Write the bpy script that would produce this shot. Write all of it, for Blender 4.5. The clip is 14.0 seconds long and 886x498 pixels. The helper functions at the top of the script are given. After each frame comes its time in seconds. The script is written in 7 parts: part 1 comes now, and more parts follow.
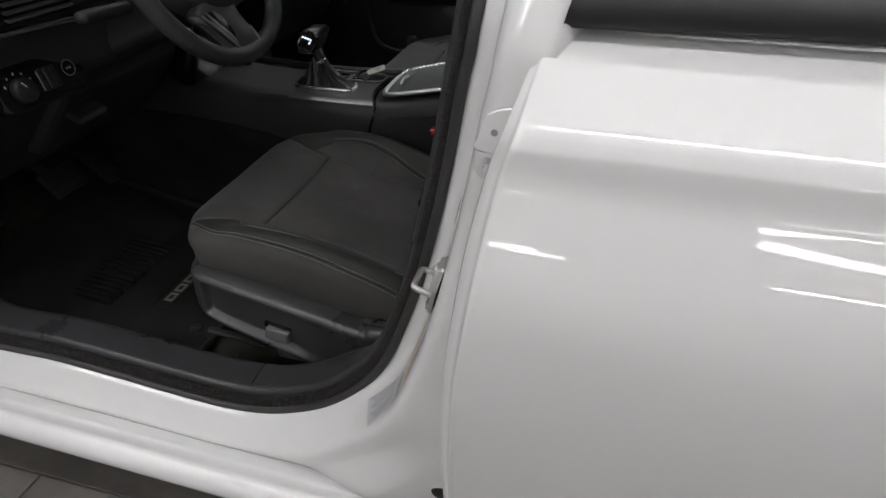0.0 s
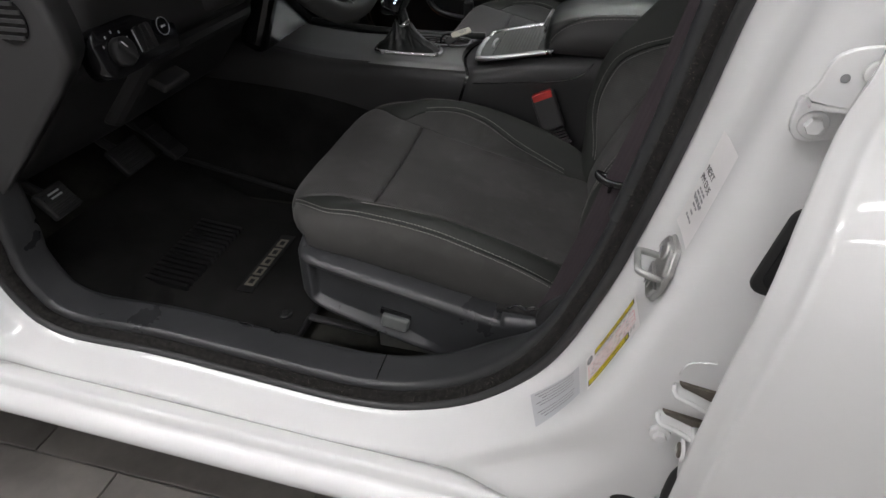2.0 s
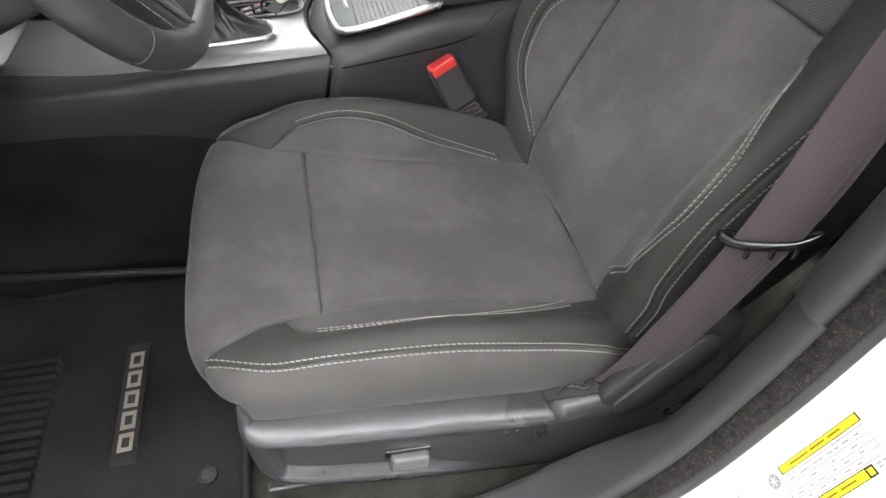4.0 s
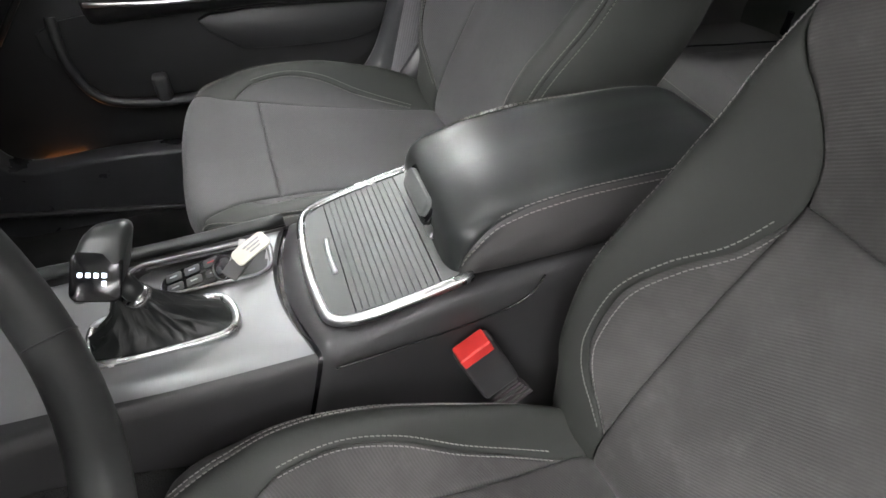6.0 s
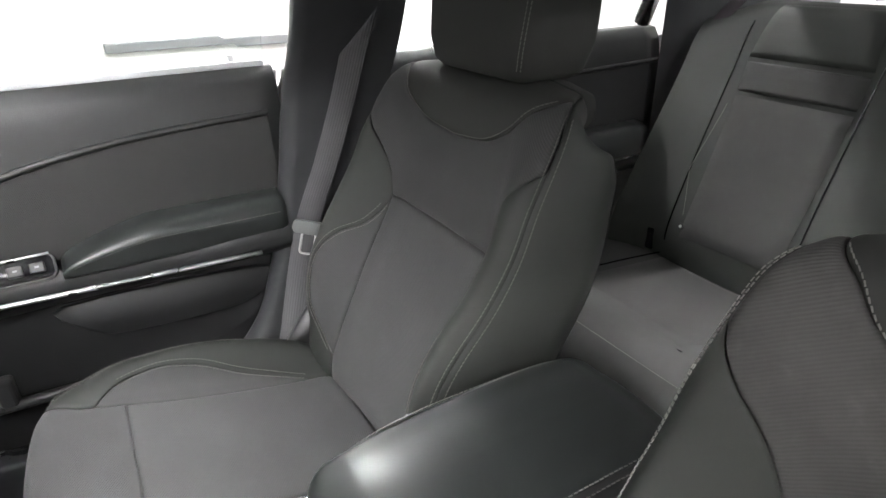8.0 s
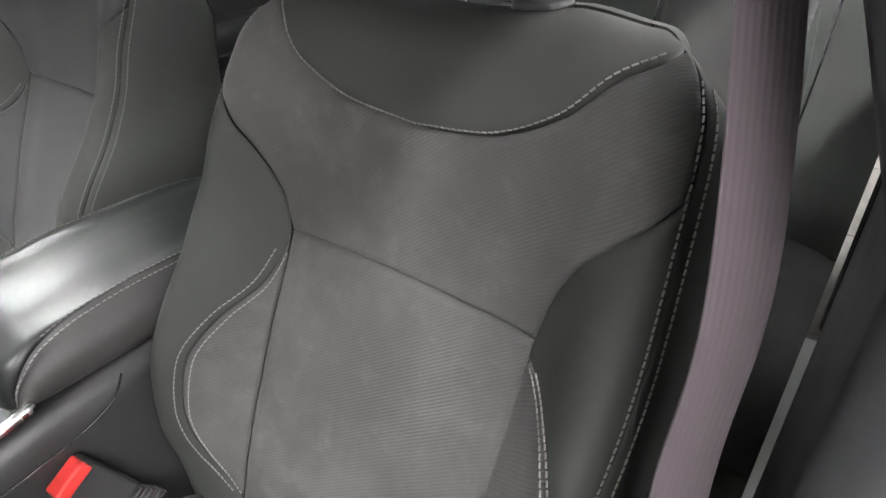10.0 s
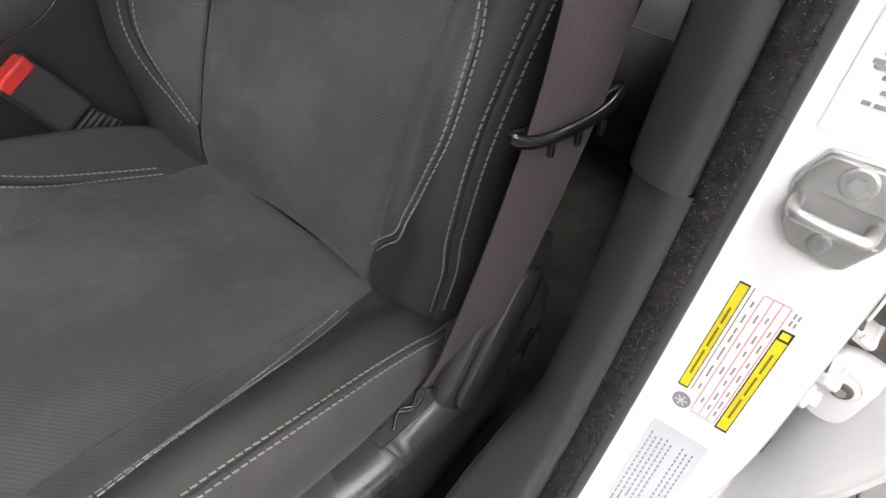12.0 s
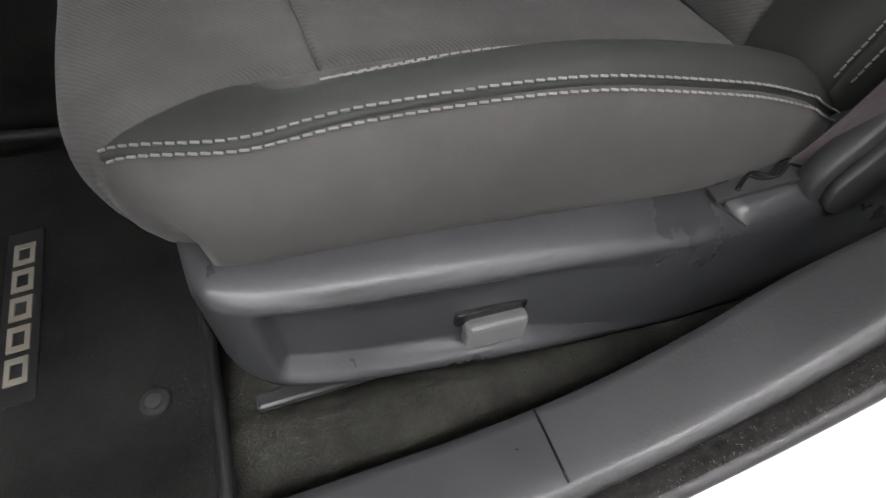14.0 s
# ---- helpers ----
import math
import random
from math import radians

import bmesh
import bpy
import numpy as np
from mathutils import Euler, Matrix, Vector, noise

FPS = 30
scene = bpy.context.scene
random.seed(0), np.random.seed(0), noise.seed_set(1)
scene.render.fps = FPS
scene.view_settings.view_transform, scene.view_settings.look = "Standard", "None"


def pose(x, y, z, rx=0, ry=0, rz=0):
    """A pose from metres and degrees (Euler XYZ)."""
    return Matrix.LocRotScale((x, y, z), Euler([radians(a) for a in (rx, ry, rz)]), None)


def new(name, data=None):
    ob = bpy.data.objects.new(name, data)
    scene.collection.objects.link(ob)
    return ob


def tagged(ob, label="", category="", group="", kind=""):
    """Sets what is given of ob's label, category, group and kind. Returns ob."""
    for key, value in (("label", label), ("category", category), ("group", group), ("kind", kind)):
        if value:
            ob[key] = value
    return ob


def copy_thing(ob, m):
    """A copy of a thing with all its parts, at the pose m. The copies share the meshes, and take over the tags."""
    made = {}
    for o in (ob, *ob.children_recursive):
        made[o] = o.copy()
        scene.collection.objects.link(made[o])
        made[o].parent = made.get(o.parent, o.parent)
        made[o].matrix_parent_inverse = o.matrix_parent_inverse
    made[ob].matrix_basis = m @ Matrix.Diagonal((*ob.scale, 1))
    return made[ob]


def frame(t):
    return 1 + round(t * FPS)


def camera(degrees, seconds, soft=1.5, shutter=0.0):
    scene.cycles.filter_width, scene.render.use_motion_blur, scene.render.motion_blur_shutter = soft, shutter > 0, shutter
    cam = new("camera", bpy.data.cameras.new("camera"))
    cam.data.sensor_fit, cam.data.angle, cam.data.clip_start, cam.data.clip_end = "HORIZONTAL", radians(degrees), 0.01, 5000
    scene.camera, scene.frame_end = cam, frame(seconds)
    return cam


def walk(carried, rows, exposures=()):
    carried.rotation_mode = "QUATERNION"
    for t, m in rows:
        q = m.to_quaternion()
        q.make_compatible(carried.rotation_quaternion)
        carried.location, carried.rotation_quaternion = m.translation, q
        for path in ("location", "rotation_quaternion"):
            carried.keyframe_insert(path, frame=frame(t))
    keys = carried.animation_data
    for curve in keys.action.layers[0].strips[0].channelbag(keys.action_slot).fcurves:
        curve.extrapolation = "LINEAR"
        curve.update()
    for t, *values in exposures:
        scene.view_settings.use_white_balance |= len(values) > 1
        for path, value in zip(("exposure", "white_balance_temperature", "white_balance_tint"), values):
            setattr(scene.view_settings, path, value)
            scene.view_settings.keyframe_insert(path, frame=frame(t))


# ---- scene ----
cam = camera(72.9, 14.0)
METRES, EYE, TILT, LEAN, TURN = 2.22, 1.12, -34.0, 0.0, 15.0
ROWS = [
    (0.0, 0.0, 0.0, 0.0, 0.0, 0.0, -0.0),
    (0.5, -0.0361, -0.0059, -0.007, 0.12, -0.12, -0.15),
    (1.0, -0.0567, -0.0063, -0.0082, 0.57, -0.24, -0.51),
    (1.5, -0.0746, 0.007, -0.009, 0.63, -0.33, -0.53),
    (2.0, -0.0957, 0.0432, 0.0008, -0.4, -2.13, 0.6),
    (4.5, -0.1667, 0.2348, 0.1312, -27.63, -17.27, 17.68),
    (5.0, -0.1538, 0.2616, 0.1732, -28.65, -17.46, 18.19),
    (5.5, -0.1363, 0.2907, 0.2042, -28.74, -17.15, 18.39),
    (6.0, -0.1127, 0.3297, 0.2316, -28.94, -14.18, 18.46),
    (6.5, -0.0994, 0.3597, 0.2527, -28.94, -9.7, 18.37),
    (7.0, -0.0867, 0.38, 0.2811, -29.25, -4.31, 18.44),
    (7.5, -0.08, 0.3752, 0.2894, -32.74, -0.72, 20.6),
    (8.0, -0.077, 0.3549, 0.2873, -40.4, -0.87, 24.64),
    (8.5, -0.0646, 0.3203, 0.2487, -50.51, -5.03, 28.39),
    (11.0, -0.1003, 0.2513, 0.1369, -65.1, -25.94, 30.92),
    (11.5, -0.1162, 0.2645, 0.1062, -63.0, -29.58, 30.57),
    (12.0, -0.1308, 0.2717, 0.0837, -59.85, -31.52, 29.96),
    (12.5, -0.1479, 0.2787, 0.0603, -54.87, -30.87, 28.61),
    (13.0, -0.1653, 0.286, 0.0391, -47.06, -28.61, 26.04),
    (13.5, -0.1721, 0.3019, 0.0227, -39.01, -25.94, 23.09),
    (14.0, -0.1898, 0.3195, 0.0262, -30.08, -23.4, 19.48),
]
# exposure follows the phone's automatic brightness
EXPOSURES = [(0.0, -0.3), (1.0, -0.07), (1.5, 0.0), (2.2, 0.24), (4.3, 2.25), (5.0, 2.25), (5.5, 2.15), (6.5, 2.0), (7.0, 2.05), (7.5, 2.3), (8.0, 2.3), (8.7, 2.45), (11.0, 2.6), (11.5, 1.95), (12.0, 1.55), (12.5, 1.1), (13.0, 0.82), (13.5, 0.76), (14.0, 1.42)]
walk(cam, [(t, pose(0.20, -1.297, EYE, TILT, LEAN, TURN) @ pose(METRES * x, METRES * y, METRES * z, 90 + pitch, roll, yaw)) for t, x, y, z, yaw, pitch, roll in ROWS], EXPOSURES)

# ---- light: closed garage, a little added ambient fill and ceiling tubes ----
world = bpy.data.worlds.new("garage_air")
world.use_nodes = True
world.node_tree.nodes["Background"].inputs[0].default_value = (0.8, 0.9, 1.0, 1)
world.node_tree.nodes["Background"].inputs[1].default_value = 0.01
scene.world = world
TUBE_POWER = 25.0
LAMP_FIRST = (0.5, -1.75, 3.0)
# the rows at y 2.0 and 2.9 are added to brighten the passenger side
LAMP_PLACES = [(1.75, -1.75, 3.0), (-0.8, -1.75, 3.0), (-2.05, -1.75, 3.0), (0.5, -0.42, 3.0), (1.75, -0.42, 3.0), (-1.9, -0.42, 3.0), (-2.6, -3.2, 3.0), (-1.2, -3.2, 3.0), (2.4, -3.2, 3.0),
               (0.1, 2.0, 3.0), (1.35, 2.0, 3.0), (0.1, 2.9, 3.0), (1.35, 2.9, 3.0),
               (-2.22, -5.2, 2.4), (-0.97, -5.2, 2.4), (1.96, -5.2, 2.4), (3.21, -5.2, 2.4), (-1.16, -7.4, 2.4), (2.62, -7.4, 2.4), (-1.0, -10.4, 3.0)]




# ---- materials ----
def nodes_of(name):
    m = bpy.data.materials.new(name)
    m.use_nodes = True
    nt = m.node_tree
    return m, nt, nt.nodes["Principled BSDF"]


def add(nt, kind, **values):
    n = nt.nodes.new(kind)
    for key, value in values.items():
        n.inputs[key.replace("_", " ")].default_value = value
    return n


def col(c):
    return (c, c, c, 1) if isinstance(c, (int, float)) else (*c, 1)


def surface(name, base, rough=0.5, metal=0.0, vary=0.15, coarse=6.0, fine=400.0, bump=0.1, depth=0.0006, coat=0.0, spec=0.5, rough_vary=0.1, grain="noise", sheen=0.0, each=0.0, coat_rough=0.07):
    """A procedural surface: base colour with two scales of variation, fine relief, uneven gloss."""
    m, nt, b = nodes_of(name)
    co = nt.nodes.new("ShaderNodeTexCoord")
    big = add(nt, "ShaderNodeTexNoise", Scale=coarse, Detail=5.0, Roughness=0.6)
    small = add(nt, "ShaderNodeTexVoronoi" if grain == "leather" else "ShaderNodeTexNoise", Scale=fine)
    for n in (big, small):
        nt.links.new(co.outputs["Object"], n.inputs["Vector"])
    ramp = add(nt, "ShaderNodeMapRange", From_Min=0.3, From_Max=0.7, To_Min=1 - vary, To_Max=1 + vary)
    nt.links.new(big.outputs[0], ramp.inputs["Value"])
    tone = ramp
    if each:
        info = nt.nodes.new("ShaderNodeObjectInfo")
        far = add(nt, "ShaderNodeMapRange", To_Min=0.0, To_Max=90.0)
        own = add(nt, "ShaderNodeMapRange", To_Min=1 - each, To_Max=1 + each)
        shift = nt.nodes.new("ShaderNodeVectorMath")
        for n in (far, own):
            nt.links.new(info.outputs["Random"], n.inputs["Value"])
        nt.links.new(co.outputs["Object"], shift.inputs[0])
        nt.links.new(far.outputs[0], shift.inputs[1])
        nt.links.new(shift.outputs[0], big.inputs["Vector"])
        tone = nt.nodes.new("ShaderNodeMath")
        tone.operation = "MULTIPLY"
        nt.links.new(ramp.outputs[0], tone.inputs[0])
        nt.links.new(own.outputs[0], tone.inputs[1])
    mul = nt.nodes.new("ShaderNodeVectorMath")
    mul.operation = "SCALE"
    mul.inputs[0].default_value = col(base)[:3]
    nt.links.new(tone.outputs[0], mul.inputs["Scale"])
    nt.links.new(mul.outputs[0], b.inputs["Base Color"])
    rr = add(nt, "ShaderNodeMapRange", From_Min=0.3, From_Max=0.7, To_Min=max(0.02, rough - rough_vary), To_Max=min(1, rough + rough_vary))
    nt.links.new(big.outputs[0], rr.inputs["Value"])
    nt.links.new(rr.outputs[0], b.inputs["Roughness"])
    if bump:
        bm = add(nt, "ShaderNodeBump", Strength=bump, Distance=depth)
        nt.links.new(small.outputs[0], bm.inputs["Height"])
        nt.links.new(bm.outputs[0], b.inputs["Normal"])
    b.inputs["Metallic"].default_value = metal
    b.inputs["Coat Weight"].default_value = coat
    b.inputs["Coat Roughness"].default_value = coat_rough
    b.inputs["Specular IOR Level"].default_value = spec
    b.inputs["Sheen Weight"].default_value = sheen
    b.inputs["Sheen Roughness"].default_value = 0.5
    return m


def woven(name, base, ribs=330.0, angle=35.0, strength=0.5, stain=0.25, contrast=0.12):
    """Seat cloth: diagonal ribs in the panel's own metres, pale rubbed patches, soft sheen."""
    m, nt, b = nodes_of(name)
    co = nt.nodes.new("ShaderNodeTexCoord")
    turn = nt.nodes.new("ShaderNodeMapping")
    turn.inputs["Rotation"].default_value = (0, 0, radians(angle))
    nt.links.new(co.outputs["UV"], turn.inputs["Vector"])
    wave = add(nt, "ShaderNodeTexWave", Scale=ribs / 6.283, Distortion=0.6, Detail=1.0)
    wave.inputs["Detail Scale"].default_value = 30.0
    nt.links.new(turn.outputs[0], wave.inputs["Vector"])
    cross = add(nt, "ShaderNodeTexNoise", Scale=900.0, Detail=2.0)
    nt.links.new(co.outputs["UV"], cross.inputs["Vector"])
    big = add(nt, "ShaderNodeTexNoise", Scale=7.0, Detail=6.0, Roughness=0.6)
    spots = add(nt, "ShaderNodeTexNoise", Scale=38.0, Detail=4.0, Roughness=0.6)
    nt.links.new(co.outputs["Object"], big.inputs["Vector"])
    nt.links.new(co.outputs["Object"], spots.inputs["Vector"])
    patch = add(nt, "ShaderNodeMapRange", From_Min=0.40, From_Max=0.68, To_Min=1.0 - stain * 0.5, To_Max=1.0 + stain)
    patch.interpolation_type = "SMOOTHSTEP"
    nt.links.new(big.outputs[0], patch.inputs["Value"])
    spot = add(nt, "ShaderNodeMapRange", From_Min=0.56, From_Max=0.74, To_Min=1.0, To_Max=1.0 + stain * 0.9)
    nt.links.new(spots.outputs[0], spot.inputs["Value"])
    rib = add(nt, "ShaderNodeMapRange", From_Min=0.0, From_Max=1.0, To_Min=1.0 - contrast, To_Max=1.0 + contrast)
    nt.links.new(wave.outputs[1], rib.inputs["Value"])
    soil = nt.nodes.new("ShaderNodeMath")
    soil.operation = "MULTIPLY"
    nt.links.new(patch.outputs[0], soil.inputs[0])
    nt.links.new(spot.outputs[0], soil.inputs[1])
    both = nt.nodes.new("ShaderNodeMath")
    both.operation = "MULTIPLY"
    nt.links.new(soil.outputs[0], both.inputs[0])
    nt.links.new(rib.outputs[0], both.inputs[1])
    mul = nt.nodes.new("ShaderNodeVectorMath")
    mul.operation = "SCALE"
    mul.inputs[0].default_value = col(base)[:3]
    nt.links.new(both.outputs[0], mul.inputs["Scale"])
    nt.links.new(mul.outputs[0], b.inputs["Base Color"])
    high = nt.nodes.new("ShaderNodeMath")
    high.operation = "MULTIPLY_ADD"
    high.inputs[1].default_value = 0.5
    nt.links.new(cross.outputs[0], high.inputs[0])
    nt.links.new(wave.outputs[1], high.inputs[2])
    bm = add(nt, "ShaderNodeBump", Strength=strength, Distance=0.0008)
    nt.links.new(high.outputs[0], bm.inputs["Height"])
    nt.links.new(bm.outputs[0], b.inputs["Normal"])
    b.inputs["Roughness"].default_value = 0.85
    b.inputs["Specular IOR Level"].default_value = 0.25
    b.inputs["Sheen Weight"].default_value = 0.08
    b.inputs["Sheen Roughness"].default_value = 0.4
    return m


def glow(name, colour, strength):
    m, nt, b = nodes_of(name)
    b.inputs["Base Color"].default_value = col(colour)
    b.inputs["Emission Color"].default_value = col(colour)
    b.inputs["Emission Strength"].default_value = strength
    return m


def clear_glass(name, tint=(0.85, 0.9, 0.88)):
    m, nt, b = nodes_of(name)
    b.inputs["Base Color"].default_value = col(tint)
    b.inputs["Roughness"].default_value = 0.02
    b.inputs["Transmission Weight"].default_value = 1.0
    b.inputs["IOR"].default_value = 1.1
    return m


WHITE = surface("white_car_paint", (0.68, 0.68, 0.68), 0.55, vary=0.015, coarse=2.0, fine=60.0, bump=0.0, coat=1.0, spec=0.2, rough_vary=0.03, coat_rough=0.015)
JAMB = surface("white_jamb_paint", (0.71, 0.71, 0.712), 0.5, vary=0.012, coarse=4.0, bump=0.0, coat=0.9, spec=0.25, rough_vary=0.02, coat_rough=0.03)
CLOTH = woven("charcoal_seat_cloth", (0.055, 0.0535, 0.052), ribs=640.0, strength=0.3, stain=0.28, contrast=0.09)
CLOTH_CLEAN = woven("clean_charcoal_seat_cloth", (0.051, 0.051, 0.051), ribs=640.0, strength=0.3, stain=0.06, contrast=0.09)
CLOTH_FLAT = woven("charcoal_bolster_cloth", (0.050, 0.049, 0.047), ribs=1300.0, angle=20.0, strength=0.12, stain=0.15, contrast=0.04)
BENCH_CLOTH = woven("dark_bench_cloth", (0.037, 0.0365, 0.0355), ribs=1100.0, angle=20.0, strength=0.12, stain=0.1, contrast=0.05)
VINYL = surface("black_seat_vinyl", (0.027, 0.0287, 0.026), 0.62, spec=0.28, vary=0.12, coarse=6.0, fine=420.0, bump=0.10, depth=0.0005, grain="leather", rough_vary=0.05)
YOKE = surface("dark_grey_yoke_cloth", (0.040, 0.0405, 0.038), 0.75, vary=0.10, coarse=7.0, fine=900.0, bump=0.15, depth=0.0004, spec=0.2, rough_vary=0.05)
DOOR_TRIM = surface("black_door_panel", (0.018, 0.0183, 0.0186), 0.40, vary=0.15, coarse=6.0, fine=450.0, bump=0.20, depth=0.0004, grain="leather", rough_vary=0.06)
DOOR_CLOTH = woven("charcoal_door_cloth", (0.027, 0.0266, 0.0262), ribs=900.0, angle=40.0, strength=0.25, stain=0.08, contrast=0.10)
LEATHER = surface("black_armrest_leather", (0.019, 0.021, 0.0205), 0.31, vary=0.10, coarse=5.0, fine=450.0, bump=0.07, depth=0.0004, grain="leather", rough_vary=0.03)
PLASTIC = surface("black_grained_plastic", (0.034, 0.0335, 0.0345), 0.40, vary=0.15, coarse=6.0, fine=450.0, bump=0.10, depth=0.0004, grain="leather", rough_vary=0.06)
TRIM = surface("charcoal_pillar_plastic", (0.036, 0.037, 0.039), 0.33, vary=0.15, coarse=6.0, fine=450.0, bump=0.20, depth=0.0004, grain="leather", rough_vary=0.06)
SOFT = surface("soft_charcoal_vinyl", (0.050, 0.048, 0.048), 0.48, vary=0.12, coarse=7.0, fine=450.0, bump=0.08, depth=0.0004, grain="leather", rough_vary=0.05, spec=0.4)
# armrest leather with a lighter base that stands for the wheel's sheen
WHEEL_LEATHER = surface("worn_wheel_leather", (0.036, 0.037, 0.0365), 0.40, vary=0.15, coarse=14.0, fine=420.0, bump=0.12, depth=0.0004, grain="leather", rough_vary=0.06)
GLOSS = surface("gloss_black_plastic", (0.008, 0.008, 0.009), 0.14, vary=0.1, bump=0.0, rough_vary=0.02)
LID = surface("dark_grey_lid_plastic", (0.10, 0.105, 0.103), 0.40, vary=0.06, coarse=6.0, bump=0.0, rough_vary=0.03)
RUBBER = surface("black_rubber", (0.014, 0.014, 0.0145), 0.6, vary=0.25, coarse=15.0, fine=500.0, bump=0.15)
LIP = surface("grey_rubber_lip", (0.035, 0.035, 0.036), 0.5, vary=0.15, coarse=15.0, fine=500.0, bump=0.1)
FLOCK = surface("dusty_flock_seal", (0.016, 0.0148, 0.0142), 0.95, vary=0.8, coarse=150.0, fine=2200.0, bump=0.5, depth=0.001, sheen=0.06, spec=0.15)
CARPET = surface("black_carpet", (0.052, 0.052, 0.045), 0.95, vary=0.5, coarse=14.0, fine=700.0, bump=1.0, depth=0.003, spec=0.15)
MAT = surface("black_mat_pile", (0.018, 0.018, 0.0175), 0.95, vary=0.55, coarse=9.0, fine=600.0, bump=0.9, depth=0.002, spec=0.15)
CHROME = surface("satin_chrome", (0.78, 0.79, 0.80), 0.27, metal=1.0, vary=0.05, bump=0.0)
SILVER = surface("satin_silver_plastic", (0.30, 0.303, 0.308), 0.36, metal=0.75, vary=0.06, coarse=4.0, fine=900.0, bump=0.05)
STEEL = surface("zinc_plated_steel", (0.46, 0.46, 0.45), 0.42, metal=0.85, vary=0.12, coarse=30.0, fine=300.0, bump=0.08)
# brown for the painted shade in the lower hinge, and for its bolt head
SHADE_BOLT_BROWN = surface("greasy_brown_steel", (0.10, 0.085, 0.07), 0.6, metal=0.1, vary=0.5, coarse=40.0, fine=200.0, bump=0.4)
THREAD = surface("pale_grey_thread", (0.185, 0.18, 0.17), 0.8, vary=0.15, bump=0.0)
DARK_THREAD = surface("grey_thread", (0.105, 0.105, 0.095), 0.8, vary=0.15, bump=0.0)
WEB = woven("mauve_grey_belt_webbing", (0.046, 0.037, 0.042), ribs=395.0, angle=90.0, strength=0.2, stain=0.08, contrast=0.05)
# lighter copy of WEB: the light on the passenger belt is in its colour
WEB_LIT = woven("grey_belt_webbing", (0.074, 0.073, 0.076), ribs=395.0, angle=90.0, strength=0.2, stain=0.06, contrast=0.05)
DUST = surface("brown_lint", (0.20, 0.175, 0.15), 0.95, vary=0.3, bump=0.0, spec=0.1)
RED = surface("red_buckle_plastic", (0.62, 0.035, 0.03), 0.4, vary=0.1, bump=0.0)
CREAM = surface("cream_paper_tag", (0.52, 0.50, 0.43), 0.6, vary=0.08, bump=0.0)
BARK = surface("black_ink", (0.02, 0.02, 0.02), 0.6, vary=0.1, bump=0.0)
INK = surface("grey_ink", (0.24, 0.24, 0.25), 0.6, vary=0.1, bump=0.0)
LABEL_GREY = surface("silver_label_film", (0.50, 0.51, 0.53), 0.4, vary=0.04, bump=0.0)
LABEL_WHITE = surface("white_label_film", (0.78, 0.76, 0.76), 0.4, vary=0.03, bump=0.0)
LABEL_YELLOW = surface("yellow_label_print", (0.66, 0.55, 0.01), 0.4, vary=0.05, bump=0.0)
OCHRE = surface("dark_ochre_print", (0.16, 0.13, 0.01), 0.5, vary=0.1, bump=0.0)
LABEL_RED = surface("red_label_line", (0.75, 0.16, 0.20), 0.4, vary=0.05, bump=0.0)
TILE = surface("grey_brown_floor_tile", (0.145, 0.135, 0.125), 0.42, vary=0.32, coarse=6.0, fine=70.0, bump=0.15, depth=0.001, each=0.14)
BADGE_THREAD = surface("tan_badge_thread", (0.26, 0.24, 0.20), 0.8, vary=0.15, bump=0.0)
LEDGE = surface("grey_wall_ledge", (0.13, 0.135, 0.14), 0.6, vary=0.1, bump=0.1)
DUSTY = surface("dusty_black_plastic", (0.036, 0.037, 0.0395), 0.32, vary=0.25, coarse=9.0, fine=450.0, bump=0.10, depth=0.0004, grain="leather", rough_vary=0.08)
GROUT = surface("dark_grout", (0.035, 0.033, 0.03), 0.9, vary=0.3, bump=0.3)
WALL = surface("white_garage_wall", (0.80, 0.80, 0.78), 0.6, vary=0.05, coarse=2.0, fine=50.0, bump=0.15)
# for the unseen walls, greyed to cut the light they bounce
WALL_DIM = surface("grey_garage_wall", (0.48, 0.48, 0.47), 0.7, vary=0.08, coarse=2.0, fine=50.0, bump=0.15)
CEIL = surface("pale_garage_ceiling", (0.55, 0.55, 0.54), 0.8, vary=0.1, bump=0.1)
HEADLINER = surface("grey_headliner", (0.20, 0.20, 0.195), 0.9, vary=0.05, bump=0.3, fine=700.0)
GLASS = clear_glass("window_glass")
# glass darkened to hold light off the rear bench
DIMMING_GLASS = clear_glass("dark_tinted_glass", (0.12, 0.13, 0.13))
TUBE = glow("white_tube_light", (1.02, 1.0, 1.01), TUBE_POWER)
AMBER = glow("amber_lamp_lens", (1.0, 0.34, 0.08), 5.0)
DISPLAY = glow("white_shift_display", (0.75, 0.85, 1.0), 2.5)


# ---- mesh helpers ----
def thing(name, loc, label, category, group="", kind=""):
    ob = new(name)
    ob.empty_display_size = 0.05
    ob.location = loc
    return tagged(ob, label, category, group, kind)


def world_of(ob):
    v = Vector(ob.location)
    while ob.parent:
        ob = ob.parent
        v += Vector(ob.location)
    return v


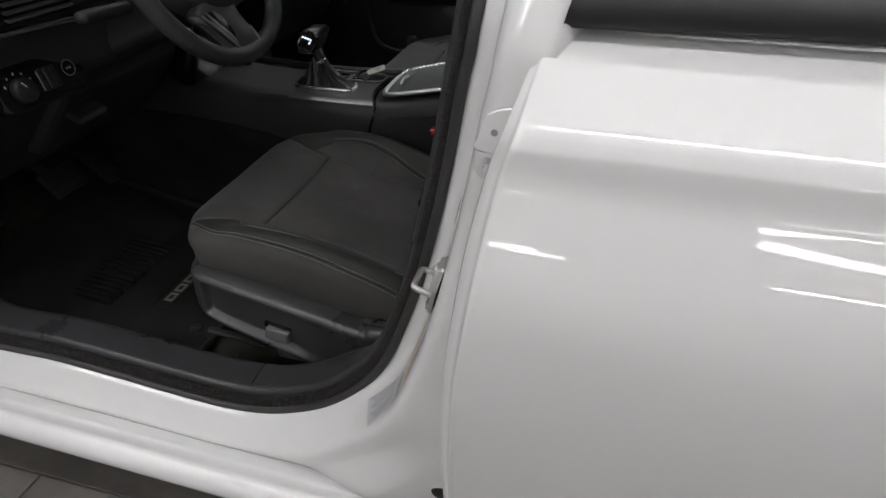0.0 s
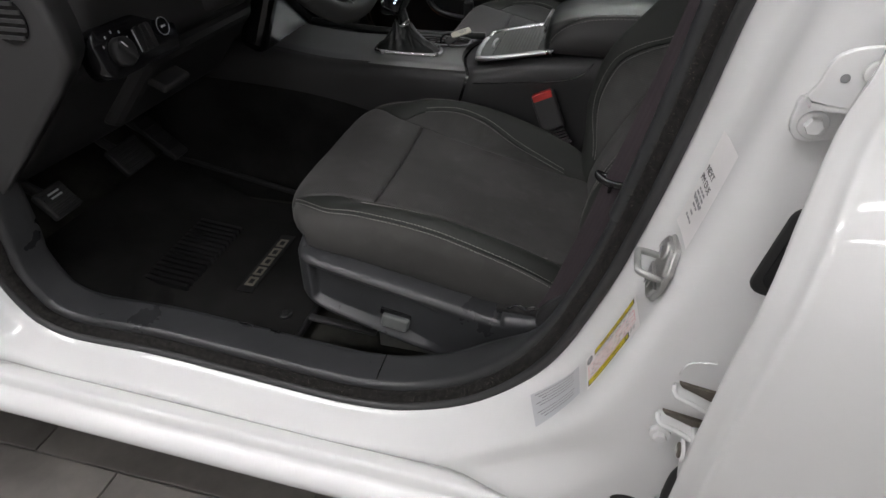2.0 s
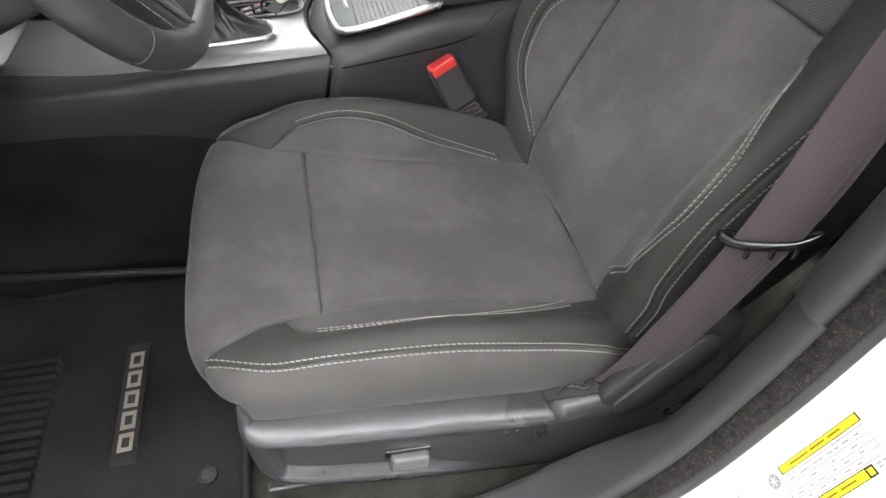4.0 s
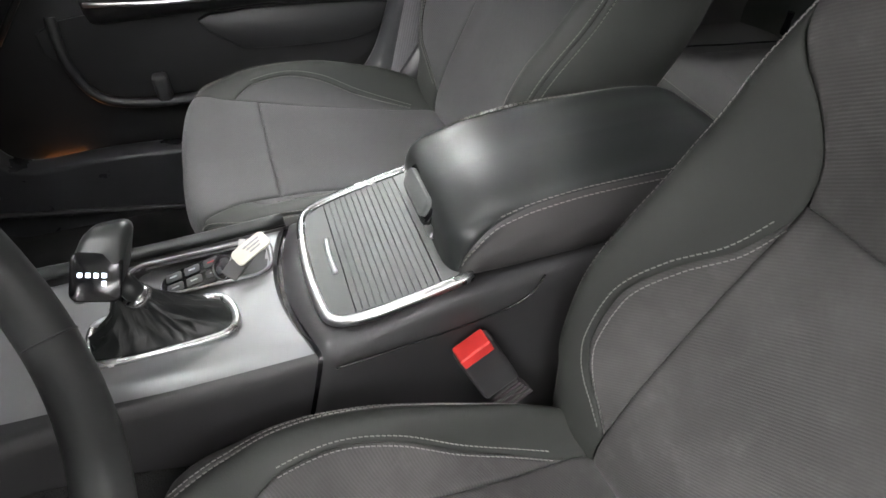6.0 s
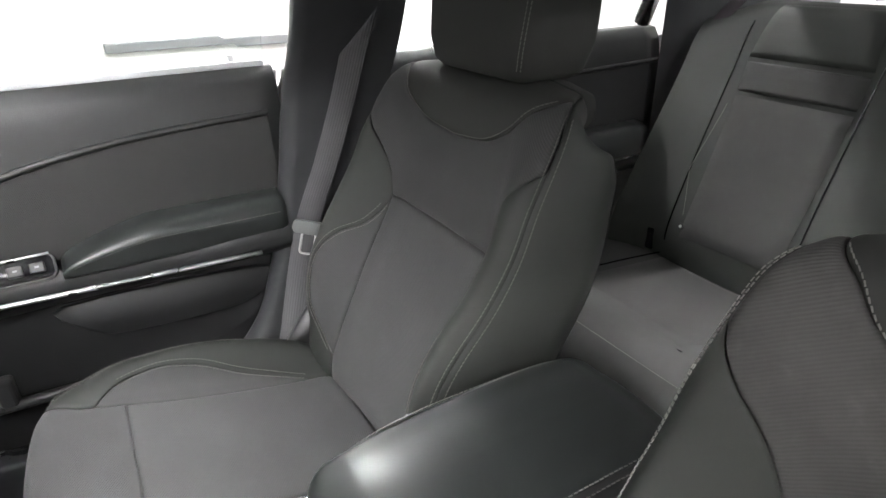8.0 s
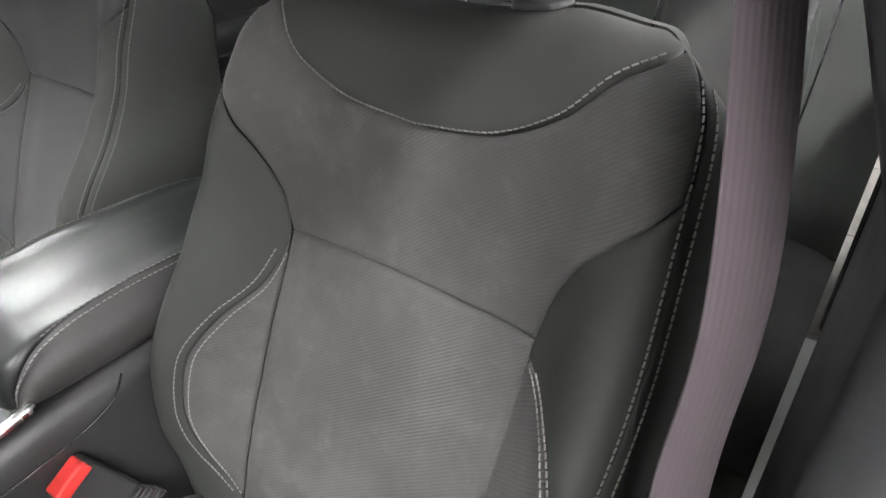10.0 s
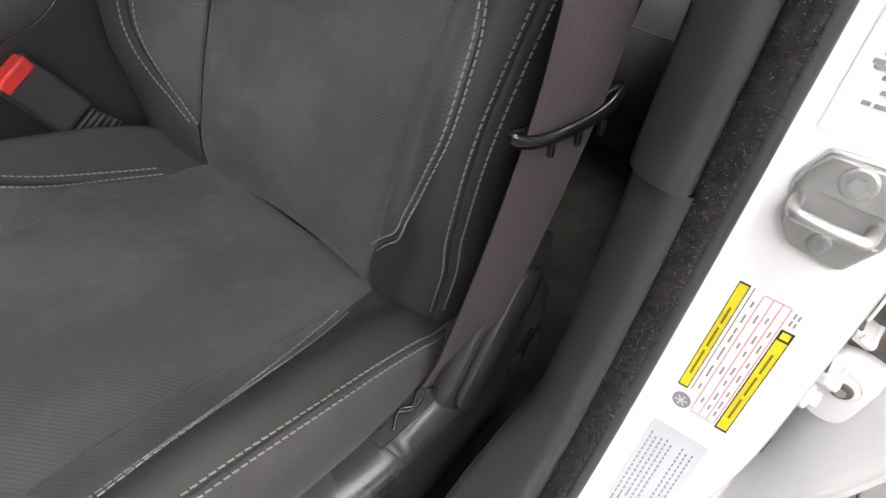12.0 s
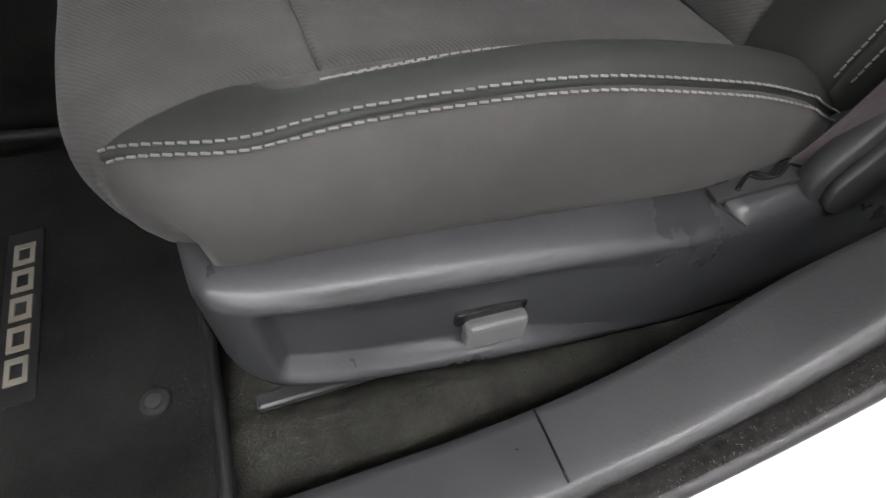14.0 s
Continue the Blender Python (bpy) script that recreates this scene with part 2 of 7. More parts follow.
def link(name, verts, faces, mat, parent=None, label="", smooth=True, uv=None, fix=True, kind=""):
    me = bpy.data.meshes.new(name)
    off = world_of(parent) if parent else Vector((0, 0, 0))
    me.from_pydata([tuple(float(c) for c in v) for v in verts], [], [tuple(int(i) for i in f) for f in faces])
    me.materials.append(mat)
    if uv is not None:
        lay = me.uv_layers.new(name="metres")
        for loop in me.loops:
            lay.data[loop.index].uv = uv[loop.vertex_index]
    if fix:
        bm = bmesh.new()
        bm.from_mesh(me)
        bmesh.ops.recalc_face_normals(bm, faces=bm.faces)
        bm.to_mesh(me)
        bm.free()
    if smooth:
        me.polygons.foreach_set("use_smooth", [True] * len(me.polygons))
    ob = new(name, me)
    if parent:
        ob.parent = parent
        ob.location = -off
    if label or kind:
        tagged(ob, label=label, kind=kind)
    if mat is GLASS:
        ob.visible_shadow = False
    return ob


def grid(name, p, mat, parent=None, label="", wrap_u=False, wrap_v=False, uv=None, cap_u=False, smooth=True, fix=True, kind=""):
    """A mesh from an array of points, rows by columns."""
    p = np.asarray(p, float)
    nu, nv = p.shape[:2]
    faces = []
    for i in range(nu if wrap_u else nu - 1):
        for j in range(nv if wrap_v else nv - 1):
            a, b = i * nv + j, i * nv + (j + 1) % nv
            c, d = ((i + 1) % nu) * nv + (j + 1) % nv, ((i + 1) % nu) * nv + j
            faces.append((a, b, c, d))
    if cap_u:
        faces.append(tuple(range(nv))[::-1])
        faces.append(tuple((nu - 1) * nv + j for j in range(nv)))
    return link(name, p.reshape(-1, 3), faces, mat, parent, label, smooth, None if uv is None else np.asarray(uv).reshape(-1, 2), fix, kind)


def curve(pairs):
    """A smooth, never overshooting function through (x, y) pairs."""
    xs, ys = (np.array(c, float) for c in zip(*pairs))
    d = np.diff(ys) / np.diff(xs)
    m = np.zeros(len(xs))
    m[0], m[-1] = d[0], d[-1]
    for i in range(1, len(xs) - 1):
        m[i] = 0 if d[i - 1] * d[i] <= 0 else 2 * d[i - 1] * d[i] / (d[i - 1] + d[i])

    def f(x):
        x = np.clip(x, xs[0], xs[-1])
        i = np.clip(np.searchsorted(xs, x, side="right") - 1, 0, len(xs) - 2)
        h = xs[i + 1] - xs[i]
        t = (x - xs[i]) / h
        return (2 * t**3 - 3 * t**2 + 1) * ys[i] + (t**3 - 2 * t**2 + t) * h * m[i] + (3 * t**2 - 2 * t**3) * ys[i + 1] + (t**3 - t**2) * h * m[i + 1]
    return f


def spline(points, n, closed=False):
    """n points evenly along a smooth line through the given points."""
    p = np.array(points, float)
    k = len(p)
    idx = (lambda i: i % k) if closed else (lambda i: min(max(i, 0), k - 1))
    out = []
    for i in range(k if closed else k - 1):
        a, b, c, d = (p[idx(i + o)] for o in (-1, 0, 1, 2))
        for t in np.linspace(0, 1, 24, endpoint=False):
            out.append(0.5 * (2 * b + (c - a) * t + (2 * a - 5 * b + 4 * c - d) * t**2 + (3 * b - a - 3 * c + d) * t**3))
    out.append(p[0] if closed else p[-1])
    out = np.array(out)
    s = np.concatenate([[0], np.cumsum(np.linalg.norm(np.diff(out, axis=0), axis=1))])
    t = np.linspace(0, s[-1], n + 1)[:-1] if closed else np.linspace(0, s[-1], n)
    return np.stack([np.interp(t, s, out[:, c]) for c in range(out.shape[1])], axis=1)


def unit(v):
    v = np.asarray(v, float)
    return v / np.maximum(np.linalg.norm(v, axis=-1, keepdims=True), 1e-9)


def frames(path, closed=False, up=(0, 0, 1)):
    path = np.asarray(path, float)
    t = unit(np.roll(path, -1, 0) - np.roll(path, 1, 0)) if closed else unit(np.gradient(path, axis=0))
    a = np.cross(t, np.asarray(up, float))
    bad = np.linalg.norm(a, axis=1) < 1e-3
    a[bad] = np.cross(t[bad], (0.31, 0.95, 0.1))
    a = unit(a)
    return a, unit(np.cross(a, t))


def sweep(name, path, section, mat, parent=None, label="", closed=False, up=(0, 0, 1), cap=True, wrap=True, scale=None, smooth=True):
    a, b = frames(path, closed, up)
    sec = np.asarray(section, float)
    k = np.ones(len(path)) if scale is None else np.asarray(scale, float)
    p = np.asarray(path)[:, None] + k[:, None, None] * (sec[None, :, :1] * a[:, None] + sec[None, :, 1:] * b[:, None])
    return grid(name, p, mat, parent, label, wrap_u=closed, wrap_v=wrap, cap_u=cap and not closed and wrap, smooth=smooth)


def ring(r, n=10, ry=None):
    t = np.linspace(0, 2 * np.pi, n, endpoint=False)
    return np.stack([r * np.cos(t), (r if ry is None else ry) * np.sin(t)], 1)


def round_rect(w, h, r, n=5):
    out = []
    for cx, cy, a in ((w / 2 - r, h / 2 - r, 0), (-w / 2 + r, h / 2 - r, 90), (-w / 2 + r, -h / 2 + r, 180), (w / 2 - r, -h / 2 + r, 270)):
        for t in np.linspace(0, 90, n):
            out.append((cx + r * math.cos(radians(a + t)), cy + r * math.sin(radians(a + t))))
    return np.array(out)


def tube(name, path, r, mat, parent=None, label="", n=10, closed=False, up=(0, 0, 1)):
    return sweep(name, path, ring(r, n), mat, parent, label, closed, up)


def box(name, size, m, mat, parent=None, label="", bevel=0.003, seg=2, smooth=False, taper=None):
    """A bevelled block of that size, at the pose m; taper narrows its top."""
    bm = bmesh.new()
    bmesh.ops.create_cube(bm, size=1.0)
    for v in bm.verts:
        k = (taper if taper and v.co.z > 0 else (1, 1))
        v.co = Vector((v.co.x * size[0] * k[0], v.co.y * size[1] * k[1], v.co.z * size[2]))
    if bevel:
        bmesh.ops.bevel(bm, geom=bm.edges[:], offset=bevel, segments=seg, profile=0.5, affect="EDGES")
    me = bpy.data.meshes.new(name)
    off = world_of(parent) if parent else Vector((0, 0, 0))
    bm.transform(Matrix.Translation(-off) @ m)
    bm.to_mesh(me)
    bm.free()
    me.materials.append(mat)
    if smooth:
        me.polygons.foreach_set("use_smooth", [True] * len(me.polygons))
    ob = new(name, me)
    if parent:
        ob.parent = parent
    return tagged(ob, label=label) if label else ob


def slab(name, outline, m, depth, mat, parent=None, label="", bevel=0.0, smooth=False):
    """A flat plate with that outline in its own plane, depth thick downwards, edges rounded by bevel."""
    o = np.asarray(outline, float)
    c = o.mean(0)
    levels = [(0.0, 0.0)] if not bevel else [(bevel, 0.0), (bevel * 0.3, -bevel * 0.3), (0.0, -bevel)]
    levels += [(0.0, -depth)]
    rows = []
    r = np.linalg.norm(o - c, axis=1).mean()
    for inset, z in levels:
        q = c + (o - c) * (1 - inset / r)
        rows.append([tuple(m @ Vector((a, b, z))) for a, b in q])
    return grid(name, rows, mat, parent, label, wrap_v=True, cap_u=True, smooth=smooth)


def disc(name, m, r, depth, mat, parent=None, label="", n=24, bevel=0.001):
    return slab(name, ring(r, n), m, depth, mat, parent, label, bevel)


def join(name, lumps, mat, parent=None, label="", smooth=False, kind=""):
    """One mesh out of many (verts, faces) lumps."""
    verts, faces = [], []
    for v, f in lumps:
        k = len(verts)
        verts += list(v)
        faces += [tuple(i + k for i in g) for g in f]
    return link(name, verts, faces, mat, parent, label, smooth, None, False, kind)


CUBE_F = ((0, 1, 2, 3), (7, 6, 5, 4), (0, 4, 5, 1), (1, 5, 6, 2), (2, 6, 7, 3), (3, 7, 4, 0))


def brick(centre, a, b, c):
    """A little block spanned by three half axes."""
    o, a, b, c = (np.asarray(q, float) for q in (centre, a, b, c))
    v = [o + i * a + j * b + k * c for k in (1, -1) for i, j in ((-1, -1), (1, -1), (1, 1), (-1, 1))]
    return v, CUBE_F


def stitches(line, normal, length=0.0043, gap=0.0016, width=0.00058, rise=0.0005):
    """Dashes of thread along a line that lies on a surface with those normals."""
    line, normal = np.asarray(line, float), np.asarray(normal, float)
    s = np.concatenate([[0], np.cumsum(np.linalg.norm(np.diff(line, axis=0), axis=1))])
    lumps, at = [], length
    while at < s[-1] - length:
        p, q = (np.array([np.interp(at + d, s, line[:, c]) for c in range(3)]) for d in (-length / 2, length / 2))
        n = unit(np.array([np.interp(at, s, normal[:, c]) for c in range(3)]))
        d = (q - p) / 2
        side = unit(np.cross(d, n)) * width
        d = d + side * 0.35
        lumps.append(brick((p + q) / 2 + n * rise * 0.6, d, side, n * rise))
        at += length + gap
    return lumps


# ---- the garage ----
def garage():
    base = box("floor", (9.4, 15.2, 0.2), pose(0, -4.0, -0.106), GROUT, bevel=0)
    tagged(base, "grey-brown rectangular tile floor with dark joints", "floor", kind="structure")
    # south, east and west walls are unseen, added to hold back bounced light
    for name, size, at in (("wall_north", (9.4, 0.2, 3.3), (0, 3.5, 1.65)), ("wall_south", (9.4, 0.2, 3.3), (0, -11.5, 1.65)),
                           ("wall_east", (0.2, 14.8, 3.3), (4.6, -4.0, 1.65)), ("wall_west", (0.2, 14.8, 3.3), (-4.6, -4.0, 1.65))):
        tagged(box(name, size, pose(*at), WALL if name == "wall_north" else WALL_DIM, bevel=0), "plain white painted garage wall" if name == "wall_north" else "plain grey painted garage wall", "wall", kind="structure")
    tagged(box("wall_rail", (0.98, 0.06, 0.05), pose(0.44, 3.37, 0.778), LEDGE, bevel=0.004), "pale grey ledge along the garage wall", "ledge", kind="structure")
    # the unseen ceiling is toned down for less bounce as well
    tagged(box("ceiling", (9.4, 15.2, 0.2), pose(0, -4.0, 3.4), CEIL, bevel=0), "pale grey garage ceiling", "ceiling", kind="structure")
    return base


def tube_lamp(x, y, z=3.0, length=1.2):
    t = thing("ceiling_lamp", (x, y, z), "long white batten lamp under the garage ceiling", "ceiling lamp", "garage tube lamps")
    box("housing", (length, 0.17, 0.06), pose(x, y, z + 0.06), WALL, t, "white metal housing", 0.006)
    box("hanger", (0.03, 0.03, 0.84), pose(x, y, z + 0.49), STEEL, t, bevel=0.002)
    box("diffuser", (length - 0.02, 0.15, 0.03), pose(x, y, z + 0.015), TUBE, t, "glowing white diffuser", 0.008, 3)
    return t


FLOOR = garage()
LAMP = tube_lamp(0.0, 0.0)
for place in LAMP_PLACES:
    copy_thing(LAMP, pose(*place))
LAMP.location = LAMP_FIRST


# ---- the white car: the driver's door opening ----
BODY = thing("car_body", (-0.4, 0.0, 0.0), "white sedan body shell with the front door opening bare", "car")
OPENING = spline([(-0.50, 0.394), (-0.389, 0.3845), (-0.292, 0.3805), (-0.205, 0.395), (-0.11, 0.443), (-0.033, 0.53), (0.014, 0.646), (0.041, 0.746), (0.061, 0.842), (0.076, 0.933),
                  (0.085, 0.982), (0.10, 1.12), (0.09, 1.27), (0.02, 1.37), (-0.15, 1.40), (-0.40, 1.32), (-0.66, 1.13), (-0.80, 0.95), (-0.84, 0.75),
                  (-0.852, 0.56), (-0.857, 0.505), (-0.838, 0.447), (-0.81, 0.416), (-0.753, 0.400), (-0.62, 0.402)], 220, closed=True)
_t = unit(np.roll(OPENING, -1, 0) - np.roll(OPENING, 1, 0))
OUTWARD = np.stack([_t[:, 1], -_t[:, 0]], 1)
SILL_SHARE = np.clip((-OUTWARD[:, 1] - 0.35) / 0.45, 0, 1)
SILL_SHARE = SILL_SHARE**2 * (3 - 2 * SILL_SHARE)
SEAL_Y = 0.76


def around(pillar, sill, keep, side=-1, late=False):
    """Points of a profile that runs round the door opening: (away from the opening, outboard), blended from pillar to sill."""
    pillar, sill = np.array(pillar, float), np.array(sill, float)
    k = np.repeat(SILL_SHARE[keep][:, None], len(pillar), 1)
    if late:
        outer = np.clip((-OUTWARD[keep, 1] - 0.86) / 0.13, 0, 1)[:, None]
        f = np.clip((np.arange(len(pillar)) / (len(pillar) - 1) - 0.6) / 0.12, 0, 1)[None]
        k = k * (1 - f) + outer * f
    k = k[..., None]
    sec = pillar[None] * (1 - k) + sill[None] * k
    o, m = OPENING[keep], OUTWARD[keep]
    x = o[:, None, 0] + sec[..., 0] * m[:, None, 0]
    z = o[:, None, 1] + sec[..., 0] * m[:, None, 1]
    lean = 0.42 * np.clip(z - 0.99, 0, None)
    return np.stack([x + (0.03 if side > 0 else 0.0), side * (SEAL_Y + sec[..., 1] - lean), z], -1)


ALL = np.arange(len(OPENING))
PILLAR_SEC = [(0, -0.006), (0.014, 0.0), (0.021, 0.005), (0.025, 0.015), (0.027, 0.035), (0.029, 0.058), (0.033, 0.070), (0.041, 0.078), (0.056, 0.082), (0.08, 0.084), (0.12, 0.084), (0.17, 0.082)]
SILL_SEC = [(-0.004, -0.006), (0.000, 0.002), (0.003, 0.008), (0.0085, 0.016), (0.0165, 0.028), (0.027, 0.044), (0.031, 0.0500), (0.037, 0.0545), (0.050, 0.057), (0.07, 0.058), (0.09, 0.058), (0.12, 0.057)]


def start_at(x, z):
    return int(np.argmin((OPENING[:, 0] - x) ** 2 + (OPENING[:, 1] - z) ** 2))


def span(a, b):
    """Indices along the opening from one place to the next, the way it runs."""
    n = len(OPENING)
    return np.arange(a, a + (b - a) % n + 1) % n


def refine(sec, times=3):
    return spline(sec, (len(sec) - 1) * times + 1)


EDGE_X = curve([(0.24, 0.142), (0.3, 0.127), (0.5, 0.112), (0.62, 0.111), (0.72, 0.114), (0.8, 0.122), (0.9, 0.1345), (0.953, 0.147), (0.98, 0.153), (1.0, 0.158), (1.06, 0.176)])


def tucked(p):
    """The pillar's skin turns inwards behind the edge of the closed rear door."""
    over = np.clip(p[..., 0] - EDGE_X(p[..., 2]) - np.interp(p[..., 2], (0.85, 0.95), (0.045, 0.010)), 0, None)
    p[..., 1] += np.minimum(1.6 * over, 0.07)
    low = np.clip(0.380 - 0.033 * (p[..., 0] + 0.5) - p[..., 2], 0, None)
    p[..., 1] += np.minimum(0.9 * low, 0.035) * np.clip((-0.806 - p[..., 1]) / 0.02, 0, 1)
    return p


grid("door_frame", tucked(around(refine(PILLAR_SEC), refine(SILL_SEC), ALL, late=True)), JAMB, BODY, "white painted door jamb and sill", wrap_u=True, fix=False)
# the rocker: a flat step, a groove and a rounded lip, straight along the car
ROCKER = [(-0.76, 0.345), (-0.8185, 0.3495), (-0.8255, 0.3470), (-0.8295, 0.3415), (-0.8315, 0.3350), (-0.8330, 0.3318), (-0.8355, 0.3308), (-0.8435, 0.3275), (-0.8510, 0.3218), (-0.8550, 0.3150), (-0.8562, 0.3080), (-0.8548, 0.3005), (-0.8480, 0.2955), (-0.78, 0.285)]
grid("rocker", [[(x, y, z - 0.033 * (x + 0.5)) for y, z in refine(ROCKER, 3)] for x in np.linspace(-1.25, 1.15, 30)], JAMB, BODY, "white painted rocker with a step and lip")
# rubber lip, dusty flocked strip, plastic trims
LIP_P = [(0.004, -0.001), (0.0, 0.0015), (-0.004, 0.0010), (-0.007, -0.002), (-0.008, -0.006), (-0.005, -0.009), (0.004, -0.009)]
grid("door_seal", around(LIP_P, [(a * 1.0, b * 1.1) for a, b in LIP_P], ALL), LIP, BODY, "grey rubber door seal lip", wrap_u=True, wrap_v=True)
FLOCK_P = [(-0.005, -0.005), (-0.012, -0.007), (-0.017, -0.012), (-0.0185, -0.018), (-0.016, -0.022), (-0.002, -0.022), (-0.002, -0.010)]
FLOCK_S = [(-0.005, -0.005), (-0.012, -0.007), (-0.016, -0.011), (-0.017, -0.016), (-0.016, -0.020), (0.0, -0.021), (0.0, -0.010)]
grid("flock_strip", around(refine(FLOCK_P, 2), refine(FLOCK_S, 2), ALL), FLOCK, BODY, "dusty black flocked strip", wrap_u=True)


def fibres(name, count, length, mat, label, seed):
    """Short fibres standing on the flocked strip beside the rear pillar and along the sill's rear end."""
    rng = np.random.default_rng(seed)
    keep = span(start_at(-0.45, 0.39), start_at(0.10, 1.12))
    p = around(refine(FLOCK_P, 2), refine(FLOCK_S, 2), keep)
    nu, nv = p.shape[:2]
    lumps = []
    for _ in range(count):
        u, v = rng.uniform(0, nu - 1.01), rng.uniform(0, nv - 2.01)
        i, j = int(u), int(v)
        a, b, c = p[i, j], p[i + 1, j], p[i, j + 1]
        at = a + (b - a) * (u - i) + (c - a) * (v - j)
        n = np.cross(b - a, c - a)
        n = n / max(np.linalg.norm(n), 1e-9)
        if n[0] * (-0.35 - at[0]) + n[2] * (0.8 - at[2]) < 0:
            n = -n
        lean = rng.normal(0, 0.7, 3)
        d = (n + lean) * length * rng.uniform(0.5, 1.2)
        side = np.cross(d, rng.normal(0, 1, 3))
        side = side / max(np.linalg.norm(side), 1e-9) * 0.00022
        lumps.append(([at - side, at + side, at + d], ((0, 1, 2),)))
    join(name, lumps, mat, BODY, label, kind="stuff")


fibres("flock_fuzz", 14000, 0.0022, FLOCK, "short black flock fibres", 3)
fibres("lint", 4200, 0.0015, DUST, "brown lint caught in the flock", 5)
TRIM_P = [(-0.012, -0.0195), (-0.0180, -0.0200), (-0.0215, -0.0215), (-0.0230, -0.0250), (-0.0238, -0.031), (-0.0225, -0.039), (-0.0180, -0.049), (-0.0120, -0.0555), (0.0, -0.059), (0.09, -0.066), (0.17, -0.07)]
TRIM_S = [(-0.010, -0.0195), (-0.0235, -0.0200), (-0.0265, -0.0210), (-0.0278, -0.0240), (-0.0290, -0.040), (-0.0300, -0.060), (-0.0300, -0.072), (-0.0285, -0.0755), (-0.0240, -0.0775), (0.04, -0.088), (0.14, -0.10)]
JOINT, PILLAR_JOINT = start_at(-0.258, 0.386), start_at(0.036, 0.72)
COWL = start_at(-0.84, 0.75)
for side in (-1, 1):
    grid("sill_plate", around(refine(TRIM_S), refine(TRIM_S), span(COWL, JOINT), side), DUSTY, BODY, "scuffed black plastic sill plate")
    grid("pillar_trim", around(refine(TRIM_P), refine(TRIM_S), span(JOINT, PILLAR_JOINT), side), TRIM, BODY, "charcoal plastic lower pillar trim")
    tube("trim_joint", around(refine([(a - 0.0003, b) for a, b in TRIM_S]), refine([(a - 0.0003, b) for a, b in TRIM_S]), np.array([JOINT]), side)[0][3:-8], 0.0009, GLOSS, BODY, "dark joint between the trims", n=6)
    wide = [(a - 0.0035, b - 0.003) for a, b in TRIM_P]
    grid("pillar_trim", around(refine(wide), refine(wide), span(PILLAR_JOINT, start_at(0.02, 1.37)), side), TRIM, BODY, "charcoal plastic upper pillar trim")
    grid("roof_trim", around(refine(TRIM_P), refine(TRIM_P), span(start_at(0.02, 1.37), COWL), side), HEADLINER, BODY, "grey roof rail trim")


def jamb(z, b, lift=0.0006):
    """A place on the rear pillar's jamb at that height of the opening, and its normal."""
    i0, i1 = start_at(-0.06, 0.49), start_at(0.10, 1.12)
    o, m = OPENING[i0:i1], OUTWARD[i0:i1]
    ox, mx, mz = (np.interp(z, o[:, 1], c) for c in (o[:, 0], m[:, 0], m[:, 1]))
    k = np.interp(z, o[:, 1], SILL_SHARE[i0:i1])
    sec = np.array(PILLAR_SEC) * (1 - k) + np.array(SILL_SEC) * k
    a = np.interp(b, sec[1:8, 1], sec[1:8, 0]) - lift
    return np.array([ox + a * mx, -SEAL_Y - b, z + a * mz])


def sticker(name, z0, z1, b0, b1, mat, parent, label="", lift=0.0006, n=8):
    p = [[jamb(z, b, lift) for b in np.linspace(b0, b1, 4)] for z in np.linspace(z0, z1, n)]
    return grid(name, p, mat, parent, label, fix=False)


PLACARD = thing("tyre_placard", tuple(jamb(0.625, 0.037)), "white tyre label with two yellow bars on the jamb", "label")
sticker("film", 0.575, 0.676, 0.0148, 0.0585, LABEL_WHITE, PLACARD, "white film")
sticker("border", 0.5918, 0.6722, 0.0164, 0.0231, BARK, PLACARD, "black border", 0.0008)
sticker("border", 0.5775, 0.6568, 0.0485, 0.0564, BARK, PLACARD, "black border", 0.0008)
sticker("bar", 0.593, 0.671, 0.0170, 0.0225, LABEL_YELLOW, PLACARD, "yellow warning bar", 0.001)
sticker("bar", 0.579, 0.6495, 0.0493, 0.0557, LABEL_YELLOW, PLACARD, "yellow warning bar", 0.001)
sticker("pictogram", 0.651, 0.6555, 0.0500, 0.0550, LABEL_YELLOW, PLACARD, "small yellow picture on black", 0.001, 3)
for b, spans in ((0.0190, ((0.603, 0.622), (0.625, 0.640), (0.643, 0.655))), (0.0518, ((0.588, 0.604), (0.607, 0.622), (0.625, 0.640)))):
    for z0, z1 in spans:
        sticker("print_bar", z0, z1, b, b + 0.0014, OCHRE, PLACARD, "dark print on the yellow bar", 0.0013, 3)
sticker("rule", 0.593, 0.672, 0.0250, 0.0255, BARK, PLACARD, lift=0.0011)
for b in (0.0312, 0.0368, 0.0420, 0.0470):
    sticker("rule", 0.580, 0.670, b, b + 0.0006, LABEL_RED, PLACARD, "red rule", 0.0011)
for z in (0.579, 0.670):
    sticker("rule", z, z + 0.0006, 0.0318, 0.0470, LABEL_RED, PLACARD, "red rule", 0.0011, 2)
for b, starts in ((0.0280, (0.596, 0.606, 0.611, 0.620, 0.626, 0.634, 0.641, 0.649, 0.660)), (0.0338, (0.588, 0.612, 0.633, 0.652)), (0.0392, (0.586, 0.594, 0.606, 0.615, 0.630, 0.640, 0.655)), (0.0442, (0.584, 0.590, 0.600, 0.612, 0.624, 0.636, 0.648))):
    for k, z in enumerate(starts):
        sticker("print_bar", z, z + 0.0042 + 0.0018 * (k % 2), b, b + 0.0012, INK, PLACARD, lift=0.0012, n=3)
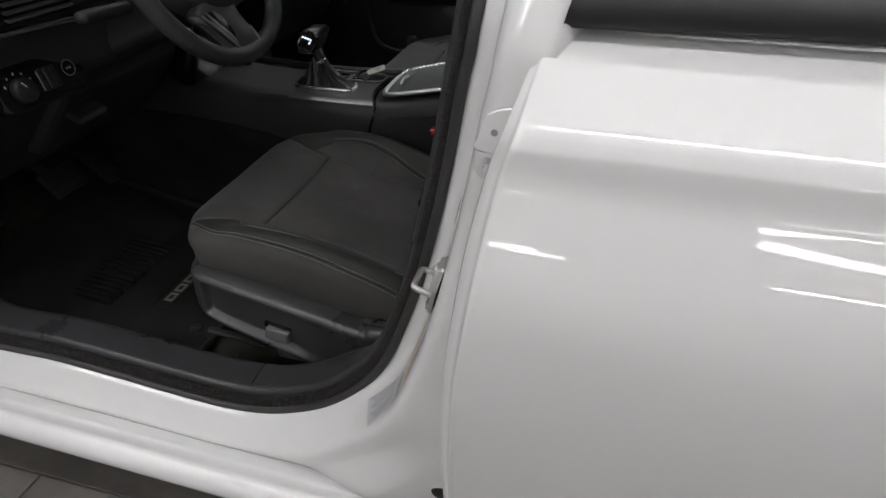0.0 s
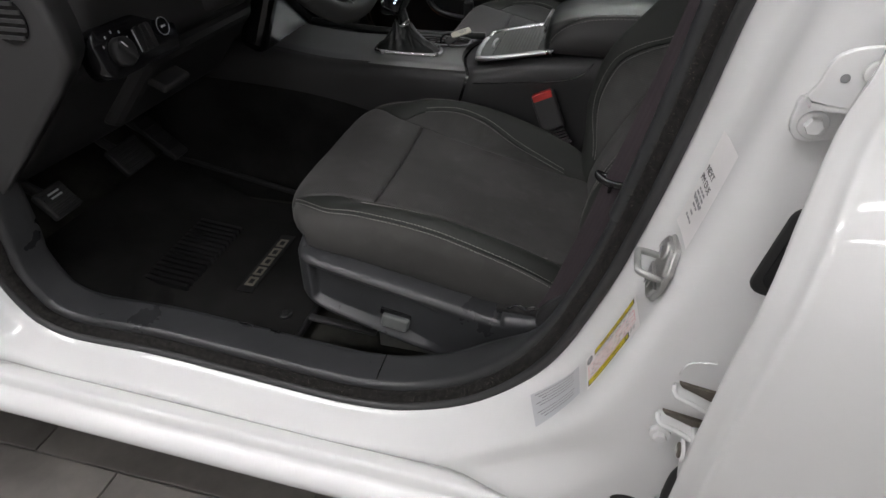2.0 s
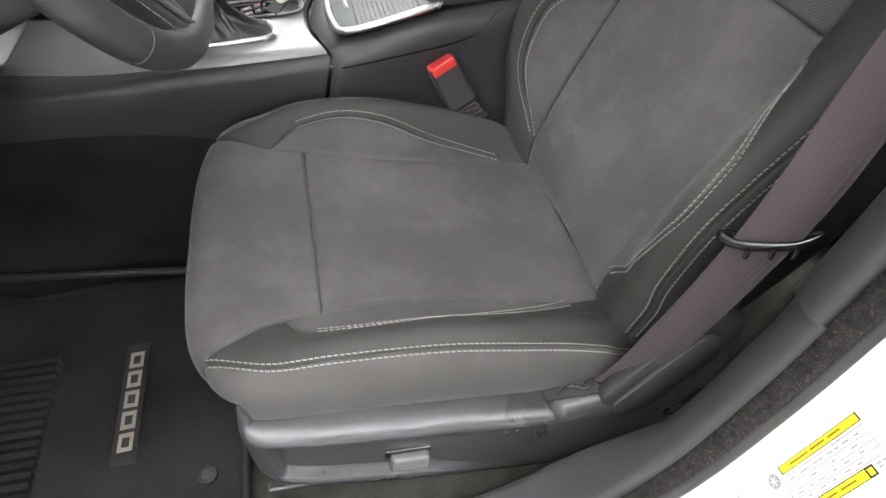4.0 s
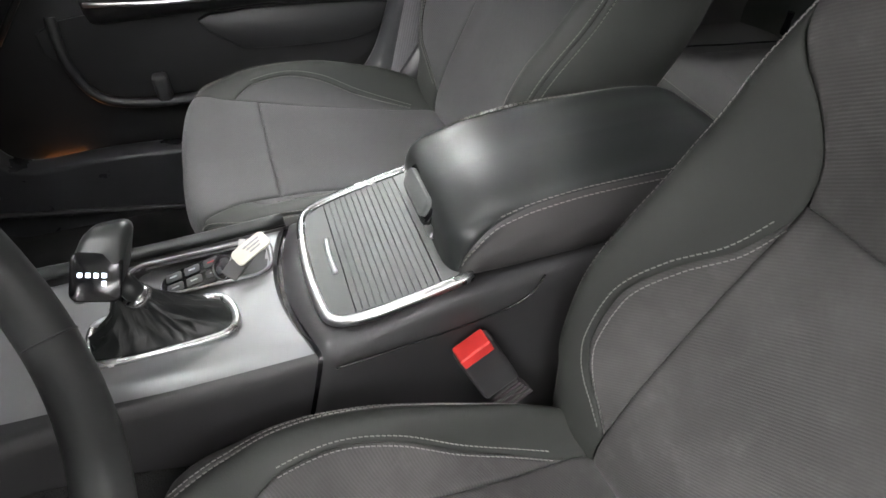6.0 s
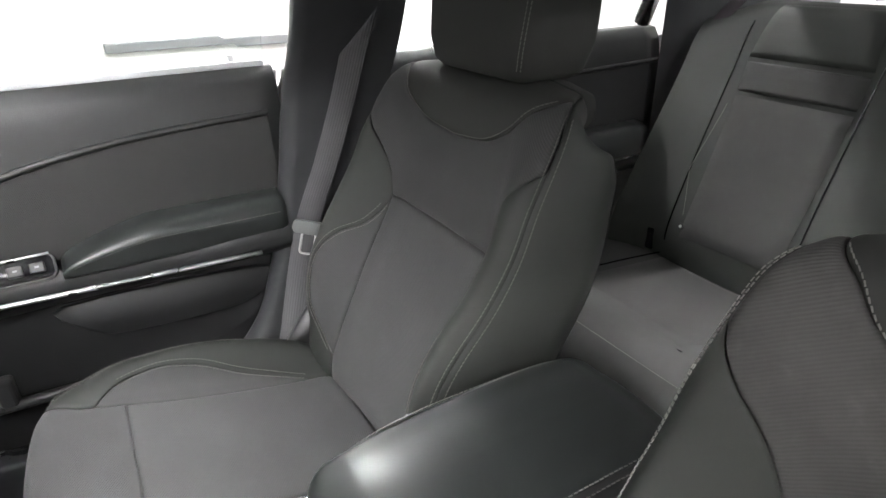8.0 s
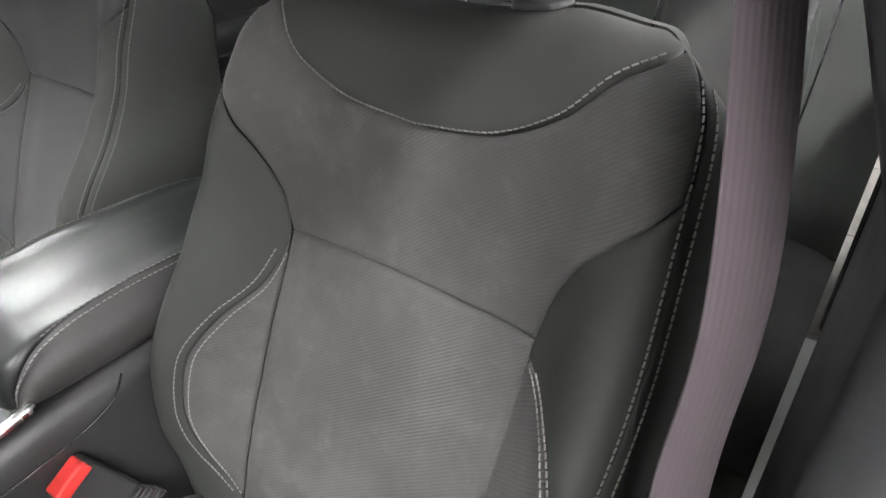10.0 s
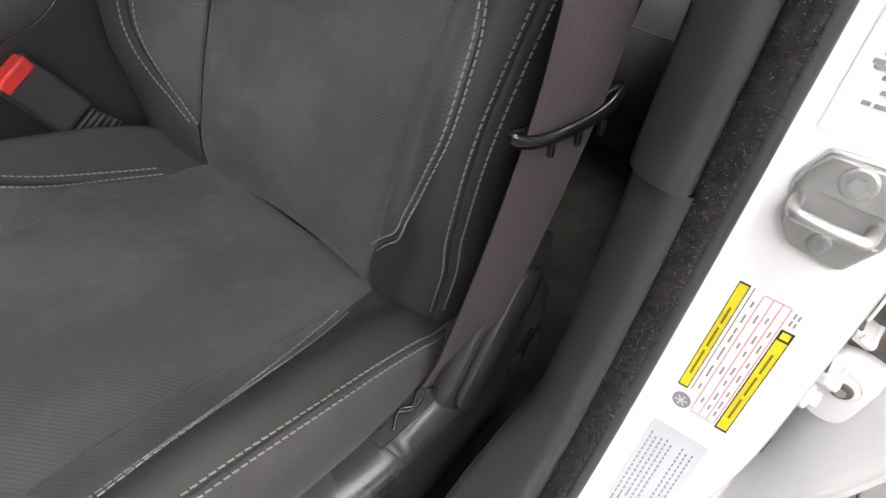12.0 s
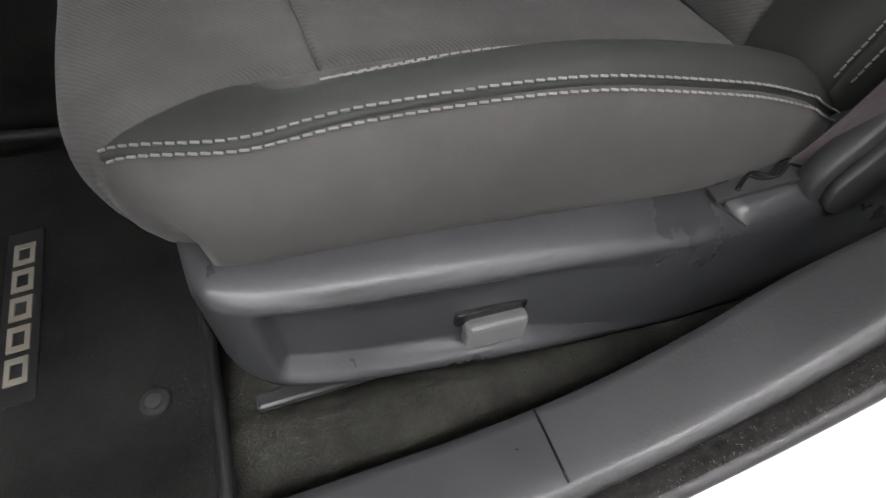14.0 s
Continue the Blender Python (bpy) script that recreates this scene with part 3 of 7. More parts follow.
for k, z in enumerate((0.6600, 0.6650)):
    sticker("print_bar", z, z + 0.0040, 0.0500, 0.0512, INK, PLACARD, lift=0.0012, n=2)
    sticker("print_bar", z, z + 0.0034, 0.0525, 0.0537, INK, PLACARD, lift=0.0012, n=2)
BADGE = thing("round_sticker", tuple(jamb(0.583, 0.0237)), "small round dark sticker on the jamb", "label")
cen = jamb(0.583, 0.0237, 0.0015)
e1, e2 = unit(jamb(0.589, 0.0237) - jamb(0.577, 0.0237)), np.array((0.0, -1.0, 0.0))
link("disc", [cen + 0.0060 * (math.cos(a) * e1 + math.sin(a) * e2) for a in np.linspace(0, 6.28, 24, endpoint=False)], [tuple(range(24))], INK, BADGE, fix=False)
for k in range(3):
    a = k * math.pi / 3 + 0.3
    d, w = e1 * math.cos(a) + e2 * math.sin(a), e2 * math.cos(a) - e1 * math.sin(a)
    link("mark", [cen + np.array((-0.0004 - 0.0001 * k, 0, 0)) + d * 0.0042 * i + w * 0.0005 * j for i, j in ((-1, -1), (1, -1), (1, 1), (-1, 1))], [(0, 1, 2, 3)], LABEL_GREY, BADGE, "pale crossed stroke", fix=False)
GREY = thing("data_label", tuple(jamb(0.53, 0.035)), "silver data label with rows of small print", "label")
sticker("film", 0.4975, 0.563, 0.0155, 0.0537, LABEL_GREY, GREY, "silver film", 0.0016, 14)
for i in range(9):
    if i == 5:
        continue
    b = 0.0185 + 0.0036 * i
    z = 0.503 + 0.004 * ((i * 7) % 3)
    while z < 0.553:
        w = 0.002 + 0.0022 * ((i * 5 + int(z * 1000)) % 3)
        sticker("print_bar", z, min(z + w, 0.557), b, b + 0.0012, INK, GREY, lift=0.0021, n=2)
        z += w + 0.0010

SERVICE = thing("service_sticker", tuple(jamb(0.82, 0.03)), "white service reminder sticker with black print", "label")
sticker("film", 0.765, 0.856, 0.010, 0.054, LABEL_WHITE, SERVICE, "white film")


def writing(text, at, size, along, upward, mat, parent):
    cu = bpy.data.curves.new("writing", "FONT")
    cu.body, cu.size, cu.align_x, cu.extrude = text, size, "CENTER", 0.0001
    cu.materials.append(mat)
    ob = new("writing", cu)
    a, u = Vector(along).normalized(), Vector(upward).normalized()
    n = a.cross(u).normalized()
    u = n.cross(a)
    m = Matrix((a, u, n)).transposed().to_4x4()
    ob.matrix_world = Matrix.Translation(Vector(at) - (world_of(parent))) @ m
    ob.parent = parent
    return ob


up_j = jamb(0.86, 0.035) - jamb(0.80, 0.035)
out_j = jamb(0.83, 0.055) - jamb(0.83, 0.015)
writing("NEXT", jamb(0.8225, 0.0285, 0.0032), 0.0088, out_j, up_j, BARK, SERVICE)
writing("PM DUE", jamb(0.8130, 0.0295, 0.0032), 0.0088, out_j, up_j, BARK, SERVICE)
for z, words in ((0.8065, (0.004, 0.005, 0.006)), (0.8025, (0.008, 0.004, 0.007)), (0.7985, (0.005, 0.009, 0.004, 0.005)), (0.7965, (0.006, 0.006, 0.009)), (0.7925, (0.007, 0.005)), (0.7865, (0.008,)), (0.7805, (0.004, 0.007, 0.004))):
    b = 0.030 - (sum(words) + 0.0014 * (len(words) - 1)) / 2
    for w in words:
        sticker("print_bar", z, z + 0.0021, b, b + w, INK, SERVICE, lift=0.0024, n=2)
        b += w + 0.0014

# door striker on the jamb
STRIKER = thing("door_striker", tuple(jamb(0.7305, 0.0385)), "zinc plated steel door striker loop on the jamb", "striker")
c0 = jamb(0.7305, 0.0385, 0.0)
ju, jo = unit(jamb(0.7505, 0.0385) - jamb(0.7105, 0.0385)), np.array((0.0, -1.0, 0.0))
jn = unit(np.cross(ju, jo))
jn = jn if jn[0] < 0 else -jn
PLATE = [(0.0285, -0.014), (0.0275, -0.0175), (0.014, -0.0245), (0.010, -0.0255), (-0.012, -0.0225), (-0.016, -0.0210), (-0.0265, -0.0135), (-0.028, -0.010), (-0.0295, 0.0135), (-0.028, 0.017), (-0.010, 0.0262), (-0.006, 0.0268), (0.010, 0.0262), (0.014, 0.0245), (0.0285, 0.014), (0.030, 0.010)]
grid("plate", [[c0 + jn * h + ju * a * k + jo * b * k for a, b in PLATE] for h, k in ((0.0, 1.0), (0.0038, 1.0), (0.0050, 0.965))], STEEL, STRIKER, "stamped eight-sided steel plate", wrap_v=True, cap_u=True, smooth=False)
UPPER = [(0.0068, -0.0250), (0.0068, 0.0257), (0.014, 0.0230), (0.0265, 0.0135), (0.0275, 0.010), (0.0265, -0.0135), (0.0255, -0.016), (0.014, -0.0232)]
grid("step", [[c0 + jn * h + ju * ((a - 0.017) * k + 0.017) + jo * b * k for a, b in UPPER] for h, k in ((0.004, 1.0), (0.0078, 1.0), (0.0088, 0.94))], STEEL, STRIKER, "raised upper half of the plate", wrap_v=True, cap_u=True, smooth=False)
LOWER = [(-0.0095, -0.0205), (-0.0095, 0.0245), (-0.014, 0.0225), (-0.0265, 0.0155), (-0.0275, 0.012), (-0.0262, -0.010), (-0.0245, -0.0125), (-0.016, -0.0190)]
grid("step", [[c0 + jn * h + ju * ((a + 0.018) * k - 0.018) + jo * b * k for a, b in LOWER] for h, k in ((0.004, 1.0), (0.0072, 1.0), (0.0082, 0.94))], STEEL, STRIKER, "raised lower half of the plate", wrap_v=True, cap_u=True, smooth=False)
loop = spline([c0 + jn * 0.003 + jo * 0.0190, c0 + jn * 0.017 + jo * 0.0185, c0 + jn * 0.0245 + jo * 0.0165, c0 + jn * 0.0265 + jo * 0.012, c0 + jn * 0.0265 - jo * 0.012, c0 + jn * 0.0245 - jo * 0.0165, c0 + jn * 0.017 - jo * 0.0185, c0 + jn * 0.003 - jo * 0.0190], 44)
tube("loop", [tuple(np.array(p) - 0.001 * ju) for p in loop], 0.0034, STEEL, STRIKER, "bent steel bar", n=14)
for k, r, h in ((0.0185, 0.0088, 0.011), (-0.0185, 0.0062, 0.0095)):
    m = Matrix((Vector(ju), Vector(jo), Vector(np.cross(ju, jo)))).transposed().to_4x4()
    m.translation = Vector(c0 + jn * h + ju * k + jo * 0.001)
    if Vector(np.cross(ju, jo)).dot(Vector(jn)) < 0:
        m = m @ pose(0, 0, 0, 180)
    disc("bolt", m, r, 0.0045, STEEL, STRIKER, "steel bolt head", 24, 0.0015)
    star = [((r * (0.56 if q % 2 else 0.40)) * math.cos(q * math.pi / 6), (r * (0.56 if q % 2 else 0.40)) * math.sin(q * math.pi / 6)) for q in range(12)]
    slab("socket", star, m @ pose(0, 0, 0.0023), 0.0006, INK, STRIKER, "dark star-shaped socket", 0.0)

# rear pillar: rubber plug, black square opening
for at, r, name, label in (((0.078, -0.8455, 0.420), (0.016, 0.010), "rubber_plug", "black oval rubber plug"),):
    m = Matrix.Translation(at) @ pose(0, 0, 0, 90, 0, 0) @ pose(0, 0, 0, -12)
    slab(name, ring(r[0], 20, r[1]), m, 0.006, RUBBER, BODY, label, 0.0025, True)
    slab(name, ring(r[0] * 0.6, 20, r[1] * 0.55), m @ pose(0, 0, 0.0015), 0.002, RUBBER, BODY, "", 0.0008, True)


m = Matrix.Translation((0.151, -0.8445, 0.786)) @ pose(0, 0, 0, 90, 0, 0) @ pose(0, 0, 0, 0, 0, -10)
slab("grommet", round_rect(0.05, 0.085, 0.012), m @ pose(0, 0, 0.003), 0.006, RUBBER, BODY, "black rubber grommet frame", 0.002, True)
slab("grommet_well", round_rect(0.036, 0.068, 0.01), m @ pose(0, 0, 0.0042), 0.002, GLOSS, BODY, "", 0.0005, True)


# ---- the closed rear door ----
DOOR = thing("rear_door", (0.6, -0.9, 0.26), "closed white rear door with a black belt moulding", "car door")
SKIN_Y = curve([(0.24, -0.884), (0.3, -0.900), (0.45, -0.926), (0.62, -0.9445), (0.72, -0.9475), (0.80, -0.9430), (0.82, -0.9385), (0.84, -0.9325), (0.855, -0.9268), (0.87, -0.9204), (0.885, -0.9137), (0.90, -0.9072), (0.91, -0.9034), (0.92, -0.9008), (0.936, -0.8985), (0.940, -0.8968), (0.944, -0.8946), (0.948, -0.8920), (0.952, -0.8885), (0.956, -0.8842), (0.960, -0.8794), (0.970, -0.8670), (0.980, -0.8545), (0.990, -0.8420), (0.993, -0.8380), (0.996, -0.8333), (1.000, -0.8266), (1.008, -0.812), (1.06, -0.785)])
zs_door = np.concatenate([np.linspace(0.24, 0.9, 40), np.linspace(0.905, 1.008, 70), np.linspace(1.012, 1.06, 12)])
rows = []
for z in zs_door:
    xe, y = float(EDGE_X(z)), float(SKIN_Y(z))
    f = float(np.interp(z, (0.3, 0.85, 0.93, 0.98, 1.06), (0.8, 0.8, 0.65, 0.4, 0.25)))
    row = [(xe + 0.06, y + 0.10, z), (xe + 0.02, y + 0.06, z), (xe - 0.008 * f, y + 0.036, z), (xe - 0.015 * f, y + 0.010 + 0.020 * f, z), (xe - 0.0175 * f, y + 0.008 + 0.0175 * f, z), (xe - 0.016 * f, y + 0.007 + 0.014 * f, z), (xe - 0.007 * f, y + 0.006 + 0.006 * f, z), (xe - 0.0012, y + 0.0055, z), (xe - 0.0008, y + 0.0025, z), (xe + 0.001, y + 0.0006, z), (xe + 0.006, y, z)]
    for x in np.linspace(0.02, 1.0, 34):
        row.append((xe + x, y - 0.012 * math.sin(min(x, 0.9) / 0.9 * math.pi * 0.6) * min(1.0, max(0.0, 0.985 - z) / 0.1), z))
    row += [(xe + 1.003, y + 0.006, z), (xe + 0.99, y + 0.03, z), (xe + 0.97, y + 0.10, z)]
    rows.append(row)
grid("outer_panel", rows, WHITE, DOOR, "white painted outer panel")
belt = [(0.005, 0.0), (-0.008, 0.001), (-0.013, 0.006), (-0.014, 0.016), (-0.010, 0.026), (-0.003, 0.031), (0.006, 0.032), (0.008, 0.03)]
path = np.array([(x, -0.823 - 0.004 * math.sin(min((x - 0.17) / 0.9, 1) * math.pi * 0.6), 1.007 + 0.012 * (x - 0.17)) for x in np.linspace(0.166, 1.1, 30)])
grid("belt_moulding", [[(p[0] + 0.25 * b, p[1] + a, p[2] + b) for a, b in belt] for p in path], RUBBER, DOOR, "black rubber belt moulding", wrap_v=True, cap_u=True)
link("window", [(0.22, -0.79, 1.035), (1.1, -0.80, 1.045), (1.05, -0.64, 1.36), (0.24, -0.66, 1.36), (0.22, -0.785, 1.035), (1.1, -0.795, 1.045), (1.05, -0.635, 1.36), (0.24, -0.655, 1.36)],
     [(0, 1, 2, 3), (7, 6, 5, 4), (0, 4, 5, 1), (1, 5, 6, 2), (2, 6, 7, 3), (3, 7, 4, 0)], GLASS, DOOR, "tinted window glass", smooth=False)
grid("window_frame", [[(x + dx, y + dy, z) for dx, dy in ((0, -0.012), (0.045, -0.014), (0.045, 0.01), (0, 0.01))] for x, y, z in spline([(0.178, -0.806, 1.03), (0.19, -0.75, 1.15), (0.18, -0.69, 1.27), (0.15, -0.64, 1.36)], 10)], GLOSS, DOOR, "gloss black window post", wrap_v=True, cap_u=True)
box("inner_panel", (0.9, 0.05, 0.75), pose(0.66, -0.79, 0.66), PLASTIC, DOOR, "black plastic inner panel", 0.015)


def upper_hinge():
    """A pressed white hinge: a leaf bolted to the pillar and a leaf stepped out towards the door."""
    t = new("hinge")
    t.parent = DOOR
    t.location = Vector((0.12, -0.86, 0.92)) - DOOR.location
    tagged(t, label="white painted upper hinge with bolts")
    back = Matrix.Translation((0.120, -0.8465, 0.899)) @ pose(0, 0, 0, 90, 0, 0)
    leaf = [(-0.012, -0.006), (-0.006, -0.014), (0.006, -0.014), (0.03, -0.006), (0.03, 0.014), (-0.008, 0.016), (-0.012, 0.008)]
    slab("pillar_leaf", spline(leaf, 30, True), back @ pose(0, 0, 0.004), 0.006, JAMB, t, "white painted pillar leaf", 0.001)
    slab("washer", ring(0.0098, 24), back @ pose(0.001, -0.002, 0.0055), 0.003, JAMB, t, "", 0.001, True)
    slab("bolt", ring(0.0062, 6), back @ pose(0.001, -0.002, 0.0105), 0.006, JAMB, t, "white painted bolt head", 0.001)
    front = Matrix.Translation((0.128, -0.862, 0.929)) @ pose(0, 0, 0, 90, 0, 0)
    leaf = [(-0.017, -0.012), (-0.016, -0.001), (-0.008, 0.019), (0.022, 0.022), (0.026, -0.013)]
    slab("door_leaf", spline(leaf, 34, True), front, 0.004, JAMB, t, "white painted door leaf", 0.0008)
    slab("hole", ring(0.0029, 16), front @ pose(-0.003, 0.004, 0.0005), 0.001, INK, t, "dark bolt hole", 0.0002)
    slab("bolt", ring(0.0075, 24), front @ pose(0.013, 0.009, 0.004), 0.004, JAMB, t, "white painted bolt head", 0.0015, True)
    ledge = [(0.111, -0.846, 0.9165), (0.112, -0.861, 0.9155), (0.152, -0.862, 0.913), (0.152, -0.846, 0.914)]
    link("web", ledge + [(a, b, c - 0.004) for a, b, c in ledge], CUBE_F, JAMB, t, "folded white web", smooth=False)


def lower_hinge():
    """Two white folded leaves, shade painted brown in their mouths, and the bolts that hold them."""
    t = new("hinge")
    t.parent = DOOR
    t.location = Vector((0.10, -0.86, 0.60)) - DOOR.location
    tagged(t, label="greasy white lower hinge with bolts")
    for x, z, h in ((0.090, 0.626, 0.019), (0.083, 0.584, 0.017)):
        # a brown wedge paints the shadow between the leaves
        mouth = [(x + 0.004, -0.8485, z + 0.004), (x + 0.05, -0.8485, z - 0.004), (x + 0.05, -0.8485, z - h), (x + 0.014, -0.8485, z - h * 0.55)]
        link("grease", mouth + [(a, b + 0.004, c) for a, b, c in mouth], CUBE_F, SHADE_BOLT_BROWN, t, "brown grease in the hinge", smooth=False)
        lip = [(x, -0.846, z + 0.003), (x + 0.002, -0.857, z - 0.002), (x + 0.05, -0.862, z - h - 0.004), (x + 0.05, -0.846, z - h)]
        link("leaf", lip + [(a, b, c - 0.0065) for a, b, c in lip], CUBE_F, JAMB, t, "white painted hinge leaf", smooth=False)
        tube("rolled_edge", spline([(x + 0.0, -0.850, z + 0.002), (x + 0.002, -0.857, z - 0.004), (x + 0.02, -0.859, z - h * 0.6), (x + 0.05, -0.863, z - h - 0.006)], 14), 0.0026, JAMB, t, "rolled white edge")
    back = Matrix.Translation((0.091, -0.8465, 0.5535)) @ pose(0, 0, 0, 90, 0, 0)
    slab("washer", ring(0.0105, 24), back @ pose(0, 0, 0.005), 0.006, JAMB, t, "", 0.001, True)
    slab("bolt", ring(0.0066, 6), back @ pose(0, 0, 0.0105), 0.006, JAMB, t, "white painted bolt head", 0.001)
    face = Matrix(((0, 0, -1, 0.1165), (1, 0, 0, -0.866), (0, -1, 0, 0.556), (0, 0, 0, 1)))
    boss = spline([(-0.017, -0.020), (0.010, -0.024), (0.020, -0.006), (0.019, 0.030), (0.004, 0.050), (-0.016, 0.046), (-0.020, 0.010)], 40, True)
    slab("door_leaf", boss, face, 0.014, JAMB, t, "rounded white hinge leaf on the door's edge", 0.003, True)
    slab("washer", ring(0.0115, 26), face @ pose(0, 0.0, 0.0078), 0.003, JAMB, t, "", 0.001, True)
    slab("bolt", ring(0.0078, 24), face @ pose(0, 0.0, 0.0098), 0.003, SHADE_BOLT_BROWN, t, "brown round bolt head", 0.001, True)
    slab("bolt_centre", ring(0.0040, 18), face @ pose(0, 0.0, 0.0116), 0.001, STEEL, t, "worn steel bolt centre", 0.0004, True)
    # a brown plate paints the shading of the hinge pocket
    slab("grease", round_rect(0.052, 0.050, 0.008), face @ pose(0.003, -0.048, -0.012), 0.006, SHADE_BOLT_BROWN, t, "brown greasy hinge pocket", 0.001)
    tube("bead", spline([(0.092, -0.8465, 0.640), (0.098, -0.8468, 0.656), (0.12, -0.8468, 0.661)], 16), 0.0011, JAMB, t, "thin sealer bead", n=6)


upper_hinge()
lower_hinge()
tube("cable_boot", spline([(0.140, -0.838, 0.520), (0.124, -0.845, 0.490), (0.119, -0.850, 0.450), (0.124, -0.852, 0.418)], 24), 0.0075, RUBBER, DOOR, "black rubber cable boot")

# ---- the rest of the shell ----
grid("floor_pan", [[(x, y, z) for y in np.linspace(-0.68, 0.68, 24)] for x, z in ((-1.35, 0.62), (-1.15, 0.42), (-1.0, 0.30), (-0.5, 0.275), (0.3, 0.275), (0.36, 0.30), (0.44, 0.275), (0.8, 0.27), (1.1, 0.30))], CARPET, BODY, "black carpeted floor pan")
grid("roof", [[(x, y, 1.44 - 0.10 * (y / 0.62) ** 2 - 0.12 * max(0, (-x - 0.1)) ** 2 - 0.1 * max(0, x - 0.8) ** 2) for y in np.linspace(-0.62, 0.62, 20)] for x in np.linspace(-0.3, 1.3, 20)], HEADLINER, BODY, "grey roof lining")
grid("roof_skin", [[(x, y, 1.465 - 0.10 * (y / 0.66) ** 2 - 0.12 * max(0, (-x - 0.1)) ** 2 - 0.1 * max(0, x - 0.8) ** 2) for y in np.linspace(-0.66, 0.66, 20)] for x in np.linspace(-0.32, 1.32, 20)], WHITE, BODY, "white roof panel")
box("firewall", (0.06, 1.5, 0.7), pose(-1.34, 0, 0.62), PLASTIC, BODY, "black firewall", 0.01)
grid("windscreen", [[(x + 0.2 * 0 - 0.06 * (1 - (y / 0.7) ** 2), y, z) for y in np.linspace(-0.66, 0.66, 14)] for x, z in ((-1.05, 0.98), (-0.72, 1.2), (-0.32, 1.42))], GLASS, BODY, "windscreen glass")
grid("bonnet", [[(x, y, 0.98 - 0.05 * (y / 0.8) ** 2 - 0.12 * max(0, -1.1 - x)) for y in np.linspace(-0.8, 0.8, 14)] for x in np.linspace(-2.1, -1.05, 8)], WHITE, BODY, "white bonnet panel")
grid("rear_window", [[(x, y, z) for y in np.linspace(-0.6, 0.6, 12)] for x, z in ((1.32, 1.37), (1.6, 1.22), (1.85, 1.06))], DIMMING_GLASS, BODY, "dark tinted rear window glass")
grid("parcel_shelf", [[(x, y, z) for y in np.linspace(-0.68, 0.68, 8)] for x, z in ((1.24, 1.0), (1.30, 1.035), (1.85, 1.045))], PLASTIC, BODY, "black parcel shelf")
for side in (-1, 1):
    grid("rear_pillar", [[(x, side * y, z) for x, y, z in ((1.1, 0.74, z0), (1.2, 0.72, z0), (1.9, 0.66 + (0.08 if z0 < 1.1 else 0), z0 - 0.02))] for z0 in (0.28, 0.6, 1.05, 1.36)], TRIM, BODY, "charcoal rear pillar trim")
    grid("sill_skirt", [[(x, side * y, z) for y, z in ((0.80, 0.27), (0.78, 0.2), (0.6, 0.19))] for x in np.linspace(-1.0, 1.1, 6)], WHITE, BODY, "white sill underside")
    for wx in (-1.55, 1.5):
        t = ring(0.33, 40)
        w = [[(wx + a * k, side * (0.80 + d), 0.335 + b * k) for a, b in t] for k, d in ((0.7, -0.1), (0.96, -0.1), (1.0, -0.07), (1.0, 0.07), (0.96, 0.1), (0.7, 0.1))]
        wheel = thing("wheel", (wx, side * 0.8, 0.0), "black tyre on a grey alloy rim", "wheel", "wheels of the car")
        grid("tyre", w, RUBBER, wheel, "black rubber tyre", wrap_u=True, wrap_v=True)
        slab("rim", ring(0.235, 32), Matrix.Translation((wx, side * 0.87, 0.335)) @ pose(0, 0, 0, 90 if side < 0 else -90), 0.12, SILVER, wheel, "grey alloy rim", 0.02, True)


# ---- the outer body: wings, nose, tail and the far side ----
def arch_low(x, wx, base=0.24, r=0.375):
    return max(base, 0.335 + math.sqrt(max(0.0, r * r - (x - wx) ** 2)) if abs(x - wx) < r else base)


SIDE_Y = curve([(0.2, 0.875), (0.3, 0.901), (0.45, 0.920), (0.62, 0.925), (0.75, 0.921), (0.85, 0.911), (0.92, 0.898), (0.96, 0.875), (1.0, 0.83)])


def side_skin(name, x0, x1, wx, top, label, side, taper):
    """A stamped side panel with a wheel arch cut into its lower edge and the car's shoulder at its top."""
    rows = []
    for x in np.linspace(x0, x1, 50):
        lo, hi = (arch_low(x, wx) if wx else 0.24), float(top(x))
        rows.append([(x, side * (float(SIDE_Y(z)) - float(taper(x))), z) for z in np.linspace(lo, hi, 22)] + [(x, side * (float(SIDE_Y(hi)) - float(taper(x)) - 0.06), hi + 0.012)])
    return grid(name, rows, WHITE, BODY, label)


front_top = curve([(-2.25, 0.80), (-1.9, 0.90), (-1.5, 0.94), (-1.02, 0.965)])
front_taper = curve([(-2.25, 0.16), (-2.05, 0.06), (-1.7, 0.012), (-1.02, 0.0)])
rear_top = curve([(1.10, 1.0), (1.6, 1.0), (2.1, 0.99), (2.35, 0.94)])
rear_taper = curve([(1.10, 0.0), (1.7, 0.01), (2.1, 0.05), (2.35, 0.14)])
for side in (-1, 1):
    side_skin("front_wing", -2.25, -1.02, -1.55, front_top, "white front wing over the wheel", side, front_taper)
    side_skin("rear_quarter", 1.165, 2.35, 1.5, rear_top, "white rear quarter panel", side, rear_taper)
    box("headlamp", (0.22, 0.26, 0.11), Matrix.Translation((-2.20, side * 0.66, 0.72)) @ pose(0, 0, 0, 0, -12, side * 28), GLOSS, BODY, "dark headlamp", 0.03, 3)
    box("tail_lamp", (0.06, 0.62, 0.12), Matrix.Translation((2.36, side * 0.40, 0.86)) @ pose(0, 0, 0, 0, -8, side * -10), RED, BODY, "red tail lamp", 0.02, 3)
across = np.linspace(-0.84, 0.84, 30)
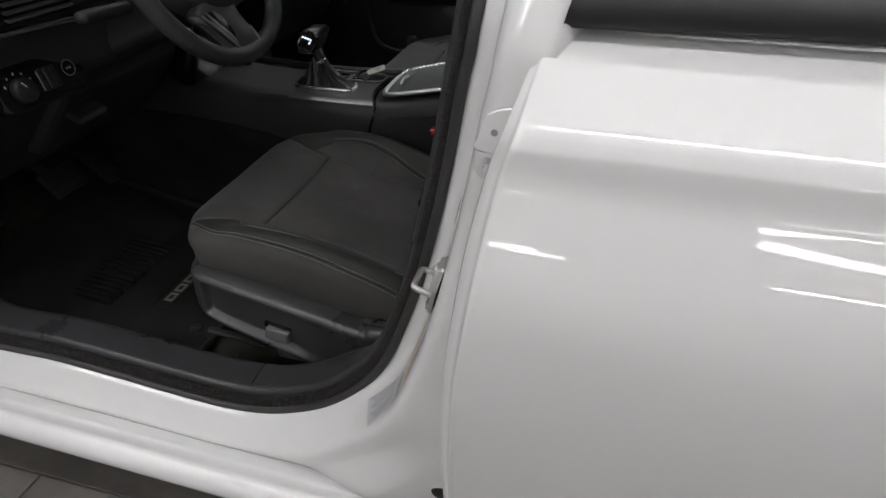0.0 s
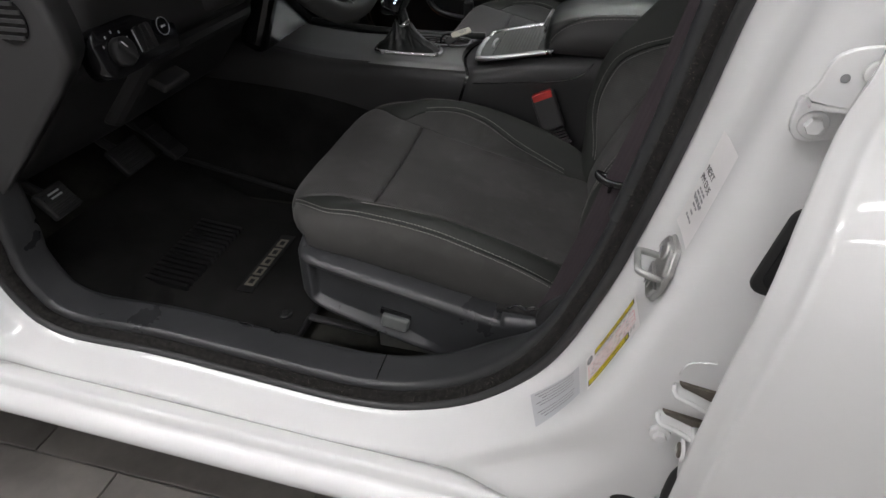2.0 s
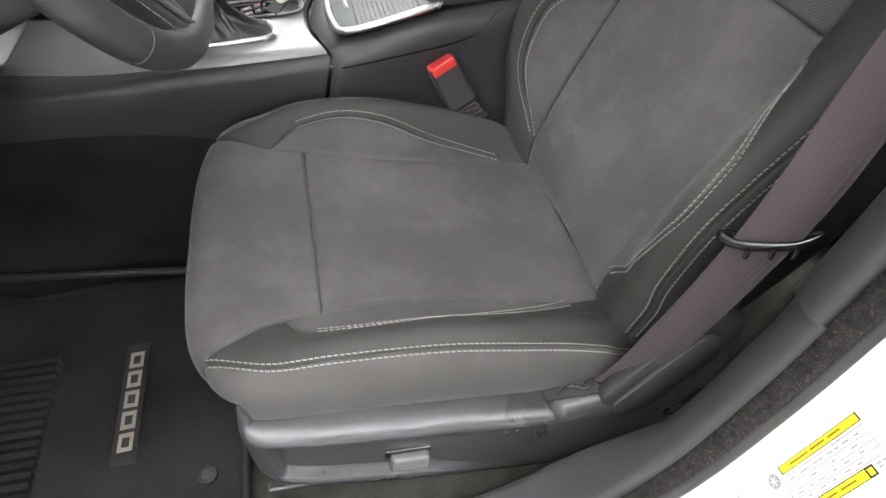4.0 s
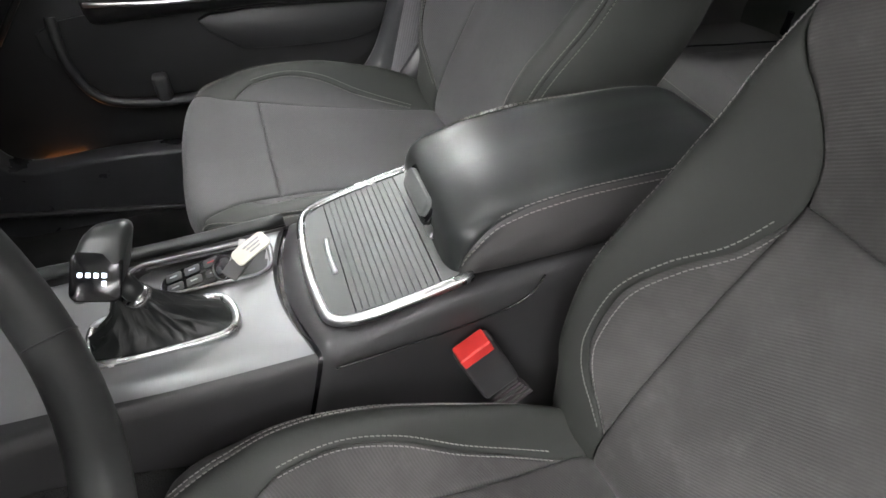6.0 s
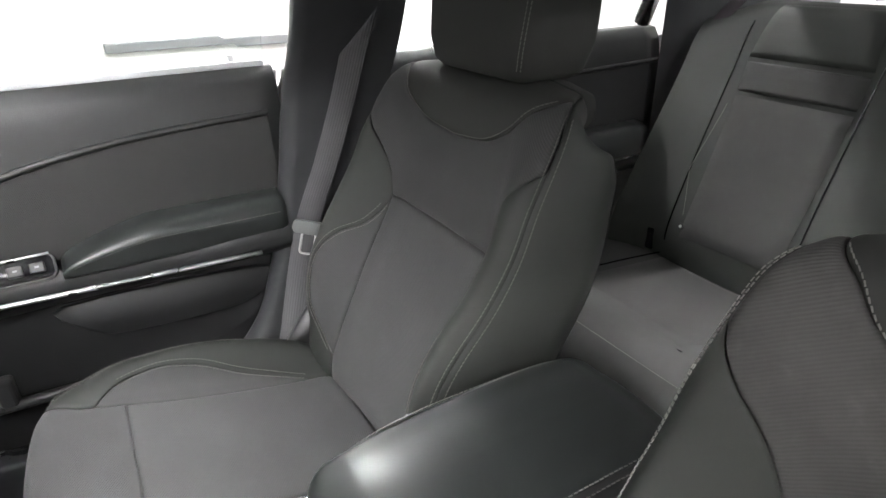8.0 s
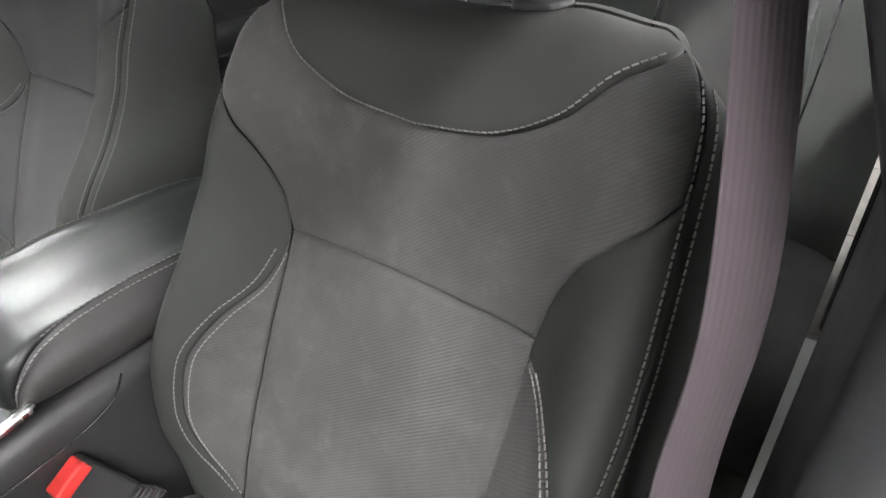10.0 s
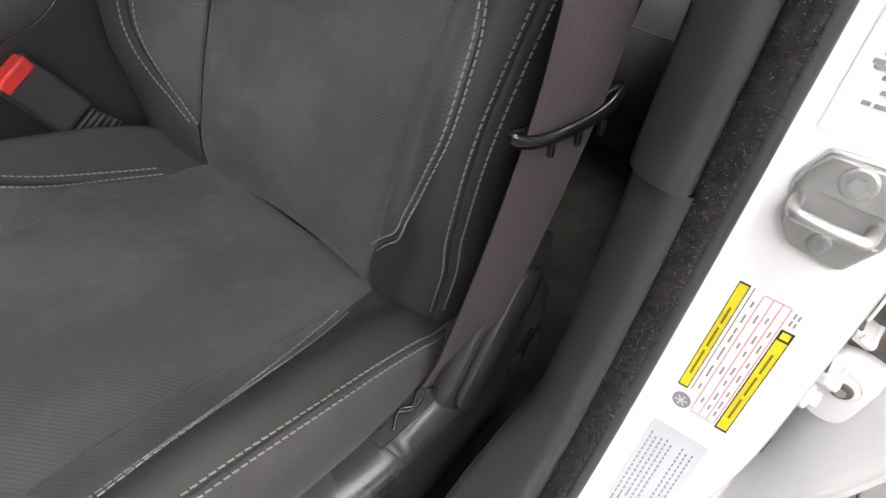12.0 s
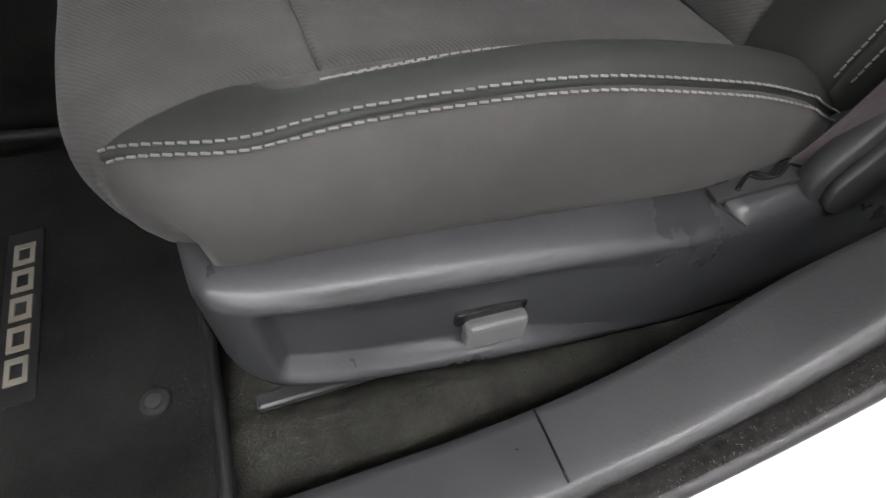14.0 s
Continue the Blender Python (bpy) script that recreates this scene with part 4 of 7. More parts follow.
grid("front_bumper", [[(x + 0.24 * (abs(y) / 0.84) ** 2.6, y, z) for y in across] for x, z in ((-2.10, 0.86), (-2.30, 0.80), (-2.37, 0.66), (-2.40, 0.45), (-2.38, 0.30), (-2.30, 0.22))], WHITE, BODY, "white front bumper")
grid("rear_bumper", [[(x - 0.16 * (abs(y) / 0.84) ** 2.6, y, z) for y in across] for x, z in ((2.34, 0.94), (2.40, 0.80), (2.46, 0.62), (2.46, 0.45), (2.40, 0.28), (2.3, 0.22))], WHITE, BODY, "white rear bumper")
grid("boot_lid", [[(x, y * 0.93, z - 0.04 * (y / 0.84) ** 2) for y in across] for x, z in ((1.80, 1.045), (1.95, 1.05), (2.15, 1.04), (2.36, 1.01), (2.40, 0.94))], WHITE, BODY, "white boot lid")
box("grille", (0.05, 0.9, 0.16), pose(-2.36, 0, 0.66), GLOSS, BODY, "black grille", 0.02, 3)


# ---- front seats ----
class Padding:
    """A padded surface: a middle line in side view, and a half profile across it that swells into bolsters."""

    def __init__(self, line, wide, swell, half, cx, cy, dz, out, hollow=0.006):
        self.c = spline(line, 400)
        t = unit(np.gradient(self.c, axis=0))
        self.n = np.stack([-t[:, 1], t[:, 0]], 1)
        s = np.concatenate([[0], np.cumsum(np.linalg.norm(np.diff(self.c, axis=0), axis=1))])
        self.s, self.length = s, s[-1]
        self.wide, self.swell, self.half = wide, swell, half
        self.cx, self.cy, self.dz, self.out = cx, cy, dz, out
        self.bow, self.side, self.inner, self.fuller = None, None, None, None

    def at_z(self, z):
        i = int(np.argmax(self.c[:, 1] >= z)) if (self.c[:, 1] >= z).any() else len(self.s) - 1
        return self.s[i]

    def at_x(self, x, after=0.0):
        ok = np.where(self.s >= after)[0]
        return self.s[ok[int(np.argmin(np.abs(self.c[ok, 0] - x)))]]

    def point(self, u, v):
        """u: metres along the middle line; v: 0 in the middle, plus outboard, up to 7 at the foot of the side."""
        u, v = np.broadcast_arrays(np.asarray(u, float), np.asarray(v, float))
        cx, cz, nx, nz = (np.interp(u, self.s, a) for a in (self.c[:, 0], self.c[:, 1], self.n[:, 0], self.n[:, 1]))
        k, b = self.wide(u), self.swell(u)
        a = np.clip(np.abs(v), 0, len(self.half) - 1 - 1e-6)
        i = a.astype(int)
        t = a - i
        h = np.array(self.half)

        def take(j):
            j = np.clip(j, -1, len(h) - 1)
            q = h[np.abs(j)].copy()
            q[..., 0] *= np.where(j < 0, -1, 1)
            return q
        p0, p1, p2, p3 = take(i - 1), take(i), take(i + 1), take(i + 2)
        tt = t[..., None]
        q = 0.5 * (2 * p1 + (p2 - p0) * tt + (2 * p0 - 5 * p1 + 4 * p2 - p3) * tt**2 + (3 * p1 - p0 - 3 * p2 + p3) * tt**3)
        o = q[..., 0] * k * np.where(v < 0, -1, 1)
        if self.inner:
            o = o * np.where(v < 0, 1 + (self.inner(u) - 1) * np.clip((np.abs(v) - 2) / 2, 0, 1), 1)
        drop = q[..., 1] * self.side(u) if self.side else q[..., 1]
        rise = drop + q[..., 2] * b
        if self.fuller:
            rise = rise + np.where(v < 0, self.fuller(u) * q[..., 2], 0)
        if self.bow:
            cx = cx + self.bow(u) * (np.abs(o) / 0.21) ** 2.5
        return np.stack([self.cx + cx + nx * rise, self.cy + self.out * o, self.dz + cz + nz * rise], -1)

    def normal(self, u, v):
        e = 1e-3
        a = self.point(u + e, v) - self.point(u - e, v)
        b = self.point(u, v + e * 5) - self.point(u, v - e * 5)
        return unit(np.cross(a, b)) * self.out


def panel(pad, name, u, v, mat, parent, label="", groove=0.0035, puff=0.0, reach=0.0045):
    """One upholstery panel; u and v are arrays of rows by columns. Its edges sink into the seams."""
    u, v = np.broadcast_arrays(np.asarray(u, float), np.asarray(v, float))
    p = pad.point(u, v)
    n = pad.normal(u, v)
    du = np.concatenate([np.zeros((1, p.shape[1])), np.cumsum(np.linalg.norm(np.diff(p, axis=0), axis=2), axis=0)])
    dv = np.concatenate([np.zeros((p.shape[0], 1)), np.cumsum(np.linalg.norm(np.diff(p, axis=1), axis=2), axis=1)], axis=1)
    edge = np.minimum(np.minimum(du, du[-1:] - du), np.minimum(dv, dv[:, -1:] - dv))
    sink = 1.35 * groove * np.exp(-edge / 0.0015) + 0.6 * groove * np.exp(-edge / 0.008)
    p = p + n * (puff - sink)[..., None]
    return grid(name, p, mat, parent, label, uv=np.stack([u, pad.out * p[..., 1]], -1), fix=False)


def warp(n):
    """Even steps with some crowded to both ends, where seams are."""
    t = np.linspace(0, 1, n - 6)
    h = t[1]
    return np.sort(np.concatenate([t, [h * 0.12, h * 0.3, h * 0.6, 1 - h * 0.12, 1 - h * 0.3, 1 - h * 0.6]]))


def between(lo, hi, n):
    """Columns from one edge to the other, row by row."""
    lo, hi = np.asarray(lo, float), np.asarray(hi, float)
    t = warp(n)
    return lo[:, None] * (1 - t) + hi[:, None] * t


def seam_line(pad, u, v, lift=0.0005):
    u, v = np.broadcast_arrays(np.asarray(u, float), np.asarray(v, float))
    n = pad.normal(u, v)
    return pad.point(u, v) + n * lift, n


def front_seat(cx, cy, dz, out, head_rise, inner_arc, label):
    cloth = CLOTH if out < 0 else CLOTH_CLEAN
    thread = THREAD if out < 0 else DARK_THREAD
    seat = thing("front_seat", (cx - 0.2, cy, 0.28), label, "car seat", "front seats")
    # the cushion
    line = [(-0.382, 0.476), (-0.428, 0.483), (-0.465, 0.504), (-0.488, 0.534), (-0.484, 0.562), (-0.455, 0.579), (-0.335, 0.569), (-0.2, 0.543), (-0.06, 0.504), (-0.024, 0.496), (0.001, 0.486), (0.015, 0.466), (0.020, 0.440)]
    line = [(x + (0.012 * min(1.0, max(0.0, (-0.2 - x) / 0.2)) if out > 0 else 0.0), z) for x, z in line]
    half = [(0, -0.006, 0), (0.09, -0.003, 0), (0.158, 0.003, 0), (0.202, -0.002, 1.0), (0.231, -0.007, 1.0), (0.245, -0.026, 0.85), (0.243, -0.050, 0.3), (0.219, -0.076, 0)]
    tmp = Padding(line, None, None, half, cx, cy, dz, out)
    nose = tmp.at_z(0.56)
    top = tmp.at_x(-0.335, nose)
    ux = lambda x: tmp.at_x(min(x, -0.335 + (x + 0.335) * 1.11), nose)
    wide = curve([(0, 0.84), (tmp.at_z(0.515), 0.88), (nose, 0.92), (ux(-0.40), 0.97), (ux(-0.33), 0.98), (ux(-0.2), 0.99), (ux(-0.04), 0.96), (ux(0.0), 0.92), (tmp.length, 0.87)])
    swell = curve([(0, 0), (nose, 0.004), (ux(-0.40), 0.012), (ux(-0.33), 0.032), (ux(-0.2), 0.047), (ux(-0.12), 0.046), (ux(-0.05), 0.038), (ux(-0.015), 0.024), (tmp.length, 0.015)])
    cu = Padding(line, wide, swell, half, cx, cy, dz, out)
    cu.bow = curve([(0, 0.058), (cu.at_z(0.535), 0.048), (nose, 0.041), (ux(-0.42), 0.022), (top, 0.0), (cu.length, 0.0)])
    cu.inner = curve([(0, 0.97), (0.15, 0.98), (0.22, 1.0), (0.33, 1.0), (0.39, 0.97), (0.45, 0.92), (0.52, 0.88), (0.62, 0.85), (cu.length, 0.84)])
    cushion = thing("cushion", (0, 0, 0), "", "")
    cushion.parent = seat
    for k in ("label", "category"):
        if k in cushion:
            del cushion[k]
    end = cu.length
    rows = lambda a, b, n: (a + (b - a) * warp(n))
    u = rows(top, end, 46)
    insert_line = curve([(top, 1.78), (top + 0.07, 1.60), (top + 0.14, 1.56), (top + 0.23, 1.65), (top + 0.31, 1.80), (end, 1.88)])
    insert_v = insert_line(u)
    panel(cu, "insert", u[:, None], between(-insert_v, insert_v, 40), cloth, cushion, "ribbed charcoal cloth insert", puff=0.001)
    tip = ux(-0.463)
    front_line = curve([(0, 4.6), (cu.at_z(0.515), 3.7), (tip, 2.85), (ux(-0.43), 2.42), (ux(-0.39), 2.0), (top, 1.78)])
    lo_c = lambda q: np.where(q < top, front_line(q), insert_line(q))
    edge_line = curve([(tip, 2.95), (ux(-0.43), 3.25), (ux(-0.40), 3.5), (ux(-0.33), 3.85), (ux(-0.2), 4.10), (ux(-0.06), 4.35), (end, 4.6)])
    u = rows(0.0, top, 40)
    panel(cu, "front_panel", u[:, None], between(-front_line(u), front_line(u), 46), cloth, cushion, "ribbed charcoal cloth front panel", puff=0.0015)
    ua, ub = ux(-0.375), ux(-0.045)
    arc = curve([(ua, 1.92), (ua + 0.018, 2.30), (ua + 0.04, 2.52), (ua + 0.097, 2.68), (ua + 0.15, 2.56), (ua + 0.225, 2.20), (ub - 0.04, 1.95), (ub, 1.80)])
    threads = []
    for sg in (-1, 1):
        u = rows(ua, ub, 40)
        a, b = lo_c(u), np.maximum(arc(u), lo_c(u) + 0.02)
        panel(cu, "crescent", u[:, None], sg * between(a, b, 14), cloth, cushion, "ribbed cloth bolster crescent", groove=0.0025)
        u = rows(tip, end, 60)
        a = np.where((u > ua) & (u < ub), np.maximum(arc(u), lo_c(u) + 0.02), lo_c(u))
        a = np.minimum(a, edge_line(u) - 0.03)
        panel(cu, "bolster", u[:, None], sg * between(a, edge_line(u), 20), VINYL, cushion, "black vinyl bolster", groove=0.0017)
        u = rows(0.0, end, 60)
        a = np.where(u < tip, front_line(u), edge_line(u))
        panel(cu, "side_panel", u[:, None], sg * between(a, np.full(len(u), 6.99), 16), CLOTH_FLAT, cushion, "charcoal cloth side panel", groove=0.0017)
        for dv in (-0.13, 0.13):
            q = np.linspace(tip + 0.004, end - 0.045, 90)
            threads += stitches(*seam_line(cu, q, sg * (edge_line(q) + dv)))
        for dv in (-0.05, 0.13):
            q = np.linspace(ua + 0.035, ub - 0.005, 80)
            threads += stitches(*seam_line(cu, q, sg * (np.maximum(arc(q), lo_c(q)) + dv)))
    # the rear end cap of the cushion
    v = np.linspace(-6.99, 6.99, 50)
    e0 = cu.point(end, v)
    grid("rear_cap", [e0, e0 + np.array((0.006, 0, -0.012)), e0 * np.array((1, 1, 0)) + np.array((0.008, 0, 0.40 + dz))], VINYL, cushion, "black cushion end")
    pan = cu.point(np.linspace(0, end, 12)[:, None], np.array([[-6.9, 6.9]]))
    grid("pan", pan - np.array((0, 0, 0.004)), PLASTIC, cushion, "black seat pan")
    join("stitching", threads, thread, cushion, "pale double stitching", kind="stuff")

    # the backrest
    line = [(0.006, 0.44), (-0.007, 0.50), (0.0095, 0.56), (0.072, 0.69), (0.140, 0.815), (0.160, 0.90), (0.174, 0.965), (0.190, 1.006), (0.218, 1.027), (0.262, 1.032)]
    half = [(0, -0.008, 0), (0.075, -0.005, 0), (0.142, 0.003, 0), (0.203, -0.002, 1.0), (0.234, -0.010, 1.0), (0.250, -0.045, 0.8), (0.249, -0.085, 0.2), (0.232, -0.118, 0)]
    tmp = Padding(line, None, None, half, cx, cy, dz, out)
    zu = tmp.at_z
    wide = curve([(0, 0.86), (zu(0.56), 0.93), (zu(0.68), 0.98), (zu(0.80), 1.0), (zu(0.88), 0.99), (zu(0.94), 0.97), (zu(0.985), 0.945), (zu(1.012), 0.90), (zu(1.027), 0.84), (tmp.length, 0.72)])
    swell = curve([(0, 0.012), (zu(0.56), 0.028), (zu(0.60), 0.048), (zu(0.68), 0.066), (zu(0.80), 0.060), (zu(0.90), 0.040), (zu(0.98), 0.012), (zu(1.02), 0.0), (tmp.length, -0.004)])
    bk = Padding(line, wide, swell, half, cx, cy, dz, out)
    bk.fuller = curve([(0, 0.0), (zu(0.52), 0.004), (zu(0.58), 0.014), (zu(0.68), 0.014), (zu(0.78), 0.004), (bk.length, 0.0)])
    bk.side = curve([(0, 1.0), (zu(0.93), 1.0), (zu(0.99), 0.85), (zu(1.02), 0.65), (bk.length, 0.5)])
    back = thing("backrest", (0, 0, 0), "", "")
    back.parent = seat
    for k in ("label", "category"):
        if k in back:
            del back[k]
    seam, shoulder, crown = zu(0.812), zu(0.950), bk.length
    u = rows(zu(0.475), seam, 46)
    two = np.interp(u, (zu(0.475), zu(0.66)), (2.1, 2.0))
    panel(bk, "insert", u[:, None], between(-two, two, 40), cloth, back, "ribbed charcoal cloth back insert", puff=0.001, groove=0.005)
    edge_v = 4.2
    yoke = curve([(0, zu(0.945)), (0.9, zu(0.952)), (1.9, zu(0.978)), (2.6, zu(1.008)), (3.3, zu(1.023)), (edge_v, zu(1.030))])
    wing = curve([(seam, 2.0), (seam + 0.03, 2.10), (seam + 0.075, 2.42), (seam + 0.11, 3.0), (shoulder, edge_v - 0.02)])
    # upper panel: from the chevron seam to the yoke, as wide as the wing line lets it
    vv = np.linspace(-1, 1, 50)
    uu = np.zeros((40, 50))
    vs = np.zeros((40, 50))
    for i, tt in enumerate(warp(40)):
        for j, w in enumerate(vv):
            vmax = edge_v
            q = abs(w) * vmax
            low = seam if q <= 2.0 else float(np.interp(q, wing(np.linspace(seam, shoulder, 60)), np.linspace(seam, shoulder, 60)))
            high = float(yoke(q))
            uu[i, j], vs[i, j] = low + (high - low) * tt, math.copysign(q, w)
    panel(bk, "upper_panel", uu, vs, cloth, back, "ribbed charcoal cloth upper panel", puff=0.001, groove=0.005)
    uy = np.zeros((16, 50))
    for i, tt in enumerate(warp(16)):
        for j, w in enumerate(vv):
            q = abs(w) * edge_v
            uy[i, j] = float(yoke(q)) * (1 - tt) + crown * tt
    panel(bk, "yoke", uy, np.broadcast_to(vv * edge_v, (16, 50)), YOKE, back, "dark smooth yoke under the headrest", groove=0.003)
    ua, ub = zu(0.535), zu(0.800)
    arc = curve([(ua, 2.06), (ua + 0.018, 2.42), (ua + 0.05, 2.85), (ua + 0.10, 3.12), (ua + 0.155, 3.08), (ua + 0.205, 2.75), (ua + 0.25, 2.28), (ub, 2.02)])
    full = curve([(ua, 2.06), (ua + 0.018, 2.28), (ua + 0.04, 2.62), (ua + 0.075, 2.95), (ua + 0.11, 3.25), (ua + 0.152, 3.48), (ua + 0.20, 3.38), (ua + 0.25, 2.88), (ua + 0.28, 2.38), (ub, 2.02)])
    bend = lambda q, side: (full(q) if out < 0 else arc(q)) if side > 0 else 2.0 + (arc(q) - 2.0) * inner_arc
    ins_b = lambda q: np.interp(q, (zu(0.475), zu(0.66)), (2.1, 2.0))
    threads = []
    for sg in (-1, 1):
        u = rows(ua, ub, 40)
        panel(bk, "crescent", u[:, None], sg * between(ins_b(u), np.maximum(bend(u, sg), ins_b(u) + 0.02), 14), cloth, back, "ribbed cloth bolster crescent", groove=0.0025)
        u = rows(zu(0.475), shoulder, 60)
        a = np.where((u > ua) & (u < ub), np.maximum(bend(u, sg), ins_b(u) + 0.02), ins_b(u))
        a = np.where(u > seam, wing(u), a)
        panel(bk, "bolster", u[:, None], sg * between(np.minimum(a, edge_v - 0.03), np.full(len(u), edge_v), 20), VINYL, back, "black vinyl bolster", groove=0.0012)
        u = rows(zu(0.46), crown, 70)
        panel(bk, "side_panel", u[:, None], sg * between(np.full(len(u), edge_v), np.full(len(u), 6.99), 18), VINYL, back, "black vinyl side panel", groove=0.0010)
        for dv in (-0.15, 0.17):
            q = np.linspace(zu(0.52), zu(1.018), 110)
            threads += stitches(*seam_line(bk, q, sg * (edge_v + dv)))
        for dv in (-0.06, 0.10):
            q = np.linspace(ua + 0.004, ub - 0.004, 80)
            threads += stitches(*seam_line(bk, q, sg * (np.maximum(bend(q, sg), 2.0) + dv)))
    q = np.linspace(-3.3, 3.3, 80)
    threads += stitches(*seam_line(bk, yoke(np.abs(q)) + 0.003, q))
    # back shell
    v0 = bk.point(np.linspace(zu(0.46), crown, 30)[:, None], np.array([[-6.99]]))[:, 0]
    v1 = bk.point(np.linspace(zu(0.46), crown, 30)[:, None], np.array([[6.99]]))[:, 0]
    shell = []
    for a, b in zip(v0, v1):
        mid = (a + b) / 2 + np.array((0.02, 0, 0))
        shell.append([a, a * 0.85 + b * 0.15 + np.array((0.014, 0, 0)), mid, a * 0.15 + b * 0.85 + np.array((0.014, 0, 0)), b])
    grid("back_shell", shell, PLASTIC, back, "black back shell")
    across = np.linspace(-6.99, 6.99, 40)
    e0 = bk.point(np.full(40, crown), across)
    e1 = e0 + np.array((0.05, 0, -0.012))
    w = np.abs(across) / 7
    e1 = e1 * (1 - w[:, None]) + e0 * w[:, None]
    grid("top_cap", [e0, (e0 + e1) / 2 + np.array((0, 0, 0.003)) * (1 - w[:, None]), e1], VINYL, back, "black vinyl top")
    join("stitching", threads, thread, back, "pale double stitching", kind="stuff")
    # white side tag of the airbag
    tag = bk.point(zu(0.985), 5.3)
    box("side_tag", (0.004, 0.006, 0.026), Matrix.Translation(Vector(tag) + Vector((0, out * 0.002, 0))) @ pose(0, 0, 0, 0, 20, 0), LABEL_GREY, back, "small pale fabric tag", 0.001)

    # the headrest: an upright cushion with rounded edges on two posts
    hx, hz = cx + 0.195, dz + 1.045 + head_rise
    rest = thing("headrest", (0, 0, 0), "", "")
    rest.parent = seat
    for k in ("label", "category"):
        if k in rest:
            del rest[k]
    secs = []
    for z, x0, x1, w in ((0.0, 0.030, 0.10, 0.085), (0.004, 0.014, 0.118, 0.108), (0.016, 0.003, 0.132, 0.119), (0.05, 0.0, 0.142, 0.127), (0.10, 0.006, 0.142, 0.131), (0.15, 0.018, 0.138, 0.129), (0.185, 0.032, 0.132, 0.121), (0.205, 0.046, 0.122, 0.108), (0.215, 0.062, 0.108, 0.085)):
        r = round_rect(2 * w, x1 - x0, min(0.028, (x1 - x0) / 2.3), 7)
        secs.append([(hx + (x0 + x1) / 2 + b + 0.010 * (a / w) ** 2 * (1 if b < 0 else 0), cy + a, hz + z + 0.004 * (1 - (a / w) ** 2)) for a, b in r])
    grid("pad", secs, YOKE, rest, "dark smooth headrest pad", wrap_v=True, cap_u=True, uv=[[(q[2], q[1]) for q in s] for s in secs])
    hs = []
    for sg in (-1, 1):
        for d in (-0.004, 0.004):
            pts = [(hx + x + 0.005, cy + sg * (w - 0.010 + d), hz + z) for z, x, w in ((0.02, 0.008, 0.119), (0.05, 0.005, 0.127), (0.10, 0.011, 0.131), (0.15, 0.023, 0.129), (0.185, 0.037, 0.121))]
            pts = spline(pts, 40)
            hs += stitches(pts - np.array((0.001, 0, 0)), np.tile((-0.8, sg * 0.6, 0), (40, 1)))
    join("stitching", hs, DARK_THREAD, rest, "grey double stitching", kind="stuff")
    for dy in (-0.065, 0.065):
        tube("post", [(hx + 0.068, cy + dy, hz - 0.08), (hx + 0.066, cy + dy, hz + 0.02)], 0.0065, CHROME, rest, "chrome post")
        slab("post_collar", round_rect(0.036, 0.046, 0.012), Matrix.Translation((hx + 0.068, cy + dy, dz + 1.036)), 0.012, PLASTIC, rest, "black plastic collar", 0.003, True)
    # base frame and runners
    for dy in (-0.17, 0.17):
        box("runner", (0.36, 0.035, 0.045), pose(cx - 0.15, cy + dy, 0.315), STEEL, seat, "grey steel runner", 0.004)
        box("riser", (0.36, 0.02, 0.09 + dz), pose(cx - 0.2, cy + dy, 0.38 + dz / 2), PLASTIC, seat, "black seat riser", 0.004)
    # outboard valance with its recess and lever
    o = lambda x, q, z: (cx + x, cy + out * (q + 0.008), dz + z)
    prof = curve([(-0.432, -0.012), (-0.424, 0.0), (-0.40, 0.010), (-0.35, 0.016), (-0.2, 0.021), (-0.108, 0.026), (0.06, 0.026)])
    topz = curve([(-0.432, 0.531), (-0.38, 0.526), (-0.25, 0.503), (-0.108, 0.480), (0.06, 0.470)])
    botz = curve([(-0.432, 0.458), (-0.41, 0.438), (-0.335, 0.416), (-0.2, 0.382), (0.06, 0.358)])
    soft = lambda q: float(np.clip(q, 0, 1) ** 2 * (3 - 2 * np.clip(q, 0, 1)))
    rws = []
    for x in np.concatenate([np.linspace(-0.432, -0.385, 22), np.linspace(-0.38, 0.06, 56)]):
        a, zt, zb = float(prof(x)), float(topz(x)), float(botz(x))
        row = [o(x, 0.190, zt + 0.004), o(x, 0.200, zt + 0.003), o(x, 0.217 + a * 0.7, zt - 0.001), o(x, 0.229 + a, zt - 0.005), o(x, 0.2345 + a, zt - 0.009), o(x, 0.2370 + a, zt - 0.0125)]
        hi, lo = zt - 0.0145, zb + 0.002
        for k in np.linspace(0, 1, 22):
            z = hi + (lo - hi) * k
            m = soft((x + 0.409) / 0.010) * soft((-0.165 - x) / 0.10) * soft((k - 0.02) / 0.12) * soft((0.93 - k) / 0.08)
            row.append(o(x, 0.2375 + a + 0.002 * k - 0.0145 * m, z))
        row += [o(x, 0.224 + a, zb - 0.001), o(x, 0.212 + a, zb - 0.004), o(x, 0.165, zb - 0.004)]
        rws.append(row)
    grid("valance", rws, DUSTY, seat, "black grained plastic side valance", cap_u=True)
    lm = Matrix.Translation(o(-0.270, 0.250, 0.4275)) @ pose(0, 0, 0, 10 * out, 9, 0)
    box("lever", (0.044, 0.014, 0.022), lm, LID, seat, "grey plastic seat switch", 0.0045, 3)
    box("lever_slot", (0.050, 0.006, 0.012), Matrix.Translation(o(-0.271, 0.2435, 0.4385)) @ pose(0, 0, 0, 0, 9, 0), GLOSS, seat, "dark switch slot", 0.001)
    # rear cover with the belt slot
    cov = []
